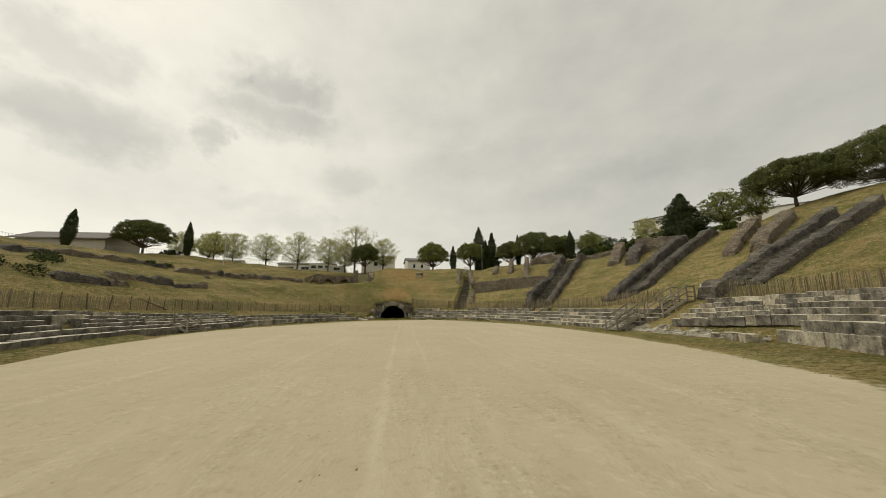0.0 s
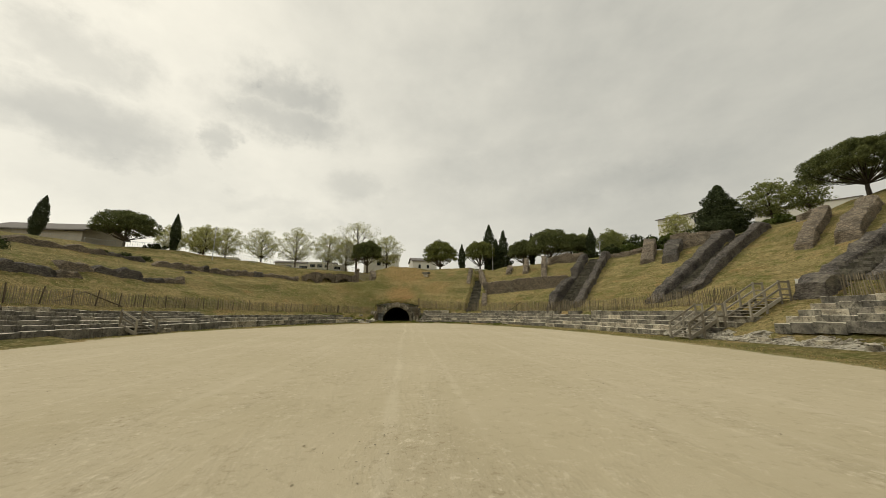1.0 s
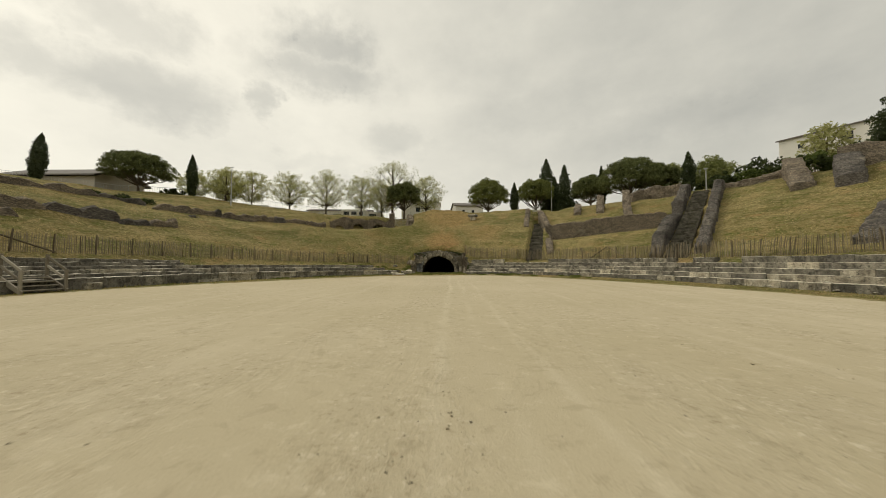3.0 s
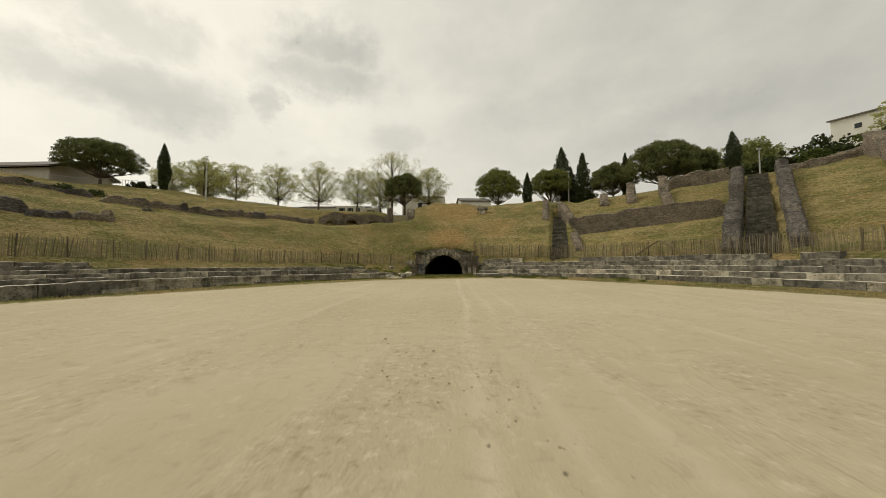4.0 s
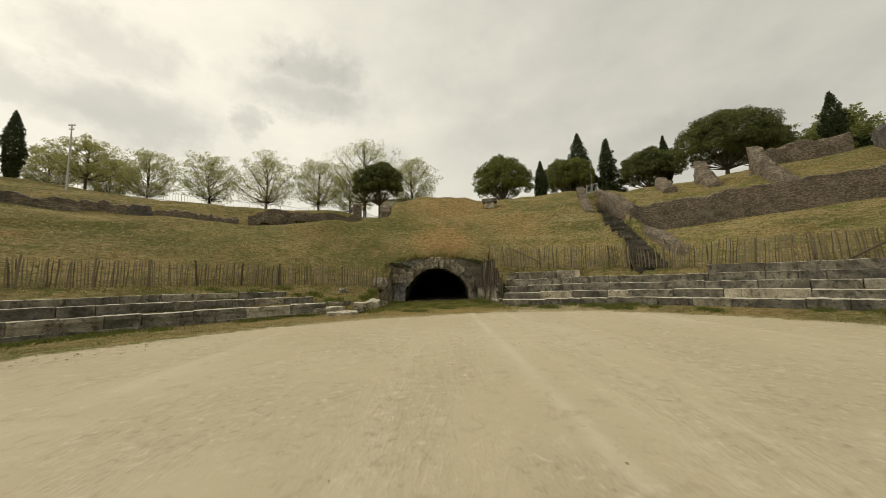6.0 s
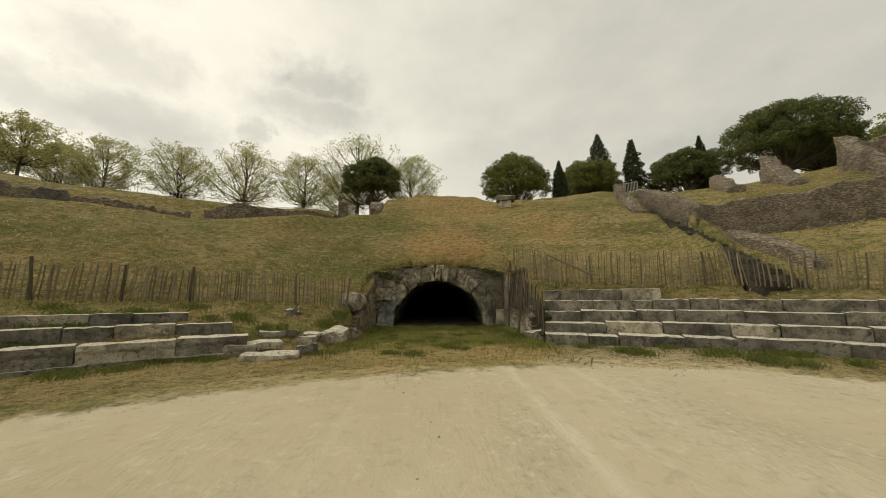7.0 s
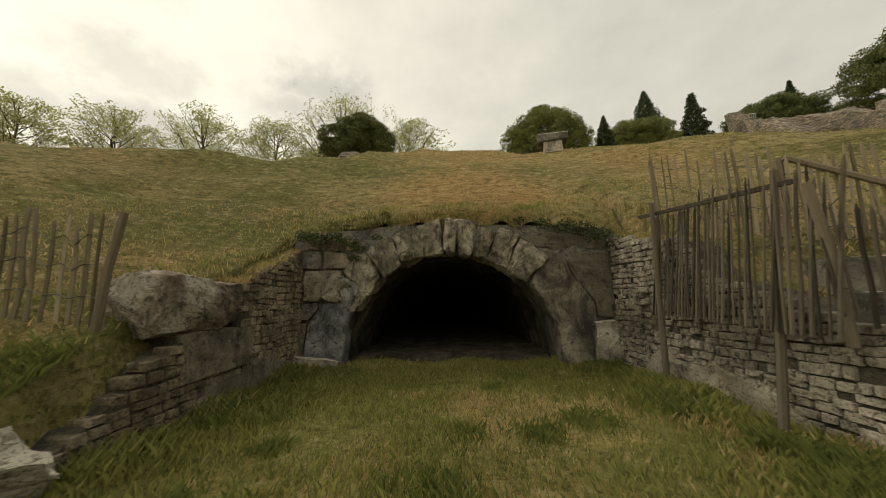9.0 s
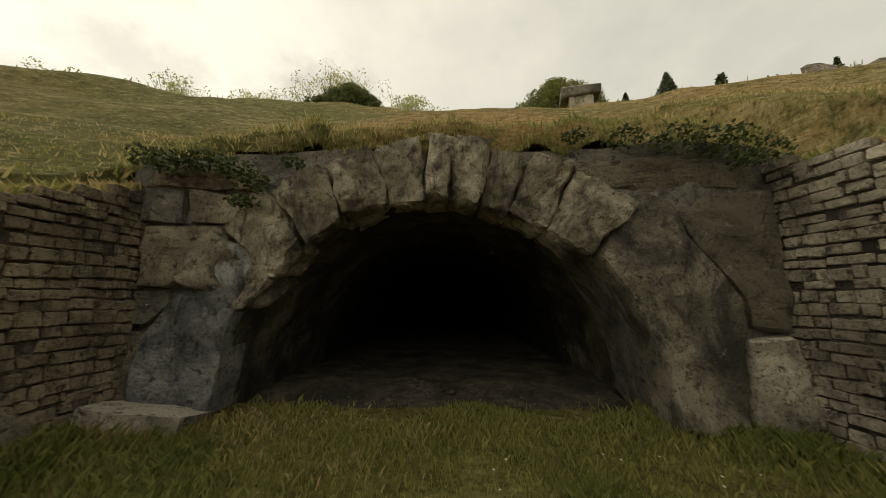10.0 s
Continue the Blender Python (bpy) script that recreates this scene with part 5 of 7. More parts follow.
    ruin_wall("masonry_stub", stub, [(37.9, 30.6), (46.5, 34.0)], ((0, 0.8), (0.3, 1.1), (1, 0.9)), 1.5, RUBBLE_PALE, 15, sg)
    ruin_wall("masonry_stub", "small rubble heap at the head of the slope", [(48.5, 41.5), (50.3, 40.0)], ((0, 0.6), (1, 0.7)), 1.3, RUBBLE_PALE, 16, sg)
    ruin_wall("masonry_stub", stub, [(23.4, 67.0), (24.9, 70.2)], ((0, 0.2), (0.6, 1.1), (1, 1.9)), 1.0, RUBBLE_PALE, 17, sg)
    ruin_wall("masonry_stub", stub, [(24.8, 62.0), (27.3, 67.3)], ((0, -0.1), (0.4, 0.5), (0.75, 1.3), (1, 2.3)), 0.95, RUBBLE_PALE, 18, sg)
    ruin_wall("masonry_stub", "low masonry stub half sunk in the grass", [(20.6, 68.4), (21.9, 71.4)], ((0, 0.3), (1, 0.9)), 1.0, RUBBLE_PALE, 19, sg)
    ruin_wall("ruined_wall", "broken wall of rubble along the crest", [(28.6, 68.4), (31.4, 69.0), (35.0, 66.8)], ((0, 1.1), (0.5, 1.5), (1, 1.2)), 0.9, RUBBLE_PALE, 20)
    ruin_wall("ruined_wall", "low wall along the crest of the slope", [(37.6, 62.8), (41.6, 58.6)], ((0, 0.5), (1, 0.7)), 0.7, RUBBLE_PALE, 21)
    # west: ledges of rubble that break out of the grass
    ledge = "broken ledge of grey rubble showing through the grass"
    lg = "rubble ledges in the western slope"

    def arc(t0, d0, t1, d1, n=6):
        return [ring(t0 + (t1 - t0) * i / n, d0 + (d1 - d0) * i / n) for i in range(n + 1)]
    for t0, d0, t1, d1, h, th, sd in ((170, 11.6, 161.5, 10.6, 0.75, 1.0, 31), (162.5, 12.6, 152.5, 12.2, 0.7, 1.1, 32), (153, 11.2, 146.5, 11.6, 0.45, 0.9, 43), (166, 22.5, 154, 24.6, 1.0, 1.3, 33), (154, 24.8, 145, 23.4, 0.9, 1.3, 34),
                                      (145, 21.9, 136, 21.2, 0.85, 1.2, 35), (136.5, 21.0, 127.5, 20.4, 0.9, 1.2, 36), (128, 20.3, 121.5, 19.8, 1.1, 1.1, 37), (122, 19.9, 117.5, 20.0, 1.2, 1.1, 38), (142, 17.5, 140.6, 17.4, 0.3, 0.9, 39)):
        chunk = random.Random(sd)
        f = chunk.uniform(0.0, 0.06)
        while f < 0.94:
            g0, g1 = f, min(1.0, f + chunk.uniform(0.3, 0.6))
            e = h * chunk.uniform(-0.2, 0.25)
            ruin_wall("rubble_ledge", ledge, arc(t0 + (t1 - t0) * g0, d0 + (d1 - d0) * g0, t0 + (t1 - t0) * g1, d0 + (d1 - d0) * g1, 4), ((0, -0.4), (0.12, e * 0.4), (0.3, e), (0.5, e * 0.2 - 0.1), (0.7, e * 0.9), (0.85, e * 0.3), (1, -0.4)), th * chunk.uniform(0.95, 1.35), chunk.choice((RUBBLE, RUBBLE_PALE)), sd + f, lg, under=0.4, rough=0.14)
            f = g1 - chunk.uniform(0.0, 0.05)
    ruin_wall("gate_pillar", "square stub pillar of pale masonry by the railing", [(-8.9, 75.8), (-8.2, 76.1)], ((0, 2.9), (1, 3.0)), 0.8, RUBBLE_PALE, 51, rough=0.08)
    ruin_wall("mound_wall", "rubble face of the grassy mound beside the gate", [(-4.6, 71.0), (-5.6, 76.2)], ((0, -0.15), (0.4, 0.1), (1, 0.35)), 0.9, RUBBLE_PALE, 52, rough=0.2)
    # back wall with two low arched niches
    build_niche_wall()
    for key, label in (("north", "long flight of worn dark stone steps up the slope"), ("north_east", "narrow flight of dark stone steps between ruined walls"), ("east", "narrow flight of dark stone steps between ruined walls"), ("south_east", "narrow flight of dark stone steps between ruined walls")):
        foot, top, half = FLIGHTS[key]
        flight(label, foot, top, half, max(8, round((top[2] - foot[2]) / 0.24)), "flights of stone steps")
    st = thing("stone_stele", "small pale stone marker with a wider cap on the mound", "stone marker", (5.2, 71.4, land(5.2, 71.4) - 0.12), turn=-12)
    bm = bmesh.new()
    box(bm, (-0.42, -0.35, 0), (0.42, 0.35, 0.56))
    jitter(bm, 0.08, 2, 3)
    part("shaft", bm_mesh("shaft", bm, PALE), st)
    bm = bmesh.new()
    box(bm, (-0.68, -0.45, 0.56), (0.68, 0.45, 0.92))
    bmesh.ops.bevel(bm, geom=bm.edges[:], offset=0.05, segments=1, affect="EDGES")
    jitter(bm, 0.07, 2, 8)
    part("cap", bm_mesh("cap", bm, LIMESTONE), st)


def build_niche_wall():
    wall = thing("niche_wall", "low rubble wall with dark arched niches at the back of the stands", "ruined wall", (-17.9, 71.7, 6.6), turn=math.degrees(math.atan2(76.0 - 71.7, -8.8 + 17.9)))
    length, top, niches = 9.9, 3.3, ((1.5, 0.8, 0.9), (4.6, 1.05, 1.35), (7.9, 1.15, 1.3))
    bm = bmesh.new()
    n = 66
    rows = {}
    for side, y in ((0, 0.0), (1, 1.1)):
        for i in range(n + 1):
            x = length * i / n
            low = -0.4
            for c, w, h in niches:
                if abs(x - c) < w:
                    low = max(low, h * math.sqrt(max(0, 1 - ((x - c) / w) ** 2)))
            t = top - 1.15 - 0.7 * max(0.0, 1 - x / 1.6) + 0.3 * noise.noise((x * 0.6, 0, 4)) + 0.16 * noise.noise((x * 1.9, 0, 9))
            rows[side, i] = [bm.verts.new((x, y, low + (t - low) * k / 4)) for k in range(5)]
    for side in (0, 1):
        for i in range(n):
            for k in range(4):
                a, b = rows[side, i], rows[side, i + 1]
                bm.faces.new((a[k], b[k], b[k + 1], a[k + 1]))
    for i in range(n):
        for k in (0, 4):
            bm.faces.new((rows[0, i][k], rows[0, i + 1][k], rows[1, i + 1][k], rows[1, i][k]))
    for v in bm.verts:
        v.co += 0.12 * noise.noise_vector(v.co * 1.6) + 0.06 * noise.noise_vector(v.co * 4)
    part("masonry", bm_mesh("masonry", bm, RUBBLE_PALE), wall)
    bm = bmesh.new()
    box(bm, (-0.2, 1.0, -0.6), (length + 0.2, 1.25, 1.3))
    part("back_fill", bm_mesh("back_fill", bm, MORTAR), wall)
    for i, c in enumerate((2.7, 6.3, 9.6)):
        m = pose(c, -0.25, 0.9)
        part("buttress", rock_mesh("buttress", RUBBLE_PALE, 60 + i, (0.7, 0.8, 1.8), 0.1, 6, 0.1), wall, m=m)


# ---- paling fences ----
def picket_mesh(seed, mat, thick=1.0):
    rr = random.Random(seed)
    bm = bmesh.new()
    pts = [(rr.uniform(-.012, .012), rr.uniform(-.01, .01), z) for z in (0, 0.35, 0.75, 1.1)]
    pts.append((pts[-1][0], pts[-1][1], 1.16))
    w = thick * rr.uniform(0.016, 0.024)
    tube(bm, pts, [w, w, w * 0.95, w * 0.85, w * 0.2], 5)
    return bm_mesh("picket", bm, mat)


PICKETS = [picket_mesh(i, WOOD) for i in range(8)]
OLD_PICKETS = [picket_mesh(i + 20, OLDWOOD, 0.75) for i in range(8)]


def post_mesh(h, r, seed):
    rr = random.Random(seed)
    bm = bmesh.new()
    tube(bm, [(0, 0, -0.25), (rr.uniform(-.02, .02), 0, h * 0.5), (0, rr.uniform(-.03, .03), h)], [r, r * 0.95, r * 0.85], 7)
    return bm_mesh("post", bm, POSTWOOD)


POSTS = [post_mesh(1.15, 0.042, 1), post_mesh(1.2, 0.045, 2), post_mesh(1.1, 0.038, 3)]


def paling_fence(label, line, seed, step=0.098, post_every=1.75, singles=300, tall=1.0, sag=0.08, posts=True, lift=0.0, back=0.0, lie=1.0, mat=None):
    """Upright split pickets wired together along a plan line of x, y or x, y, z points."""
    pts = []
    for p in line:
        pts.append(Vector((p[0], p[1], (p[2] if len(p) > 2 else land(p[0], p[1])) + lift)))
    fence = thing("paling_fence", label, "fence", pts[0], "paling fences")
    home = pts[0]
    rr = random.Random(seed)
    cum = [0.0]
    for a, b in zip(pts, pts[1:]):
        cum.append(cum[-1] + (b - a).length)

    def at(s):
        s = min(max(s, 0), cum[-1])
        for i in range(len(pts) - 1):
            if s <= cum[i + 1]:
                f = (s - cum[i]) / max(1e-6, cum[i + 1] - cum[i])
                return pts[i].lerp(pts[i + 1], f), (pts[i + 1] - pts[i]).normalized()
        return pts[-1], (pts[-1] - pts[-2]).normalized()

    s, k, rest_v, rest_f = 0.0, 0, [], []
    wires = {0.3: [], 0.62: [], 0.92: []}
    tilt_of = lambda q: lie * 13 * noise.noise((q * 0.22, seed, 0)) + 3 * noise.noise((q * 1.1, seed, 5))
    while s < cum[-1]:
        p, along = at(s)
        hgt = tall * rr.uniform(0.9, 1.06) + 0.08 * noise.noise((s * 0.5, seed, 2))
        droop = sag * noise.noise((s * 0.3, seed, 9))
        yaw = math.degrees(math.atan2(along.y, along.x))
        m = pose(*(p - home + Vector((0, 0, droop))), 0, 0, yaw) @ pose(0, 0, 0, back + lie * rr.uniform(-3, 3) + lie * 4 * noise.noise((s * 0.2, seed, 12)), tilt_of(s) + rr.uniform(-2.5, 2.5), 0) @ Matrix.Diagonal((rr.uniform(0.8, 1.35), rr.uniform(0.8, 1.2), hgt, 1))
        me = rr.choice(mat or PICKETS)
        if k < singles:
            part("picket", me, fence, m=m)
        else:
            o = len(rest_v)
            rest_v += [m @ v.co for v in me.vertices]
            rest_f += [tuple(o + i for i in f.vertices) for f in me.polygons]
        for h in wires:
            wires[h].append(m @ Vector((0, 0.02, h)))
        k += 1
        s += step * rr.uniform(0.75, 1.3)
    if rest_v:
        part("far_paling", mesh_of("far_paling", rest_v, rest_f, WOOD), fence, kind="stuff")
    for h, wp in wires.items():
        if len(wp) > 1:
            bm = bmesh.new()
            tube(bm, wp, [0.006] * len(wp), 3)
            part("wire", bm_mesh("wire", bm, WIRE), fence)
    if posts:
        s = 0.0
        while s < cum[-1] + 0.1:
            p, along = at(s)
            part("post", rr.choice(POSTS), fence, m=pose(*(p - home + Vector((-along.y, along.x, 0)) * 0.05), rr.uniform(-4, 4), rr.uniform(-5, 5), 0))
            s += post_every * rr.uniform(0.85, 1.15)
    return fence


def along_ring(*tdz):
    """Plan points from triples of turn, distance out and (None or) level."""
    out = []
    for (t0, d0), (t1, d1) in zip(tdz, tdz[1:]):
        steps = max(1, int(abs(t1 - t0) / 2.2))
        for i in range(steps):
            f = i / steps
            out.append(ring(t0 + (t1 - t0) * f, d0 + (d1 - d0) * f))
    out.append(ring(*tdz[-1]))
    return out


def build_fences():
    paling_fence("long weathered chestnut paling fence on the western bank", along_ring((99.3, 2.3), (104, 2.7), (109, 3.2), (121, 3.5), (135, 4.0), (150, 4.7), (166, 5.3), (180, 5.6)) + along_ring((-179.9, 5.6), (-165, 5.6)), 3, tall=0.94)
    paling_fence("weathered chestnut paling fence on the eastern bank", [(4.65, 60.6)] + along_ring((76.5, 3.45), (68, 3.4), (61.5, 3.4)), 4, tall=1.08)
    paling_fence("long weathered chestnut paling fence along the terrace", along_ring((58.5, 3.5), (50, 3.6), (40, 3.7), (30, 3.9), (18, 4.4), (8, 4.9), (0, 5.2)), 5, tall=1.05)
    paling_fence("sagging chestnut paling fence above the eastern benches", along_ring((-9, 6.0), (-30, 6.1), (-52, 6.2)), 6, singles=200)
    paling_fence("low broken paling across the foot of the north steps", along_ring((61.5, 3.4), (58.5, 3.5)), 10, step=0.14, tall=0.85, sag=0.15, post_every=1.2)
    # the fence that hangs over the passage wall, leaning back on the bank
    hung = paling_fence("old dark paling hung over the stone passage wall", [(3.08, 61.25, 1.05), (3.1, 60.3, 1.05), (3.12, 59.4, 0.98), (3.16, 58.85, 0.95)], 7, step=0.068, tall=1.36, posts=False, sag=0.1, back=-7, lie=0.5, mat=OLD_PICKETS)
    home = Vector(hung.location)
    part("rail", beam_mesh("rail", Vector((3.13, 61.45, 2.62)) - home, Vector((3.36, 59.25, 2.45)) - home, 0.04, 0.05, OLDWOOD), hung)
    for x, y, z, h, lean in ((3.06, 61.05, 0.0, 2.75, 0.04), (3.02, 59.4, 0.0, 2.62, 0.32)):
        bm = bmesh.new()
        tube(bm, [Vector((x, y, z - 0.2)) - home, Vector((x + lean * 0.6, y + 0.02, z + h * 0.5)) - home, Vector((x + lean, y, z + h)) - home], [0.045, 0.04, 0.034], 7)
        part("post", bm_mesh("post", bm, OLDWOOD), hung, "thick weathered timber post")
    low = paling_fence("short paling fence that closes off the ruined bench end", [(3.25, 58.95, 1.15), (3.4, 58.2, 0.85), (3.5, 57.6, 0.35)], 8, step=0.085, tall=0.9, post_every=1.6, lie=0.5, mat=OLD_PICKETS)
    up = paling_fence("paling fence climbing from the passage wall to the bank", [(3.5, 61.5, 2.5), (4.0, 61.0, 2.25), (4.65, 60.6, 2.1)], 9, step=0.1, tall=1.15, post_every=2.2)
    for (a, b) in (((4.7, 60.55, 3.25), (6.3, 59.95, 2.35)), ((*ring(42, 3.6), 2.95), (*ring(45.5, 3.5), 1.85)), ((*ring(41.8, 3.6), 2.95), (*ring(38.5, 3.6), 1.9)), ((-22.1, 34.9, 2.95), (-20.9, 36.9, 1.9)), ((-22.1, 34.9, 2.95), (-22.6, 32.9, 2.0))):
        bm = bmesh.new()
        tube(bm, [a, b], [0.045, 0.045], 6)
        br = new("fence_brace", bm_mesh("fence_brace", bm, POSTWOOD))
        tagged(br, "slanting weathered timber brace propping the paling fence", "fence brace", "fence braces")


# ---- timber steps over the benches ----
def timber_stairs(label, at, turn, n, rise, run, wide, rail=0.95, landing=0.0):
    st = thing("timber_stairs", label, "wooden stairs", at, "timber stairs over the benches", turn=turn)
    for i in range(n):
        part("tread", box_mesh("tread", (-wide / 2, i * run, (i + 1) * rise - 0.045), (wide / 2, i * run + run * 0.92, (i + 1) * rise), PLANK, 0.008), st)
    if landing:
        k = int(landing / 0.16)
        for i in range(k):
            y = n * run + i * landing / k
            part("board", box_mesh("board", (-wide / 2, y, n * rise - 0.04), (wide / 2, y + landing / k - 0.015, n * rise), PLANK, 0.006), st)
    end = n * run
    for sx in (-1, 1):
        x = sx * (wide / 2 + 0.05)
        part("stringer", beam_mesh("stringer", (x, -0.1, 0.06), (x, end, n * rise - 0.02), 0.06, 0.2, PLANK), st)
        for h in (rail, rail * 0.55):
            part("rail", beam_mesh("rail", (x, 0.0, h + 0.08), (x, end, n * rise + h), 0.05, 0.1, PLANK), st)
        k = max(2, round(end / 1.4) + 1)
        for j in range(k):
            y = end * j / (k - 1)
            z = n * rise * j / (k - 1)
            part("post", box_mesh("post", (x - 0.05, y - 0.05, max(-0.05, z - 0.75)), (x + 0.05, y + 0.05, z + rail + 0.1), PLANK, 0.01), st)
        if landing:
            for h in (rail, rail * 0.55, 0.2):
                part("rail", beam_mesh("rail", (x, end, n * rise + h), (x, end + landing, n * rise + h), 0.05, 0.1, PLANK), st)
            part("post", box_mesh("post", (x - 0.05, end + landing - 0.1, n * rise - 1.2), (x + 0.05, end + landing, n * rise + rail + 0.1), PLANK, 0.01), st)
    return st


def build_stairs():
    x, y = -15.6, 32.2
    timber_stairs("short grey timber steps with handrails at the western benches", (x, y, 0.0), 79, 4, 0.17, 0.3, 1.3, 0.9)
    timber_stairs("grey timber stairs with handrails over the eastern benches", (18.9, 27.3, 0.0), -86, 7, 0.175, 0.3, 1.3, 0.95, 0.6)
    timber_stairs("upper grey timber stairs with slatted handrails", (22.2, 26.4, 1.25), -86, 7, 0.19, 0.35, 1.4, 1.0, 0.8)
    ob = thing("sign_board", "small blank white notice board beside the timber landing", "sign", (26.2, 25.7, land(26.2, 25.7)), turn=-70)
    part("post", box_mesh("post", (-0.04, 0, 0), (0.04, 0.06, 1.1), PLANK), ob)
    part("board", box_mesh("board", (-0.3, -0.03, 0.85), (0.3, 0.0, 1.15), WHITE, 0.005), ob)
    ob = thing("white_block", "small pale stone block set in front of the podium", "stone", (-15.7, 34.2, 0.16), turn=80)
    part("stone", rock_mesh("stone", PALE, 77, (0.6, 0.35, 0.36), 0.03, 3, 0.06), ob)


# ---- trees ----
def leaf_cloud(centres, sizes, count, leaf, seed, squash=1.0, slim=1.0):
    """Small leaves gathered in clumps, as one set of loose quads; slim below 1 makes needles."""
    rg = np.random.default_rng(seed)
    c = np.asarray(centres, float)
    sz = np.asarray(sizes, float)
    w = sz ** 2
    idx = rg.choice(len(c), count, p=w / w.sum())
    v = rg.normal(size=(count, 3))
    v /= np.linalg.norm(v, axis=1)[:, None]
    r = sz[idx] * rg.uniform(0.35, 1.08, count) ** 0.6
    p = c[idx] + v * r[:, None] * np.array((1, 1, squash))
    a = rg.normal(size=(count, 3))
    a /= np.linalg.norm(a, axis=1)[:, None]
    b = np.cross(a, v + 0.6 * rg.normal(size=(count, 3)))
    b *= slim / (np.linalg.norm(b, axis=1)[:, None] + 1e-9)
    s = leaf * rg.uniform(0.6, 1.4, count)[:, None]
    q = np.stack([p - a * s - b * s * 0.5, p + a * s * 0.2 - b * s * 0.7, p + a * s, p - a * s * 0.1 + b * s * 0.7], 1)
    return q.reshape(-1, 3), [tuple(range(4 * i, 4 * i + 4)) for i in range(count)]


def grow(bm, base, direction, length, radius, depth, rr, tips, spread=0.6, lift=0.15, kids=(2, 3)):
    p, d = Vector(base), Vector(direction).normalized()
    pts, radii = [p.copy()], [radius]
    for i in range(3):
        d = (d + Vector((rr.uniform(-.16, .16), rr.uniform(-.16, .16), lift * rr.uniform(0, 1)))).normalized()
        p = p + d * length / 3
        pts.append(p.copy())
        radii.append(radius * (1 - 0.22 * (i + 1)))
    tube(bm, pts, radii, 5 if depth > 1 else 4)
    if depth <= 0:
        tips.append((p, d))
        return
    if depth == 1:
        tips.append((pts[2], d))
    for k in range(rr.randint(*kids)):
        ang = rr.uniform(0, math.tau)
        side = d.cross(Vector((math.cos(ang), math.sin(ang), 0.3))).normalized()
        nd = (d + side * spread * rr.uniform(0.6, 1.3)).normalized()
        grow(bm, pts[-1 if k else 2], nd, length * rr.uniform(0.62, 0.82), radius * 0.5, depth - 1, rr, tips, spread, lift, kids)


def trim_height(tr, h):
    """Brings a tree to the height h, leaves and all."""
    top = max(v.co.z for ch in tr.children for v in ch.data.vertices)
    for ch in tr.children:
        ch.data.transform(Matrix.Diagonal((1, 1, h / top, 1)))
    return tr


def plane_tree(name, label, at, h, seed, width=1.0, leaves=10500, mat=None, leaf=0.076, group="plane trees behind the arena"):
    """A tree with a leader, rising limbs and a thin, domed, uneven crown."""
    tr = thing(name, label, "tree", at, group)
    rr = random.Random(seed)
    bm = bmesh.new()
    half, low = 0.365 * h * width, 0.26 * h
    lead = [Vector(p) for p in ((0, 0, -0.4), (rr.uniform(-.1, .1), 0, 0.3 * h), (rr.uniform(-.2, .2), rr.uniform(-.2, .2), 0.6 * h), (rr.uniform(-.3, .3), 0, 0.9 * h))]
    tube(bm, lead, [0.022 * h, 0.017 * h, 0.01 * h, 0.003 * h], 7)
    cs, sz = [], []
    n = 46
    for k in range(n):
        # limbs reach out to an egg-shaped outline, broadest below the middle
        f = (k + 0.5) / n
        e = -1 + 2 * f ** 0.9
        a = k * 2.39996 + rr.uniform(-.3, .3)
        wob = 1 + 0.22 * noise.noise((math.cos(a) * 1.4 + seed, math.sin(a) * 1.4, e * 1.5))
        r = half * math.sqrt(max(0.02, 1 - e * e)) * (1.08 - 0.22 * e) * wob
        z = low + (h - low) * (0.5 + 0.47 * e)
        tip = Vector((r * math.cos(a), r * math.sin(a), z))
        root = Vector((lead[1].x, 0, max(0.24 * h, z - 0.75 * r - 0.08 * h)))
        mid = root.lerp(tip, 0.55) + Vector((0, 0, -0.05 * h + 0.02 * h * e))
        tube(bm, [root, mid, tip], [0.006 * h, 0.0035 * h, 0.001 * h], 5)
        for share, size in ((1.0, 0.075), (0.8, 0.085), (0.58, 0.07)):
            for _ in range(2):
                c = root.lerp(tip, share) + Vector((rr.gauss(0, 1), rr.gauss(0, 1), rr.gauss(0, 0.8))) * 0.055 * h
                tube(bm, [mid.lerp(tip, max(0, share - 0.55)), c], [0.0016 * h, 0.0006 * h], 3)
                cs.append(c)
                sz.append(size * h * rr.uniform(0.5, 1.1))
    part("trunk", bm_mesh("trunk", bm, BARK), tr)
    v, f = leaf_cloud(cs, sz, leaves, leaf, seed, 0.75)
    part("crown", mesh_of("crown", v, f, mat or SPRING_LEAF), tr, "thin crown of young yellow-green leaves")
    return trim_height(tr, h)


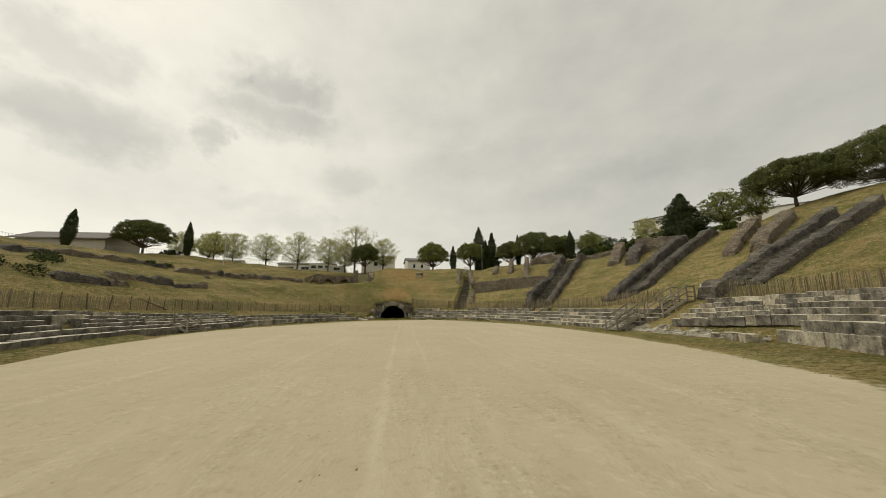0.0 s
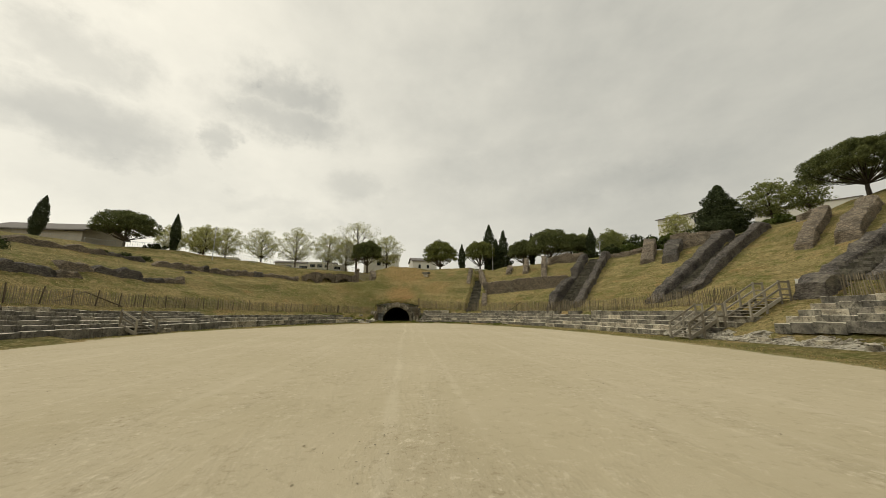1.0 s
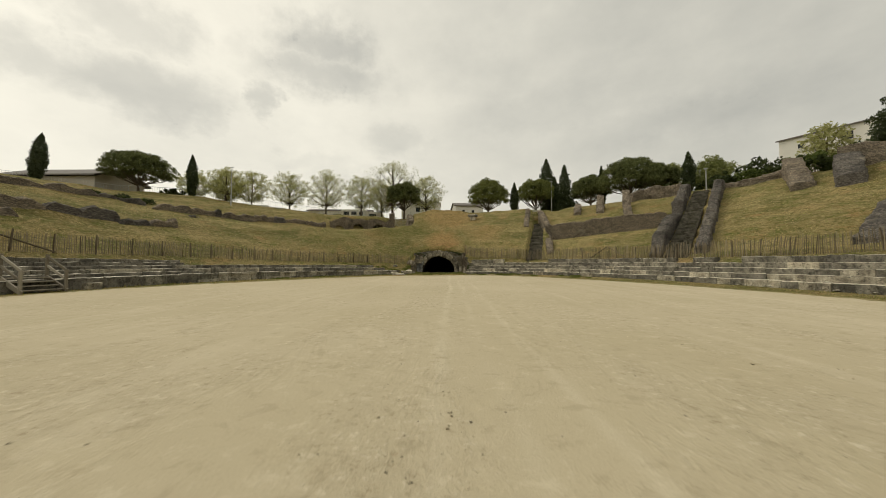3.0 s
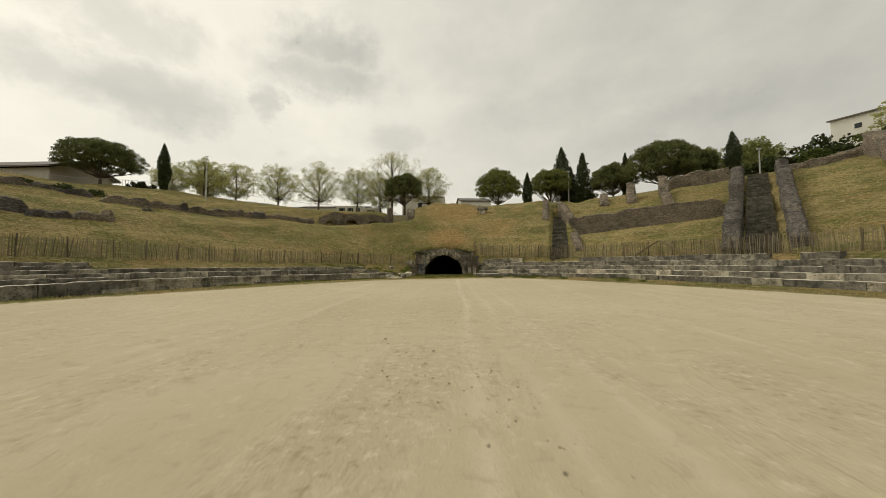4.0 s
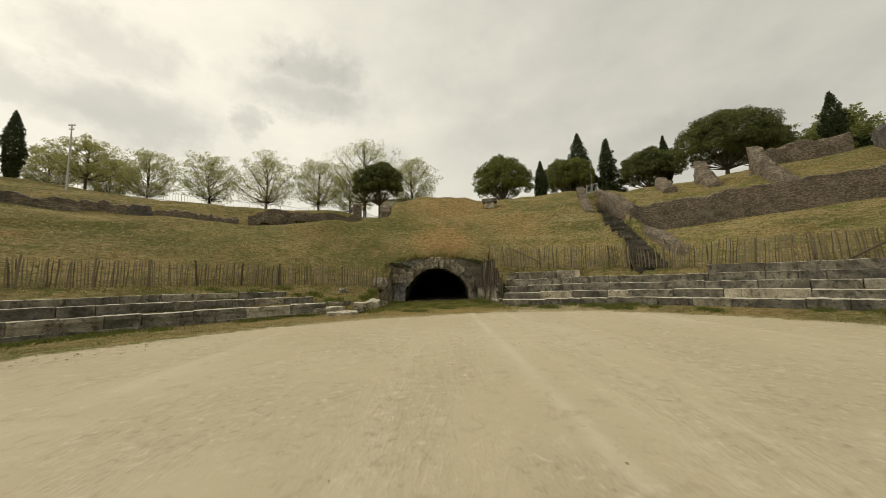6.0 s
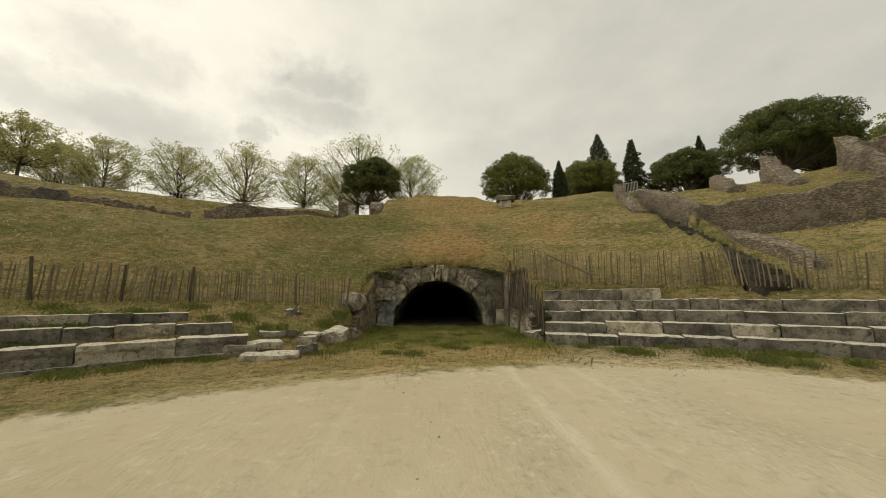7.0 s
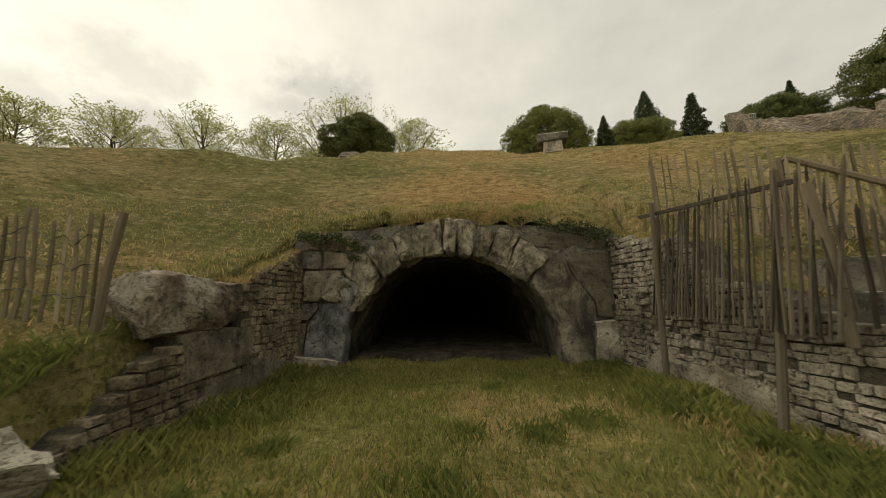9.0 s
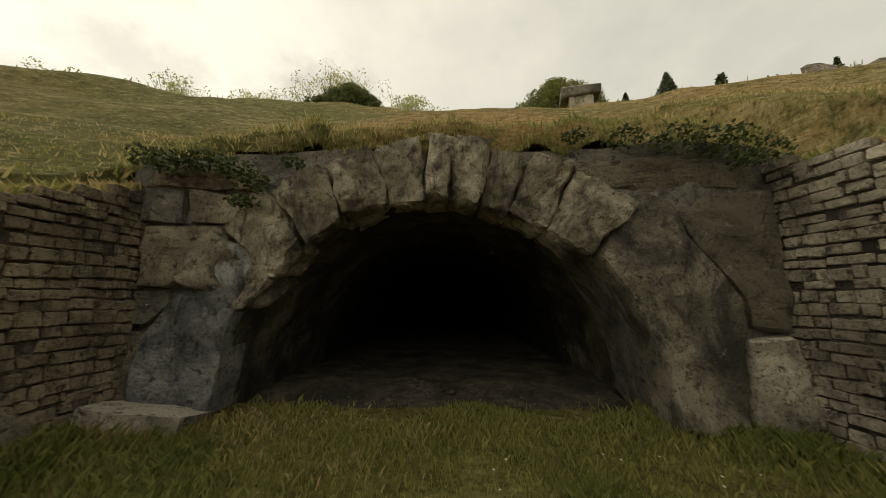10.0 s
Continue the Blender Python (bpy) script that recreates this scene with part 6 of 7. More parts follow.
def pine_tree(name, label, at, h, wide, thick, seed, mat=None, leaves=26000, leaf=0.1, trunk_lean=0.0, group="umbrella pines on the crest", domed=0.5):
    """A pine with bare spreading limbs under a broad dense crown, thick deep."""
    tr = thing(name, label, "tree", at, group)
    rr = random.Random(seed)
    bm = bmesh.new()
    cz = h - thick
    R = wide / 2
    fork = max(0.6, cz * 0.7)
    tube(bm, [(0, 0, -0.4), (trunk_lean * 0.5, 0.05, fork * 0.6), (trunk_lean, 0, fork), (trunk_lean, 0, cz + 0.6 * thick)], [0.024 * h + 0.06, 0.022 * h + 0.04, 0.02 * h, 0.006 * h], 8)
    cs, sz = [], []
    n = int(80 + wide * 10)
    rim = 0.36 if domed < 0.8 else 0.42
    for k in range(n):
        q = math.sqrt((k + 0.5) / n)
        a = k * 2.39996 + rr.uniform(-.2, .2)
        top = rim + (1 - rim) * math.sqrt(max(0, 1 - q * q))
        wob = 1 + 0.26 * noise.noise((math.cos(a) * 1.9 + seed, math.sin(a) * 1.9, q * 1.5))
        top *= 1 + 0.16 * noise.noise((q * 2.4 * math.cos(a) + seed, q * 2.4 * math.sin(a), 5))
        low = 0.1 + (0.0 if domed < 0.8 else 0.12 * (1 - q)) + 0.1 * q
        for z in ((top - 0.13) * rr.uniform(0.9, 1.03), rr.uniform(low, max(low, top - 0.3))):
            cs.append((trunk_lean + 0.93 * R * q * wob * math.cos(a), 0.93 * R * q * wob * math.sin(a), cz + thick * z))
            sz.append(rr.uniform(0.45, 1.0) * (0.085 * thick + 0.03 * wide) * (0.75 if q > 0.85 else 1))
        if k % 5 == 0 and q > 0.25:
            c = Vector(cs[-1])
            base = Vector((trunk_lean, 0, fork * rr.uniform(0.8, 1.0)))
            mid = base.lerp(c, 0.55) + Vector((0, 0, -0.06 * (c - base).length))
            tube(bm, [base, mid, c], [0.009 * h, 0.006 * h, 0.002 * h], 5)
    part("trunk", bm_mesh("trunk", bm, BARK), tr)
    v, f = leaf_cloud(cs, sz, int(leaves * 1.7), leaf * 1.35, seed, 0.7, 0.3)
    part("crown", mesh_of("crown", v, f, mat or PINE_LEAF), tr, "dense dark green needles")
    return trim_height(tr, h)


def spire_tree(name, label, at, h, wide, seed, mat=None, leaves=8000, leaf=0.095, shape="cypress", lean=0.0, group="cypresses on the crest"):
    tr = thing(name, label, "tree", at, group)
    rr = random.Random(seed)
    bm = bmesh.new()
    tube(bm, [(0, 0, -0.4), (lean * 0.3, 0, h * 0.35), (lean * 0.9, 0, h * 0.93)], [0.02 * h + 0.05, 0.014 * h, 0.01], 6)
    cs, sz = [], []
    n = 260
    for k in range(n):
        f = ((k + 0.5) / n) ** 1.15
        a = k * 2.39996
        if shape == "cypress":
            r = wide / 2 * min(1, 0.5 + 1.3 * f) * (1 - max(0, (f - 0.42) / 0.58) ** 1.9) * (1 + 0.14 * noise.noise((math.cos(a) + seed, math.sin(a), f * 7)))
            q = rr.uniform(0.45, 0.9)
            sz.append(0.14 * r + 0.05 * wide)
        else:
            tier = 0.6 + 0.4 * abs(math.sin(f * 22 + 0.8 * math.sin(a)))
            r = wide / 2 * min(1, 0.75 + f * 2) * (1 - f) ** 0.8 * tier * (1 + 0.5 * noise.noise((math.cos(a) * 1.9 + seed, math.sin(a) * 1.9, f * 9)))
            q = rr.uniform(0.3, 0.97)
            sz.append(0.15 * r + 0.035 * wide)
        cs.append((lean * f + q * r * math.cos(a), q * r * math.sin(a), h * (0.02 + 0.95 * f) - (0.18 * q * r if shape == "fir" else 0)))
    if shape == "fir":
        for k in range(26):
            f = 0.08 + 0.85 * k / 26
            r = wide / 2 * (1 - f) ** 0.85
            a = k * 2.4
            tube(bm, [(0, 0, h * f), (r * 0.9 * math.cos(a), r * 0.9 * math.sin(a), h * f - 0.1 * r)], [0.03, 0.01], 4)
    part("trunk", bm_mesh("trunk", bm, BARK), tr)
    v, f = leaf_cloud(cs, sz, int(leaves * 1.4), leaf * 1.15, seed, 1.5 if shape == "cypress" else 0.6, 0.4)
    part("crown", mesh_of("crown", v, f, mat or CYPRESS_LEAF), tr, "dark dense foliage")
    return trim_height(tr, h)


def bush(name, label, at, size, seed, mat, leaves=3000, leaf=0.13, group="bushes on the crest"):
    ob = thing(name, label, "bush", at, group)
    rr = random.Random(seed)
    bm = bmesh.new()
    cs, sz = [], []
    for k in range(26):
        c = Vector((rr.uniform(-.5, .5) * size[0], rr.uniform(-.5, .5) * size[1], rr.uniform(0.15, 0.85) * size[2] * rr.uniform(0.6, 1.1)))
        cs.append(c)
        sz.append(rr.uniform(0.14, 0.3) * min(size))
        if k % 3 == 0:
            tube(bm, [(0, 0, -0.2), c * 0.5 + Vector((0, 0, .1)), c], [0.05, 0.03, 0.01], 4)
    part("stems", bm_mesh("stems", bm, BARK), ob)
    v, f = leaf_cloud(cs, sz, leaves, leaf, seed, 0.8)
    part("crown", mesh_of("crown", v, f, mat), ob)
    return ob


def build_trees():
    g = lambda x, y: land(x, y) - 0.15
    spire_tree("cypress", "tall slender dark cypress at the western crest", (-51.2, 59.2, g(-51.2, 59.2)), 18.0 - g(-51.2, 59.2), 1.9, 1, lean=0.6)
    spire_tree("cypress", "tall slender dark cypress at the western crest", (-41.0, 71.9, g(-41, 71.9)), 19.3 - g(-41, 71.9), 1.8, 2)
    pine_tree("umbrella_pine", "wide umbrella pine with a flat dark crown", (-46.3, 68.0, g(-46.3, 68)), 18.7 - g(-46.3, 68), 9.2, 4.7, 3, domed=0.55)
    label = "pollarded plane tree with sparse young leaves"
    for i, (x, y, top, w) in enumerate(((-38.2, 76.0, 18.2, 1.35), (-37.9, 83.4, 19.8, 1.0), (-31.6, 86.0, 20.2, 1.0), (-24.7, 87.8, 21.2, 1.0), (-17.4, 88.6, 20.4, 0.95), (-11.2, 91.6, 24.2, 1.05), (-3.6, 88.8, 20.3, 0.9), (-46.5, 79.5, 18.8, 1.1), (-14.2, 94.5, 20.6, 0.85), (-43.5, 84.0, 19.2, 1.0))):
        plane_tree("plane_tree", label, (x, y, g(x, y)), top - g(x, y), 20 + i, w)
    pine_tree("stone_pine", "rounded dark green pine beside the gate", (-7.6, 84.5, g(-7.6, 84.5)), 17.7 - g(-7.6, 84.5), 7.0, 4.8, 41, domed=0.9)
    pine_tree("stone_pine", "broad rounded green pine on the northern crest", (9.2, 84.7, g(9.2, 84.7)), 18.5 - g(9.2, 84.7), 8.4, 6.0, 42, PINE_LEAF_LIT, domed=0.9)
    spire_tree("cypress", "small dark cypress on the northern crest", (14.3, 84.0, g(14.3, 84)), 17.5 - g(14.3, 84), 1.9, 43)
    pine_tree("stone_pine", "rounded light green pine on the northern crest", (19.6, 88.4, g(19.6, 88.4)), 19.4 - g(19.6, 88.4), 7.6, 5.6, 44, PINE_LEAF_LIT, domed=0.9)
    spire_tree("cypress", "tall dark cypress beside the northern steps", (22.6, 90.9, g(22.6, 90.9)), 24.3 - g(22.6, 90.9), 4.2, 45, leaves=20000, leaf=0.11)
    spire_tree("cypress", "tall dark cypress beside the northern steps", (25.0, 93.0, g(25, 93)), 21.0 - g(25, 93), 3.0, 46, leaves=12000, leaf=0.13)
    spire_tree("fir_tree", "narrow dark fir tree with ragged branches", (25.5, 87.9, g(25.5, 87.9)), 22.1 - g(25.5, 87.9), 6.4, 47, shape="fir", leaves=16000, leaf=0.13, group="firs on the crest")
    pine_tree("umbrella_pine", "spreading dark umbrella pine behind the ruins", (29.4, 84.4, g(29.4, 84.4)), 18.9 - g(29.4, 84.4), 8.4, 5.0, 48, domed=0.6)
    spire_tree("cypress", "thin dark cypress behind the ruins", (31.4, 84.0, g(31.4, 84)), 20.7 - g(31.4, 84), 1.8, 49, leaves=9000, leaf=0.12)
    pine_tree("umbrella_pine", "large spreading umbrella pine behind the ruins", (32.4, 75.6, g(32.4, 75.6)), 19.7 - g(32.4, 75.6), 9.8, 6.2, 50, leaves=34000, domed=0.6)
    pine_tree("umbrella_pine", "dark pine behind the ruins", (39.0, 78.5, g(39, 78.5)), 19.5 - g(39, 78.5), 7.0, 4.5, 51, domed=0.6)
    spire_tree("cypress", "tall slender dark cypress behind the crest wall", (39.0, 70.9, g(39, 70.9)), 19.1 - g(39, 70.9), 2.1, 52)
    for i, (x, y, top, w) in enumerate(((42.5, 80.0, 20.0, 0.9), (46.5, 76.0, 20.0, 0.9), (50.0, 80.0, 21.5, 0.9))):
        plane_tree("broadleaf_tree", "light green broadleaf tree behind the crest", (x, y, g(x, y)), top - g(x, y), 60 + i, w, 7500, LIGHT_LEAF, 0.12, "broadleaf trees on the eastern crest")
    for i, (x, y, s) in enumerate(((40.2, 66.5, (3.5, 3, 2.2)), (43.8, 65.4, (4, 3, 2.6)), (47.4, 67.2, (5, 4, 4.2)), (48.6, 61.6, (4.5, 4, 2.6)), (45.5, 57.5, (5, 3, 2.2)), (50.0, 57.5, (4, 3, 2.0)), (36.8, 69.8, (4, 3, 2.0)), (52.5, 46.8, (3.5, 2.5, 1.4)), (-43.4, 70.6, (2.6, 2, 1.2)))):
        bush("bush", "dense green bush along the crest", (x, y, g(x, y)), s, 80 + i, GREEN_LEAF if i % 2 else IVY_LEAF, leaf=0.16)
    plane_tree("young_tree", "young tree with sparse yellow-green leaves by the white house", (51.6, 63.2, g(51.6, 63.2)), 20.3 - g(51.6, 63.2), 71, 0.9, 2200, SPRING_LEAF, 0.16, "broadleaf trees on the eastern crest")
    spire_tree("fir_tree", "broad dark fir on the eastern crest", (52.6, 55.0, g(52.6, 55)), 22.7 - g(52.6, 55), 11.5, 72, shape="fir", leaves=30000, leaf=0.16, group="firs on the crest")
    plane_tree("broadleaf_tree", "light green broadleaf tree beside the fir", (56.0, 50.2, g(56, 50.2)), 22.0 - g(56, 50.2), 73, 1.0, 6500, LIGHT_LEAF, 0.12, "broadleaf trees on the eastern crest")
    plane_tree("broadleaf_tree", "dark thin broadleaf tree on the eastern crest", (60.5, 48.6, g(60.5, 48.6)), 21.8 - g(60.5, 48.6), 74, 0.8, 3600, LIGHT_LEAF, 0.12, "broadleaf trees on the eastern crest")
    pine_tree("umbrella_pine", "wide umbrella pine on the eastern crest", (54.6, 38.6, g(54.6, 38.6)), 22.3 - g(54.6, 38.6), 11.5, 4.8, 75, PINE_LEAF, 36000, domed=0.6)
    pine_tree("umbrella_pine", "wide umbrella pine on the eastern crest", (59.0, 31.6, g(59, 31.6)), 22.9 - g(59, 31.6), 14.0, 6.0, 76, PINE_LEAF, 40000, domed=0.6)
    plane_tree("bare_tree", "thin nearly bare tree at the western edge", (-62.0, 47.0, g(-62, 47)), 21 - g(-62, 47), 77, 1.0, 700, SPRING_LEAF, 0.14, "bare trees in the west")


# ---- houses and fittings behind the crest ----
def house(name, label, at, turn, size, ridge, wallmat, roofmat, windows=(), eave=0.4, group="houses behind the crest"):
    ob = thing(name, label, "house", at, group, turn=turn)
    lx, ly, h = size
    bm = bmesh.new()
    box(bm, (0, 0, -2.0), (lx, ly, h))
    part("wall", bm_mesh("wall", bm, wallmat), ob)
    bm = bmesh.new()
    t = 0.15
    prof = ((-eave, h - 0.05), (ly / 2, h + ridge), (ly + eave, h - 0.05), (ly + eave, h + t), (ly / 2, h + ridge + t * 1.3), (-eave, h + t))
    a = [bm.verts.new((-eave, y, z)) for y, z in prof]
    b = [bm.verts.new((lx + eave, y, z)) for y, z in prof]
    n = len(prof)
    for i in range(n):
        bm.faces.new((a[i], a[(i + 1) % n], b[(i + 1) % n], b[i]))
    bm.faces.new((a[0], a[5], a[4], a[1]))
    bm.faces.new((a[1], a[4], a[3], a[2]))
    bm.faces.new((b[1], b[4], b[5], b[0]))
    bm.faces.new((b[2], b[3], b[4], b[1]))
    part("roof", bm_mesh("roof", bm, roofmat), ob)
    for gx in (0.0, lx):
        bm = bmesh.new()
        vs = [bm.verts.new(p) for p in ((gx, 0, h), (gx, ly, h), (gx, ly / 2, h + ridge))]
        bm.faces.new(vs)
        r = bmesh.ops.extrude_face_region(bm, geom=bm.faces[:])
        for v in r["geom"]:
            if isinstance(v, bmesh.types.BMVert):
                v.co.x += 0.2 if gx == 0 else -0.2
        part("gable", bm_mesh("gable", bm, wallmat), ob)
    for x, z, w, hh in windows:
        win = part("window", box_mesh("window", (x, -0.06, z), (x + w, 0.02, z + hh), WHITE), ob, "white framed window")
        part("pane", box_mesh("pane", (x + 0.08, -0.075, z + 0.08), (x + w - 0.08, -0.055, z + hh - 0.08), GLASS), win)
    return ob


def pole(name, label, at, h, r, arm=0.0, group="lamp posts"):
    ob = thing(name, label, "lamp post", at, group)
    bm = bmesh.new()
    tube(bm, [(0, 0, -0.3), (0, 0, h * 0.5), (0, 0, h)], [r * 1.2, r, r * 0.75], 8)
    part("pole", bm_mesh("pole", bm, STEEL), ob)
    bm = bmesh.new()
    box(bm, (-arm - 0.15, -0.1, h - 0.05), (0.25, 0.1, h + 0.12))
    if name == "utility_pole":
        bm.free()
        for z, half in ((h - 0.12, 0.3), (h - 0.5, 0.22)):
            bar = part("cross_arm", box_mesh("cross_arm", (-half, -0.03, z - 0.035), (half, 0.03, z + 0.035), STEEL, 0.006), ob)
            for x in (-half + 0.05, half - 0.05):
                peg = bmesh.new()
                tube(peg, [(x, 0, z), (x, 0, z + 0.12), (x, 0, z + 0.16)], [0.03, 0.035, 0.015], 7)
                part("insulator", bm_mesh("insulator", peg, WHITE), bar)
        return ob
    part("lamp_head", bm_mesh("lamp_head", bm, STEEL), ob)
    return ob


def railing(label, pts, h, gap, seed, mat=None):
    pts = [Vector((x, y, land(x, y))) for x, y in pts]
    ob = thing("railing", label, "railing", pts[0], "railings on the crest")
    home = pts[0]
    line = []
    for a, b in zip(pts, pts[1:]):
        n = max(1, round((b - a).length / gap))
        line += [a.lerp(b, i / n) for i in range(n)]
    line = [Vector((p.x, p.y, land(p.x, p.y))) for p in line]
    bm = bmesh.new()
    for i, p in enumerate(line):
        q = p - home
        r = 0.035 if i % 12 == 0 else 0.016
        tube(bm, [q + Vector((0, 0, -.1)), q + Vector((0, 0, h))], [r, r], 4)
    part("bars", bm_mesh("bars", bm, mat or STEEL), ob, kind="stuff")
    for z in (0.12, h - 0.04):
        bm = bmesh.new()
        tube(bm, [p - home + Vector((0, 0, z)) for p in line], [0.025] * len(line), 4)
        part("rail", bm_mesh("rail", bm, mat or STEEL), ob)


def van(label, at, turn, size, windows):
    ob = thing("parked_van", label, "van", at, "vehicles parked behind the trees", turn=turn)
    lx, ly, h = size
    bm = bmesh.new()
    box(bm, (0, 0, 0.35), (lx, ly, h))
    for v in bm.verts:
        if v.co.x > lx - 0.1 and v.co.z > h - 0.1:
            v.co.x -= 0.7
    bmesh.ops.bevel(bm, geom=bm.edges[:], offset=0.12, segments=2, affect="EDGES")
    body = part("body", bm_mesh("body", bm, WHITE), ob)
    for x, w in windows:
        part("window", box_mesh("window", (x, -0.02, h * 0.52), (x + w, 0.01, h * 0.8), GLASS), body)
    for x in (lx * 0.2, lx * 0.78):
        for y in (0.1, ly - 0.1):
            bm = bmesh.new()
            tube(bm, [(x, y - 0.1, 0.33), (x, y + 0.1, 0.33)], [0.33, 0.33], 14)
            part("wheel", bm_mesh("wheel", bm, BLACK), ob)


def build_beyond():
    g = lambda x, y: land(x, y)
    house("house", "low grey house with a broad dark gabled roof", (-66.0, 66.5, 11.2), 0.0, (14.5, 8.0, 3.1), 1.9, plain_material("grey_render", (0.5, 0.46, 0.39), 0.9, 0.3, 1.0), GREYROOF, ((3, 0.6, 1.4, 1.2), (8, 0.6, 1.4, 1.2)), 0.7)
    house("house", "white rendered house with a shallow grey roof", (-1.0, 100.5, 11.8), 0, (-9.5, 7.0, 4.6), 1.0, WHITE, GREYROOF, ((-6, 2.2, 1.2, 1.3),), 0.3)
    house("house", "white rendered house with a shallow roof behind the pine", (3.0, 102.0, 11.8), 8, (7.0, 7.0, 4.0), 1.2, WHITE, GREYROOF, ((1.6, 1.9, 0.8, 1.2), (4.0, 1.9, 0.8, 1.2)), 0.35)
    house("house", "white upper storey of a house with a dark window", (62.0, 80.0, 18.0), -62, (12.5, 6.0, 5.7), 0.6, WHITE, GREYROOF, ((7.4, 3.4, 1.5, 1.4), (2.4, 3.6, 0.9, 0.9)), 0.35)
    house("house", "low white outbuilding behind the pines", (72.0, 66.0, 18.0), -50, (14.0, 6.0, 4.0), 0.4, WHITE, GREYROOF, ((3.0, 2.0, 0.8, 1.0),), 0.2)
    house("shed", "long low white shed behind the plane trees", (-33.0, 98.0, 11.6), 4, (15.0, 6.0, 2.4), 0.7, WHITE, GREYROOF, ((2, 0.8, 2.2, 1.0), (6, 0.8, 2.2, 1.0), (10, 0.8, 2.2, 1.0)), 0.3)
    for x, y, t, s, w in ((-24.0, 95.5, 4, (6.5, 2.2, 2.7), ((0.6, 1.2), (2.4, 1.2), (4.2, 0.9))), (-20.0, 96.5, 2, (6.0, 2.1, 2.6), ((0.5, 1.4), (2.4, 1.6))), (-43.5, 90.0, 14, (5.5, 2.1, 2.3), ((0.5, 1.2), (2.6, 1.5)))):
        van("white van parked behind the plane trees", (x, y, g(x, y) - 0.3), t, s, w)
    pole("utility_pole", "tall grey utility pole with a short cross arm", (-32.7, 69.4, g(-32.7, 69.4)), 16.4 - g(-32.7, 69.4), 0.07, 0.5, "poles")
    pole("lamp_post", "thin grey lamp post at the head of the steps", (22.3, 86.4, g(22.3, 86.4)), 18.0 - g(22.3, 86.4), 0.09, 0.3)
    pole("lamp_post", "thin grey lamp post behind the crest wall", (37.4, 65.3, g(37.4, 65.3)), 14.6 - g(37.4, 65.3), 0.08, 0.1)
    railing("long pale steel railing along the western crest", [(-60, 55), (-52, 63.5), (-43, 69.5), (-37.5, 77.5), (-28, 80.0), (-19.0, 84.5), (-9.6, 84.0)], 1.2, 0.3, 1)
    railing("grey steel gate railing between pillar and mound", [(-8.3, 78.2), (-5.4, 78.4)], 1.5, 0.14, 2)
    railing("grey steel railing at the head of the northern steps", [(14.9, 72.0), (16.3, 72.3)], 0.9, 0.14, 3)
    railing("pale railing on the northern crest", [(1.5, 88.5), (9.0, 90.0), (20.0, 92.0)], 1.1, 0.3, 4)


build_ground()
build_arena()
build_seating()
build_tunnel()
build_approach()
LIP = build_turf_lip()
build_ruins()
build_fences()
build_stairs()
build_trees()
build_beyond()


# ---- grass, ivy, pebbles and rubble scattered on the ground ----
def blades(name, label, spots, mat, seed, category="grass"):
    """spots: x, y, z, height, width, lean for every blade; each is one narrow bent strip."""
    rg = np.random.default_rng(seed)
    s = np.asarray(spots)
    n = len(s)
    a = rg.uniform(0, math.tau, n)
    w = s[:, 4]
    dx, dy = np.cos(a) * w, np.sin(a) * w
    b = rg.uniform(0, math.tau, n)
    lx, ly = np.cos(b) * s[:, 5], np.sin(b) * s[:, 5]
    p0 = np.stack([s[:, 0] - dx, s[:, 1] - dy, s[:, 2] - 0.02], 1)
    p1 = np.stack([s[:, 0] + dx, s[:, 1] + dy, s[:, 2] - 0.02], 1)
    p2 = np.stack([s[:, 0] + dx * 0.7 + lx * 0.4, s[:, 1] + dy * 0.7 + ly * 0.4, s[:, 2] + s[:, 3] * 0.62], 1)
    p3 = np.stack([s[:, 0] + lx, s[:, 1] + ly, s[:, 2] + s[:, 3]], 1)
    v = np.stack([p0, p1, p2, p3], 1).reshape(-1, 3)
    f = [(4 * i, 4 * i + 1, 4 * i + 2, 4 * i + 3) for i in range(n)]
    ob = new(name, mesh_of(name, v.tolist(), f, mat))
    return tagged(ob, label, category, kind="stuff")


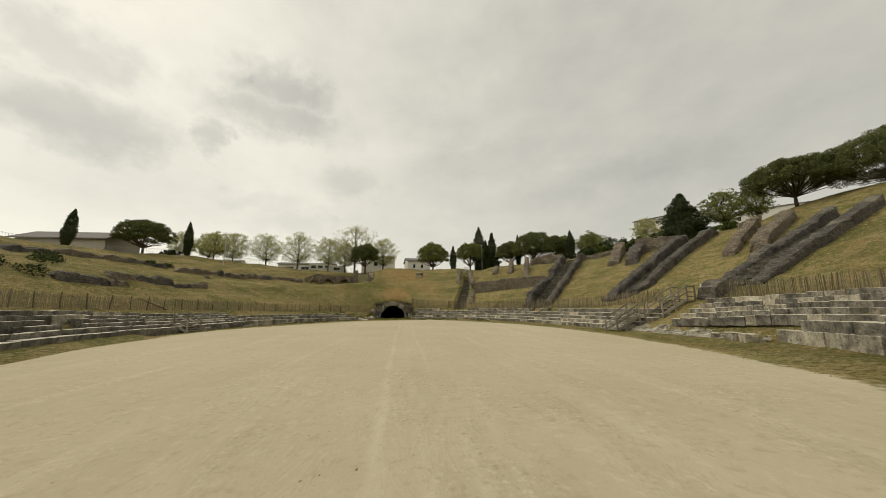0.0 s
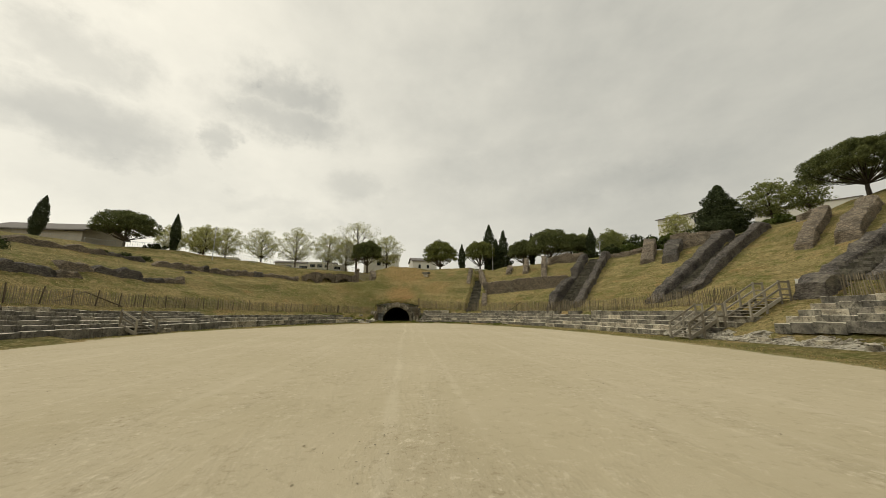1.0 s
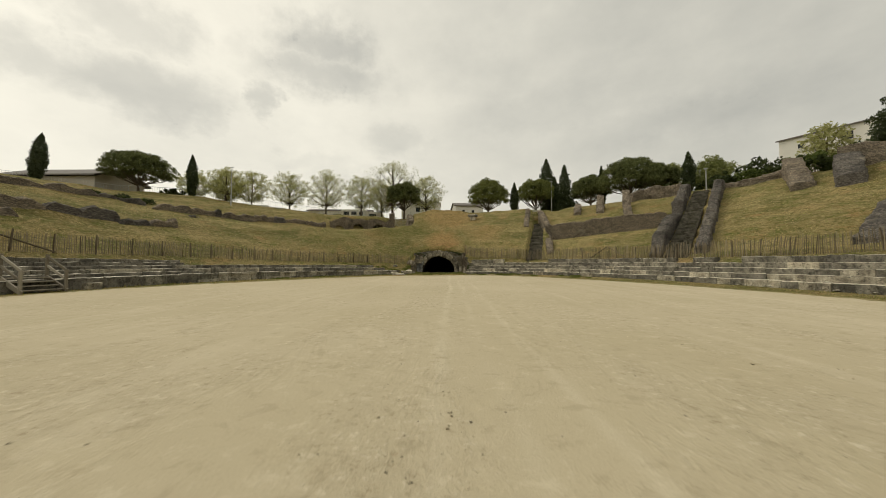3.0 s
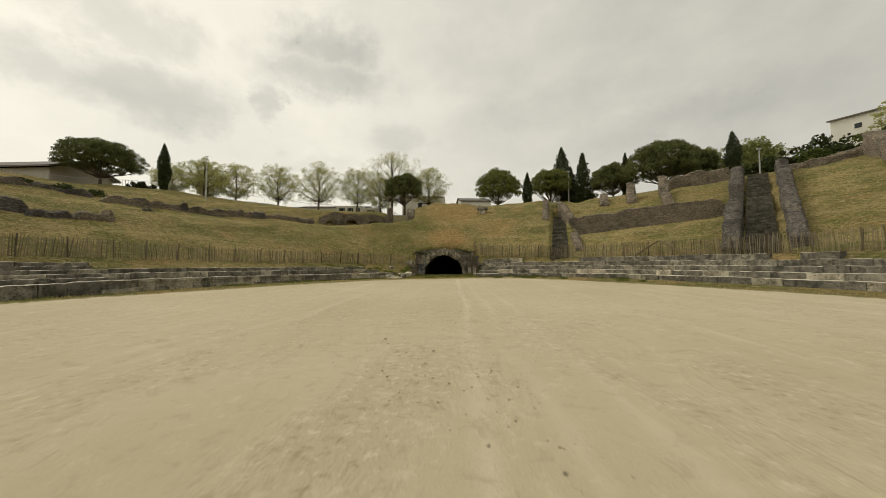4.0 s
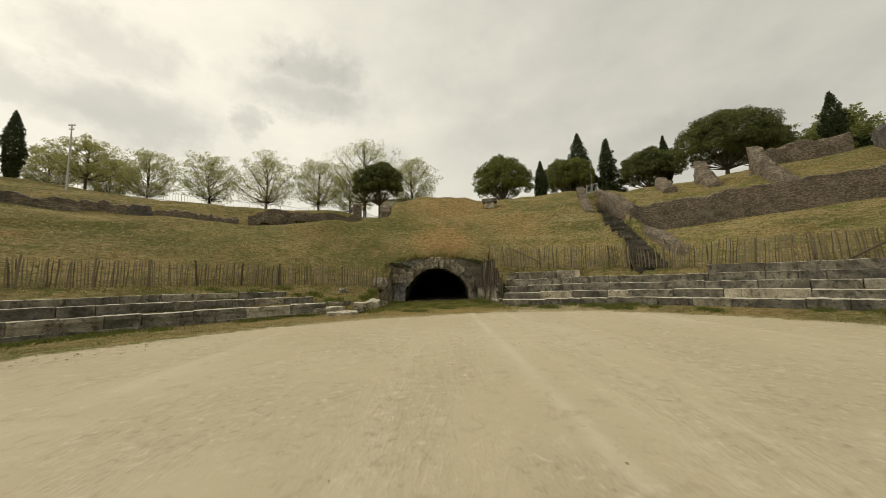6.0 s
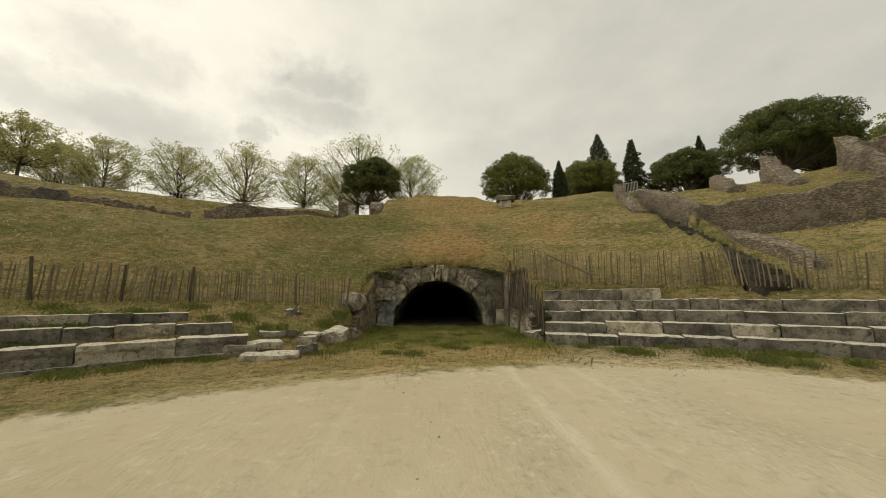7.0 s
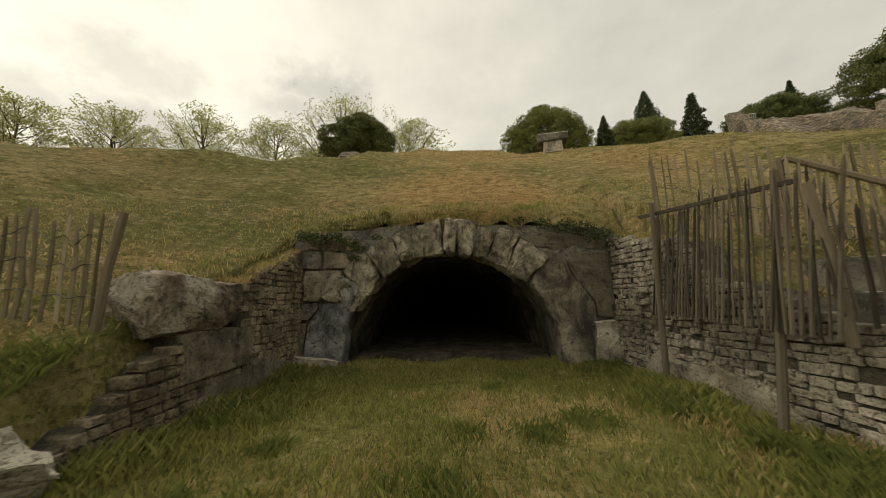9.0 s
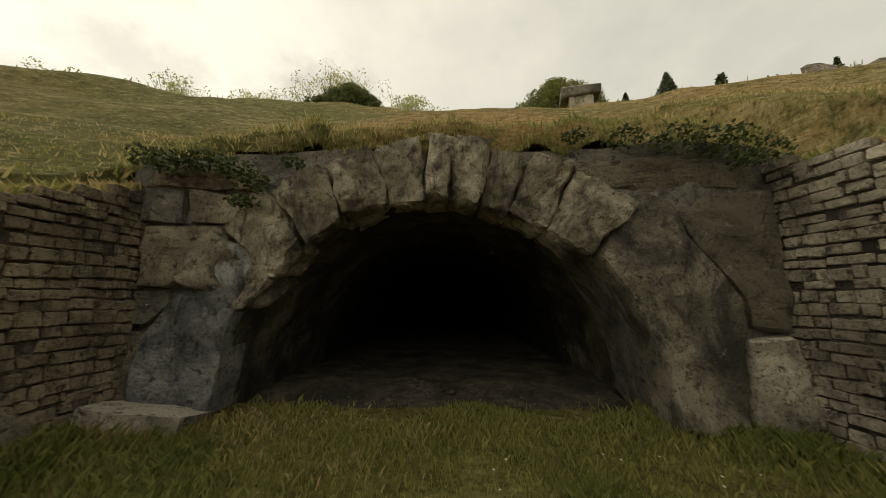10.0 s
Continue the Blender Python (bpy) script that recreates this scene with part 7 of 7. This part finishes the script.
def build_grass():
    rr = random.Random(3)
    green, dry = [], []

    def sow(x, y, hi, wide, z=None, lush=0.0):
        z = land(x, y) if z is None else z
        lush -= 0.5 * max(0.0, min(1.0, (58.0 - y) / 2.5)) if abs(x) < 8 else 0.0
        k = noise.noise((x * 0.5, y * 0.5, 20)) + 0.6 * noise.noise((x * 1.7, y * 1.7, 30)) + lush - 1.1 * max(0.0, 1 - math.hypot(x - 1.0, y - 60.2) / 1.5)
        tall = hi * (1 + 0.9 * max(-0.6, noise.noise((x * 0.9, y * 0.9, 40)))) * rr.uniform(0.5, 1.3)
        (green if k + rr.uniform(-.35, .35) > 0 else dry).append((x, y, z, tall, wide * rr.uniform(0.6, 1.3), tall * rr.uniform(0.2, 0.9)))

    # the walled passage, where the camera ends
    for _ in range(62000):
        x, y = rr.uniform(-3.0, 3.4), 63.5 - 9.5 * rr.random() ** 1.25
        if y < 58 and rr.random() > max(0.0, (y - 53.5) / 4.5) ** 1.15 * (1.1 if abs(x) > 1.2 else 0.75):
            continue
        if y < 56.6 and noise.noise((x * 0.55, y * 0.55, 71)) + (0.4 if x > 0.5 else 0.0) > 0.1 and rr.random() < 0.85:
            continue
        if abs(x) < 2.2 and y > 63.2 + 0.6 * noise.noise((x * 1.2, 0, 0)) and rr.random() < 0.94:
            continue
        edge = min(1, max(0, (abs(x) - 1.7) / 1.2))
        sow(x, y, 0.065 + 0.08 * edge, 0.006, 0.02 + 0.04 * noise.noise((x, y, 5)), 0.42 + 0.25 * edge)
    # verge between sand and benches
    for _ in range(26000):
        th = rr.uniform(-45, 185)
        near = abs(th - 90) < 30
        if not near and rr.random() < 0.4:
            continue
        d = rr.uniform(float(np.interp(th, SAND_TH, SAND_D)) + rr.uniform(-0.3, 0.6), -0.2)
        x, y = ring(th, d)
        if noise.noise((x * 0.7, y * 0.7, 55)) + 0.25 + 0.5 * (d + 3) / 3 < rr.uniform(-.5, .6):
            continue
        sow(x, y, 0.05 if near else 0.07, 0.007 if near else 0.014, 0.0, 0.0)
    # banks left and right of the passage and the slope above the arch
    for _ in range(30000):
        th, d = rr.uniform(66, 125), rr.uniform(0.3, 7.5)
        if th < 80 and d < 2.2:
            continue
        x, y = ring(th, d)
        if abs(x) < 3.3 and y < 63.6:
            continue
        sow(x, y, 0.09 if d < 5 else 0.055, 0.008, None, 0.45 if d < 3.2 else -0.1)
    for _ in range(7000):
        v = rr.choice(LIP) + Vector((rr.uniform(-.05, .05), rr.uniform(-.08, .08), 0))
        sow(v.x, v.y, 0.075, 0.005, v.z - 0.02, 0.15)
    for _ in range(5200):
        y = rr.uniform(60.9, 63.1)
        if rr.random() < 0.5:
            sow(rr.uniform(-3.6, -3.05), y, 0.1, 0.006, float(np.interp(y, (60.9, 61.9, 63.05), (1.55, 1.9, 2.35))), -0.1)
        else:
            sow(rr.uniform(3.3, 3.85), y, 0.1, 0.006, float(np.interp(y, (60.9, 62.7), (2.1, 2.5))), -0.1)
    # lush dark tufts along the foot of the walls and on the lower bank
    lush = []

    def tuft(x, y, r, hi, z=None):
        for _ in range(int(260 * r / 0.3)):
            px, py = x + rr.gauss(0, r * 0.5), y + rr.gauss(0, r * 0.5)
            if z is not None and not -2.95 < px < 3.3:
                continue
            tall = hi * rr.uniform(0.5, 1.25)
            lush.append((px, py, land(px, py) if z is None else z, tall, 0.006 * rr.uniform(0.7, 1.4), tall * rr.uniform(0.3, 1.0)))

    for _ in range(15):
        tuft(3.1 - abs(rr.gauss(0, 0.35)), rr.uniform(58.2, 62.6), rr.uniform(0.15, 0.35), 0.17, 0.02)
    for _ in range(9):
        tuft(-2.75 + abs(rr.gauss(0, 0.2)), rr.uniform(59.5, 62.8), rr.uniform(0.1, 0.25), 0.12, 0.02)
    for _ in range(14):
        tuft(rr.uniform(-2.0, 2.2), rr.uniform(57.2, 62.2), rr.uniform(0.15, 0.35), 0.1, 0.02)
    for _ in range(20):
        tuft(rr.uniform(-3.0, 1.0), rr.uniform(55.6, 58.6), rr.uniform(0.15, 0.4), 0.08, 0.02)
    for _ in range(22):
        tuft(*ring(rr.uniform(97.5, 122), rr.uniform(0.4, 2.8)), rr.uniform(0.2, 0.5), 0.11)
    for _ in range(40):
        tuft(*ring(rr.choice((rr.uniform(40, 80), rr.uniform(100, 140))), rr.uniform(-1.4, -0.4)), rr.uniform(0.2, 0.45), 0.1)
    # tufts over the wider slopes
    for _ in range(34000):
        th, d = rr.uniform(-20, 178), 2.5 + 22 * rr.random() ** 1.3
        x, y = ring(th, d)
        if abs(x) < 3.4 and y < 63.6:
            continue
        if noise.noise((x * 0.35, y * 0.35, 60)) < rr.uniform(-.5, .4):
            continue
        if 66 < th < 116 and d < 11:
            continue
        sow(x, y, 0.1, 0.02, None, -0.25)
    blades("green_grass", "green blades of grass on banks and passage floor", green, BLADE, 1)
    blades("lush_grass", "lush dark green tufts of grass at the wall foot", lush, LUSH, 3)
    blades("dry_grass", "dry straw-coloured grass on banks and slopes", dry, STRAW, 2)


def build_ivy():
    rr = random.Random(8)
    for label, spots, n, leaf in (
            ("dark ivy hanging over the western shoulder of the arch", ((-2.7, 63.1, 2.56, .22), (-2.4, 63.1, 2.62, .2), (-2.05, 63.0, 2.5, .2), (-1.85, 62.98, 2.35, .16), (-1.95, 63.0, 2.15, .14), (-2.95, 63.15, 2.62, .2), (-1.5, 63.05, 2.62, .12)), 1300, 0.021),
            ("dark ivy hanging over the eastern shoulder of the arch", ((1.5, 63.15, 2.95, .14), (1.9, 63.1, 2.82, .18), (2.3, 63.05, 2.72, .22), (2.65, 63.05, 2.66, .24), (2.95, 63.05, 2.55, .2), (2.75, 63.0, 2.45, .14)), 1100, 0.02),
            ("tangle of dry stems and leaves behind the fence end", ((-3.75, 59.6, 1.0, .35), (-3.6, 59.1, 0.7, .3), (-3.5, 58.8, 0.5, .25), (-3.9, 60.1, 1.2, .3)), 700, 0.03),
            ("dark brambles and dry stems at the ragged end of the passage wall", ((3.75, 58.45, 0.75, .3), (3.72, 58.1, 0.55, .26), (3.85, 58.75, 1.0, .24), (3.62, 57.85, 0.3, .2)), 1500, 0.026),
            ("dark bramble in the west bank", ((-36.5, 41.5, land(-36.5, 41.5), 1.2), (-34.5, 39.5, land(-34.5, 39.5), 1.3), (-33.0, 37.5, land(-33, 37.5), 1.1), (-29.0, 32.5, land(-29, 32.5), 1.2), (-30.5, 30.5, land(-30.5, 30.5), 1.4)), 2600, 0.1),
            ("green scrub in the upper west ledge", ((-36.0, 55.5, land(-36, 55.5), .9), (-34.6, 57.2, land(-34.6, 57.2), .8), (-37.2, 53.5, land(-37.2, 53.5), .8)), 1500, 0.1),
            ("patch of shrub hanging on the podium wall", ((16.4, 8.8, 0.5, .3), (16.6, 9.0, 0.2, .25)), 300, 0.05)):
        v, f = leaf_cloud([s[:3] for s in spots], [s[3] for s in spots], n, leaf, rr.randrange(999), 0.6)
        if "arch" in label:
            v = [(p[0], p[1] + bow(p[0]), p[2]) for p in v]
        c = Vector(spots[0][:3])
        ob = thing("ivy" if "ivy" in label else "scrub", label, "ivy" if "ivy" in label else "bush", c, data=mesh_of("ivy", [Vector(p) - c for p in v], f, IVY_LEAF), kind="stuff")


def scatter_stones(name, label, spots, mat, seed, kind="stuff", category="pebbles"):
    """Small angular stones joined into one mesh: x, y, z, size."""
    rr = random.Random(seed)
    base = [Vector(p) for p in ((1, 0, 0), (-1, 0, 0), (0, 1, 0), (0, -1, 0), (0, 0, 0.8), (0, 0, -0.5), (.62, .62, .3), (-.6, .6, .35), (.6, -.6, .3), (-.62, -.6, .25))]
    tris = ((6, 4, 0), (6, 2, 4), (7, 4, 2), (7, 1, 4), (9, 4, 1), (9, 3, 4), (8, 4, 3), (8, 0, 4), (6, 0, 2), (7, 2, 1), (9, 1, 3), (8, 3, 0), (0, 5, 2), (2, 5, 1), (1, 5, 3), (3, 5, 0))
    verts, faces = [], []
    for x, y, z, s in spots:
        m = pose(x, y, z, rr.uniform(-25, 25), rr.uniform(-25, 25), rr.uniform(0, 360)) @ Matrix.Diagonal((s * rr.uniform(.7, 1.3), s * rr.uniform(.6, 1), s * rr.uniform(.4, .8), 1))
        o = len(verts)
        verts += [m @ (p * rr.uniform(0.8, 1.2)) for p in base]
        faces += [tuple(o + i for i in t) for t in tris]
    return tagged(new(name, mesh_of(name, verts, faces, mat)), label, category, kind=kind)


def build_pebbles():
    rr = random.Random(6)
    spots = []
    clods = []
    for _ in range(26000):
        # stones and clods lie in loose drifts along the wheel marks
        x = rr.choice((0.2, 1.3, 2.2, 3.6, -2.5, 6.5, -6.5)) + rr.gauss(0, 0.9)
        y = rr.uniform(1, 57)
        if noise.noise((x * 0.6, y * 0.22, 3)) + 0.5 * noise.noise((x * 1.9, y * 0.9, 8)) < rr.uniform(-.2, .5):
            continue
        th, d = unring(x, y)
        if d > -2.2:
            continue
        if rr.random() < 0.45:
            spots.append((x, y, 0.022, 0.005 + 0.016 * rr.random() ** 4))
        else:
            clods.append((x, y, 0.018, 0.006 + 0.017 * rr.random() ** 4))
    for _ in range(2400):
        th = rr.uniform(40, 140)
        x, y = ring(th, float(np.interp(th, SAND_TH, SAND_D)) + rr.gauss(-0.2, 0.5))
        spots.append((x, y, 0.02, 0.006 + 0.022 * rr.random() ** 3))
    scatter_stones("pebbles", "small grey and beige pebbles on the sand", spots, GRAVEL, 4)
    scatter_stones("sand_clods", "small brown clods of scuffed sand", clods, CLOD, 14, category="sand")
    rub = []
    for _ in range(4200):
        th = rr.uniform(-29, 26) if rr.random() < 0.5 else rr.uniform(-26, 4)
        d = rr.uniform(-0.1, 1.05)
        x, y = ring(th, d)
        z = 0.08 + 0.72 * max(0, (d + 0.1) / 1.15) * (0.6 + 0.5 * noise.noise((th * 0.5, 0, 2))) * min(1, max(0, (26 - th) / 14))
        rub.append((x, y, z, rr.uniform(0.05, 0.2)))
    scatter_stones("podium_rubble", "heap of pale broken stones along the ruined podium", rub, CHALK, 5, category="rubble")
    inn = [(rr.gauss(0.2, 0.8), rr.uniform(63.1, 64.6), 0.06, rr.uniform(0.015, 0.06)) for _ in range(70)]
    scatter_stones("tunnel_stones", "loose grey-brown stones on the tunnel floor", inn, MORTAR, 6)
    daisies = [(rr.choice((1.3, 1.9, 2.2, 0.4)) + rr.gauss(0, 0.15), rr.choice((60.9, 61.6, 62.1)) + rr.gauss(0, 0.15), 0.1, 0.011) for _ in range(26)]
    scatter_stones("daisies", "few small white daisies in the passage grass", daisies, WHITE, 21, category="flowers")
    # a stone or two standing before the podium
    for x, y, z, size, turn in ((20.4, 20.9, 0.22, (0.6, 0.5, 0.5), 20), (19.9, 19.0, 0.3, (0.5, 0.4, 0.4), 40), (20.6, 23.9, 0.2, (1.5, 0.5, 0.34), 82), (19.4, 17.4, 0.4, (0.9, 0.6, 0.5), 66), (19.0, 16.3, 0.42, (0.8, 0.6, 0.5), 60)):
        ob = thing("squared_stone", "squared pale block standing in the grass before the podium", "stone", (x, y, z), "loose stones before the podium", turn=turn)
        part("stone", rock_mesh("stone", PALE, x, size, 0.05, 3, 0.08), ob)


build_grass()
build_ivy()
build_pebbles()
